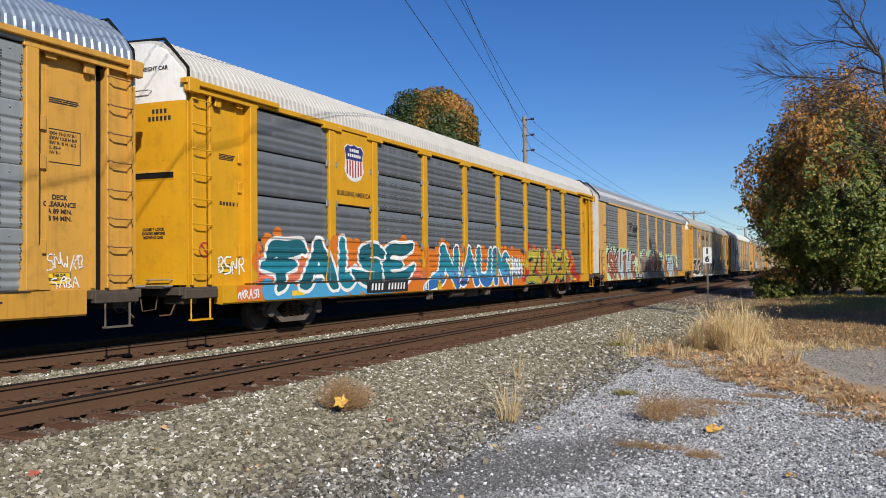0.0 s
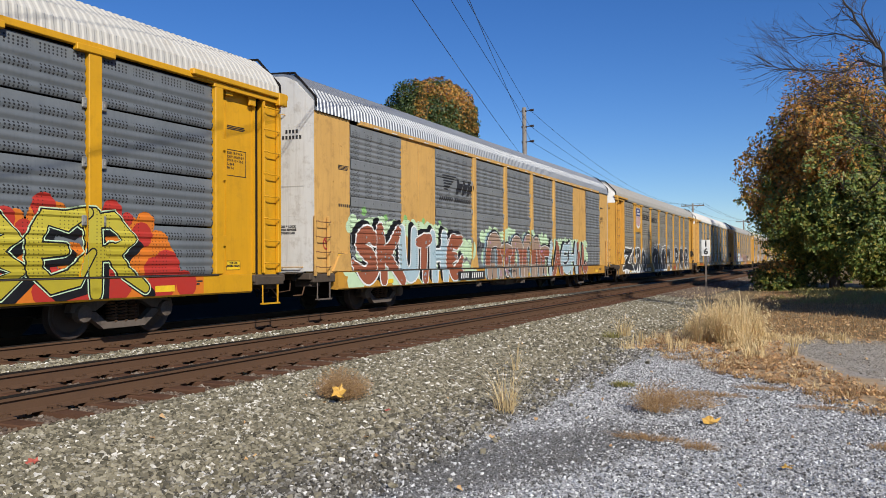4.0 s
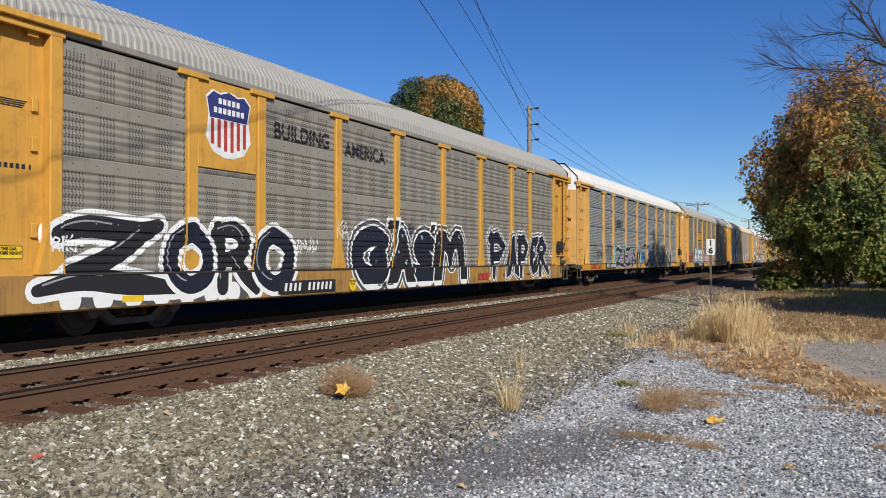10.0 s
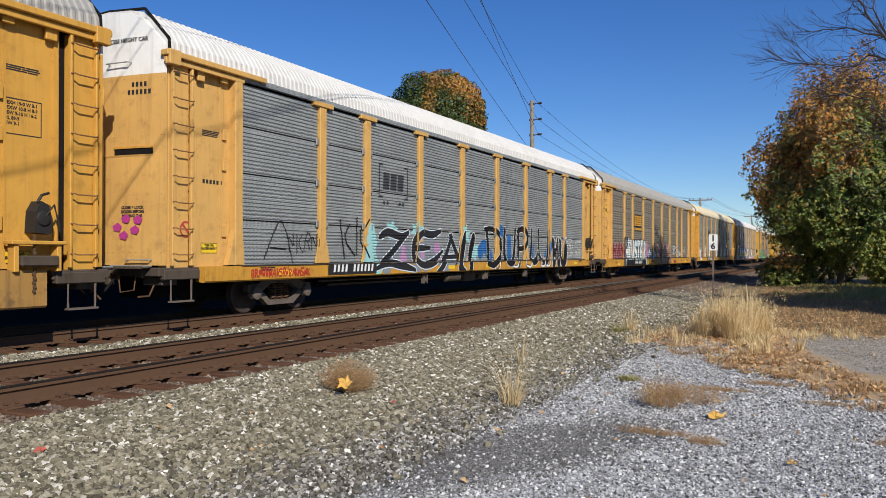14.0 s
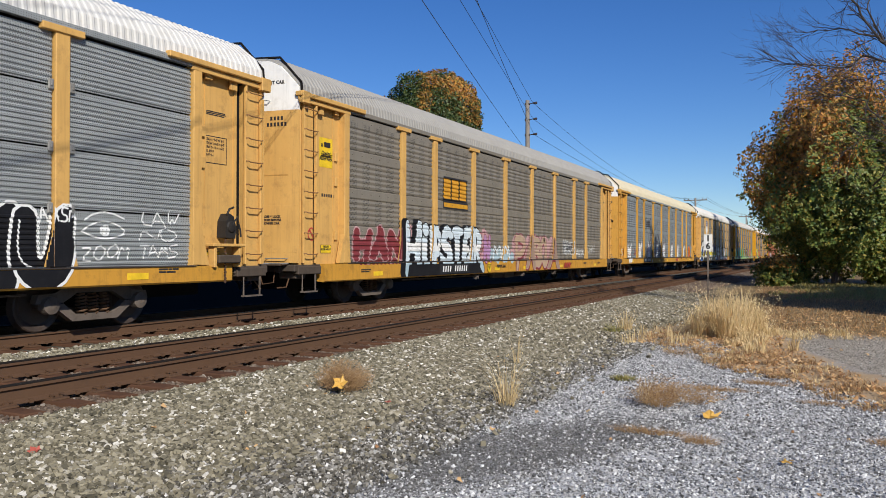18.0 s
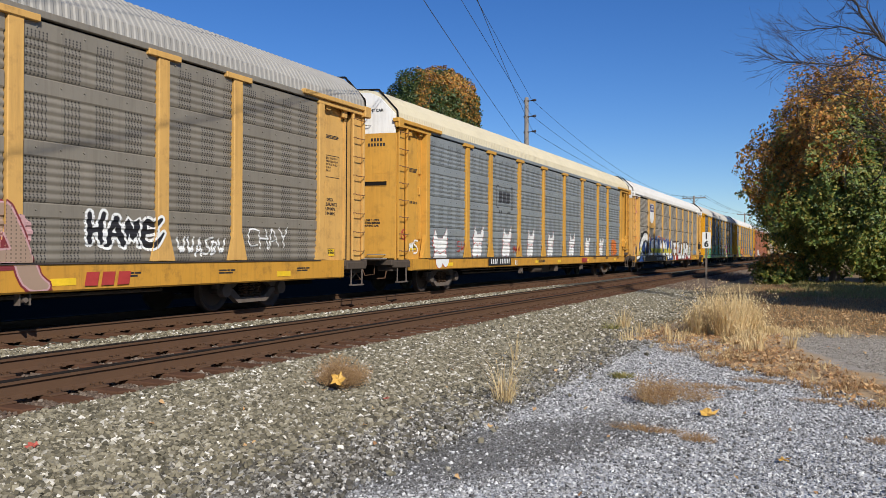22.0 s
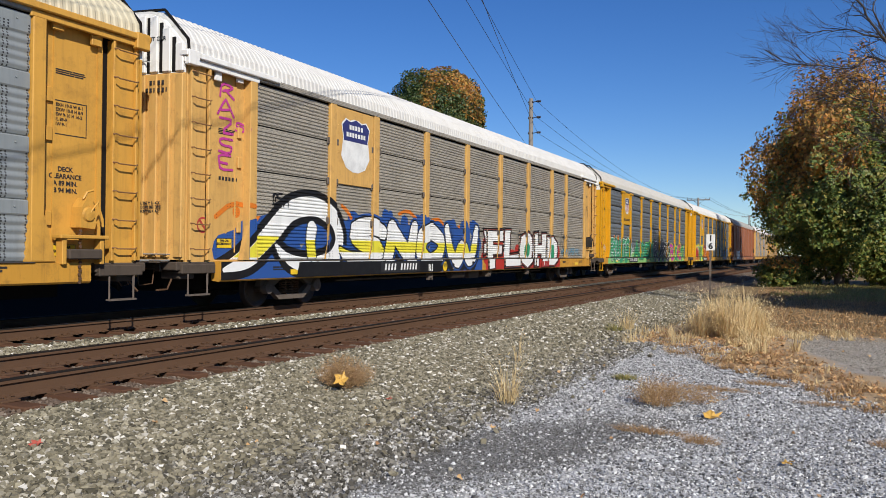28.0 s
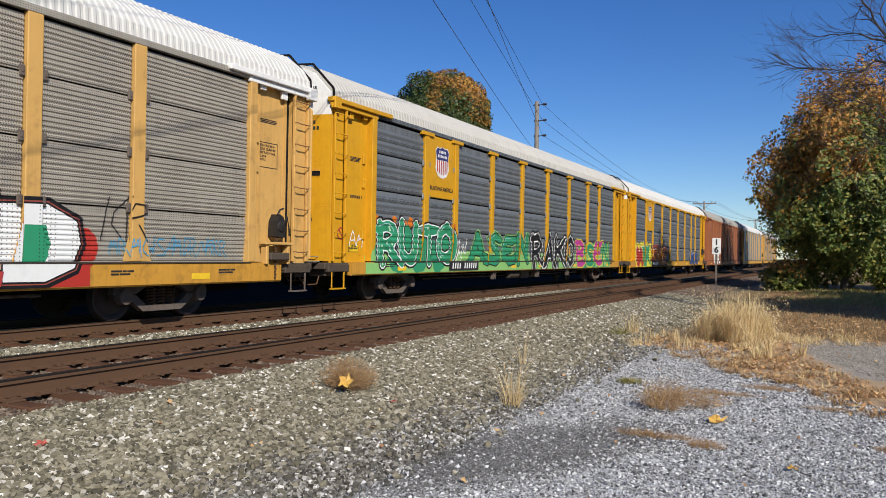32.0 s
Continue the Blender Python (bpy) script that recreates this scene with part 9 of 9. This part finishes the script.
for y in (5.75, 6.1, 7.8, 8.9, 9.6, 10.9, 11.3, 12.8):
    sH.drape(g, [blob(y, 0.86 + 0.06 * math.sin(y * 5), 0.085, 9, 0.6)], 0.022, 0.000003)
tagged(part("paint_spot", g, PAINTS[K], carH, "black sprayed nostril spots"), kind="stuff")
g = Geo()
sH.drape(g, [rect(13.9, 22.0, 0.66, 1.03)] + [blob(13.9 + k * 0.21, rh.uniform(0.95, 1.5), rh.uniform(0.2, 0.36), 11) for k in range(39)], 0.002)
tagged(part("paint_cloud", g, PAINTS["red"], carH), "red sprayed background", kind="stuff")
painted_word(carH, sH, "FLOHD", 14.1, 21.8, 0.72, 2.0, [W], [(0.11, K), (0.05, "rust"), (0.03, K)], 115, "big white sprayed block letters with dark rims", counter="green", wild=0.02,
             shine=None, overlap=0.98)
for y in (14.15, 15.62, 17.25, 18.95, 20.45):
    g = Geo()
    sH.drape(g, [rect(y - 0.07, y + 0.07, 0.74, 2.1)], 0.0165, 0.000003)
    strip = part("paint_strip", g, PAINTS[K], carH, "black sprayed strip with brown windows")
    g = Geo()
    for k in range(9):
        sH.drape(g, [rect(y - 0.045, y + 0.045, 0.8 + k * 0.145, 0.88 + k * 0.145)], 0.0178, 0.000003)
    tagged(part("strip_window", g, PAINTS["tan"], strip), kind="stuff")
for c, sd, a, b, low in ((carH, sH, 3.3, 10.4, 0.63), (carF, sF, 4.9, 9.9, 0.60)):
    g = Geo()
    sd.drape(g, [rect(a, b, low + 0.04, low + 0.37, 0.1)], 0.0242)
    part("black_band", g, PAINTS["black"], c, "black sprayed band along the sill")
scrawl(carH, sH, 22.2, 23.2, 1.4, 2.1, "black", 0.025, 112)
scrawl(carH, sH, 22.4, 25.2, 1.15, 1.5, "sky", 0.02, 113)
for k in range(5):
    scrawl(carH, sH, 0.98, 1.42, 4.25 - k * 0.36, 4.58 - k * 0.36, "magenta", 0.05, 114 + k, "RAZSE"[k])
scrawl(carH, sH, 1.45, 1.75, 3.62, 3.82, "magenta", 0.04, 120)
scrawl(carH, sH, 2.5, 3.1, 2.2, 2.5, "black", 0.04, 121)
# --- car I
g = Geo()
ri = random.Random(25)
sI.drape(g, [rect(1.5, 25.0, 0.72, 1.02)] + [blob(2.0 + k * 0.26, ri.uniform(1.0, 1.3), ri.uniform(0.16, 0.3), 11) for k in range(86)], 0.002)
tagged(part("paint_cloud", g, PAINTS["light_green"], carI), "light green sprayed background", kind="stuff")
g = Geo()
sI.drape(g, [blob(2.1 + k * 0.3, ri.uniform(1.95, 2.15), ri.uniform(0.1, 0.18), 9) for k in range(16)], 0.0012)
tagged(part("paint_cloud", g, PAINTS["orange"], carI), kind="stuff")
scrawl(carI, sI, 6.7, 7.5, 1.0, 1.7, "white", 0.05, 132)
mist(carI, sI, "green", [(2.2 + 0.25 * k, 1.35 + 0.4 * math.sin(k * 1.3), 0.3) for k in range(18)], 0.0028, "green sprayed ground")
brushed(carI, sI, "RUTO", 2.1, 6.7, 0.9, 2.12, 0.30, ["green"], [(0.085, K), (0.035, W)], 131, "green sprayed letters with white and black outlines", shine="cyan", speck=("mint", 3, (0.02, 0.05)))
brushed(carI, sI, "ASEN", 7.7, 13.2, 0.9, 2.05, 0.28, ["green"], [(0.09, "light_green"), (0.04, K)], 133, "green sprayed letters with dark outlines", shine="cyan", sharp=True)
brushed(carI, sI, "RAKO", 13.4, 19.0, 0.75, 2.15, 0.28, [K], [(0.14, K), (0.05, W)], 134, "black sprayed letters with white outlines", sharp=True)
mist(carI, sI, "green", [(19.2 + 0.22 * k, 1.2 + 0.5 * math.sin(k * 1.9), 0.26) for k in range(26)], 0.0028)
brushed(carI, sI, "BSEN", 19.2, 25.0, 0.75, 2.0, 0.28, ["magenta", "green"], [(0.05, "lemon")], 135, "purple and green sprayed lettering")
scrawl(carI, sI, 1.0, 1.6, 1.4, 1.8, "white", 0.03, 136)
# --- car J and K
painted_word(carJ, sJ, "*#", 2.2, 6.0, 0.75, 2.0, ["red", "green"], [(0.08, "lemon")], 141, "red and green sprayed lettering on yellow", cloud="lemon")
painted_word(carJ, sJ, "#*E", 6.5, 11.0, 0.75, 1.9, ["orange"], [(0.07, K)], 142, "orange sprayed lettering", cloud="rust")
painted_word(carJ, sJ, "*#", 20.5, 24.0, 0.75, 1.8, ["royal"], [(0.07, K)], 143, "blue and black sprayed lettering")
painted_word(carK, sK, "*#", 5.0, 9.0, 0.8, 1.8, [W], [(0.05, "grey")], 144, "white sprayed lettering")


# ---------------------------------------------------------------- what moves
# metres that the train has rolled, second by second
ROLLED = (0.0, 6.26, 12.51, 18.75, 24.99, 31.22, 37.45, 43.69, 49.94, 56.22, 62.5, 68.8, 75.09, 81.37, 87.65, 93.91, 100.17, 106.42, 112.66, 118.91,
          125.16, 131.41, 137.67, 143.9, 150.11, 156.26, 162.38, 168.47, 174.55, 180.61, 186.67, 192.72, 198.75)


def rolled(t):
    i = min(31, int(t))
    a, b = ROLLED[i], ROLLED[i + 1]
    return a + (b - a) * (t - i)


def motions():
    for car, first in CARS:
        walk(car, [(t, pose(CAR_X, first - rolled(t), 0.0)) for t in range(33)])
    for wheel, y in WHEELS:
        rows = []
        for k in range(321):
            t = k / 10
            rows.append((t, Matrix.Translation((0, y, 0.42)) @ Matrix.Rotation(rolled(t) / 0.42, 4, "X")))
        walk(wheel, rows)


motions()
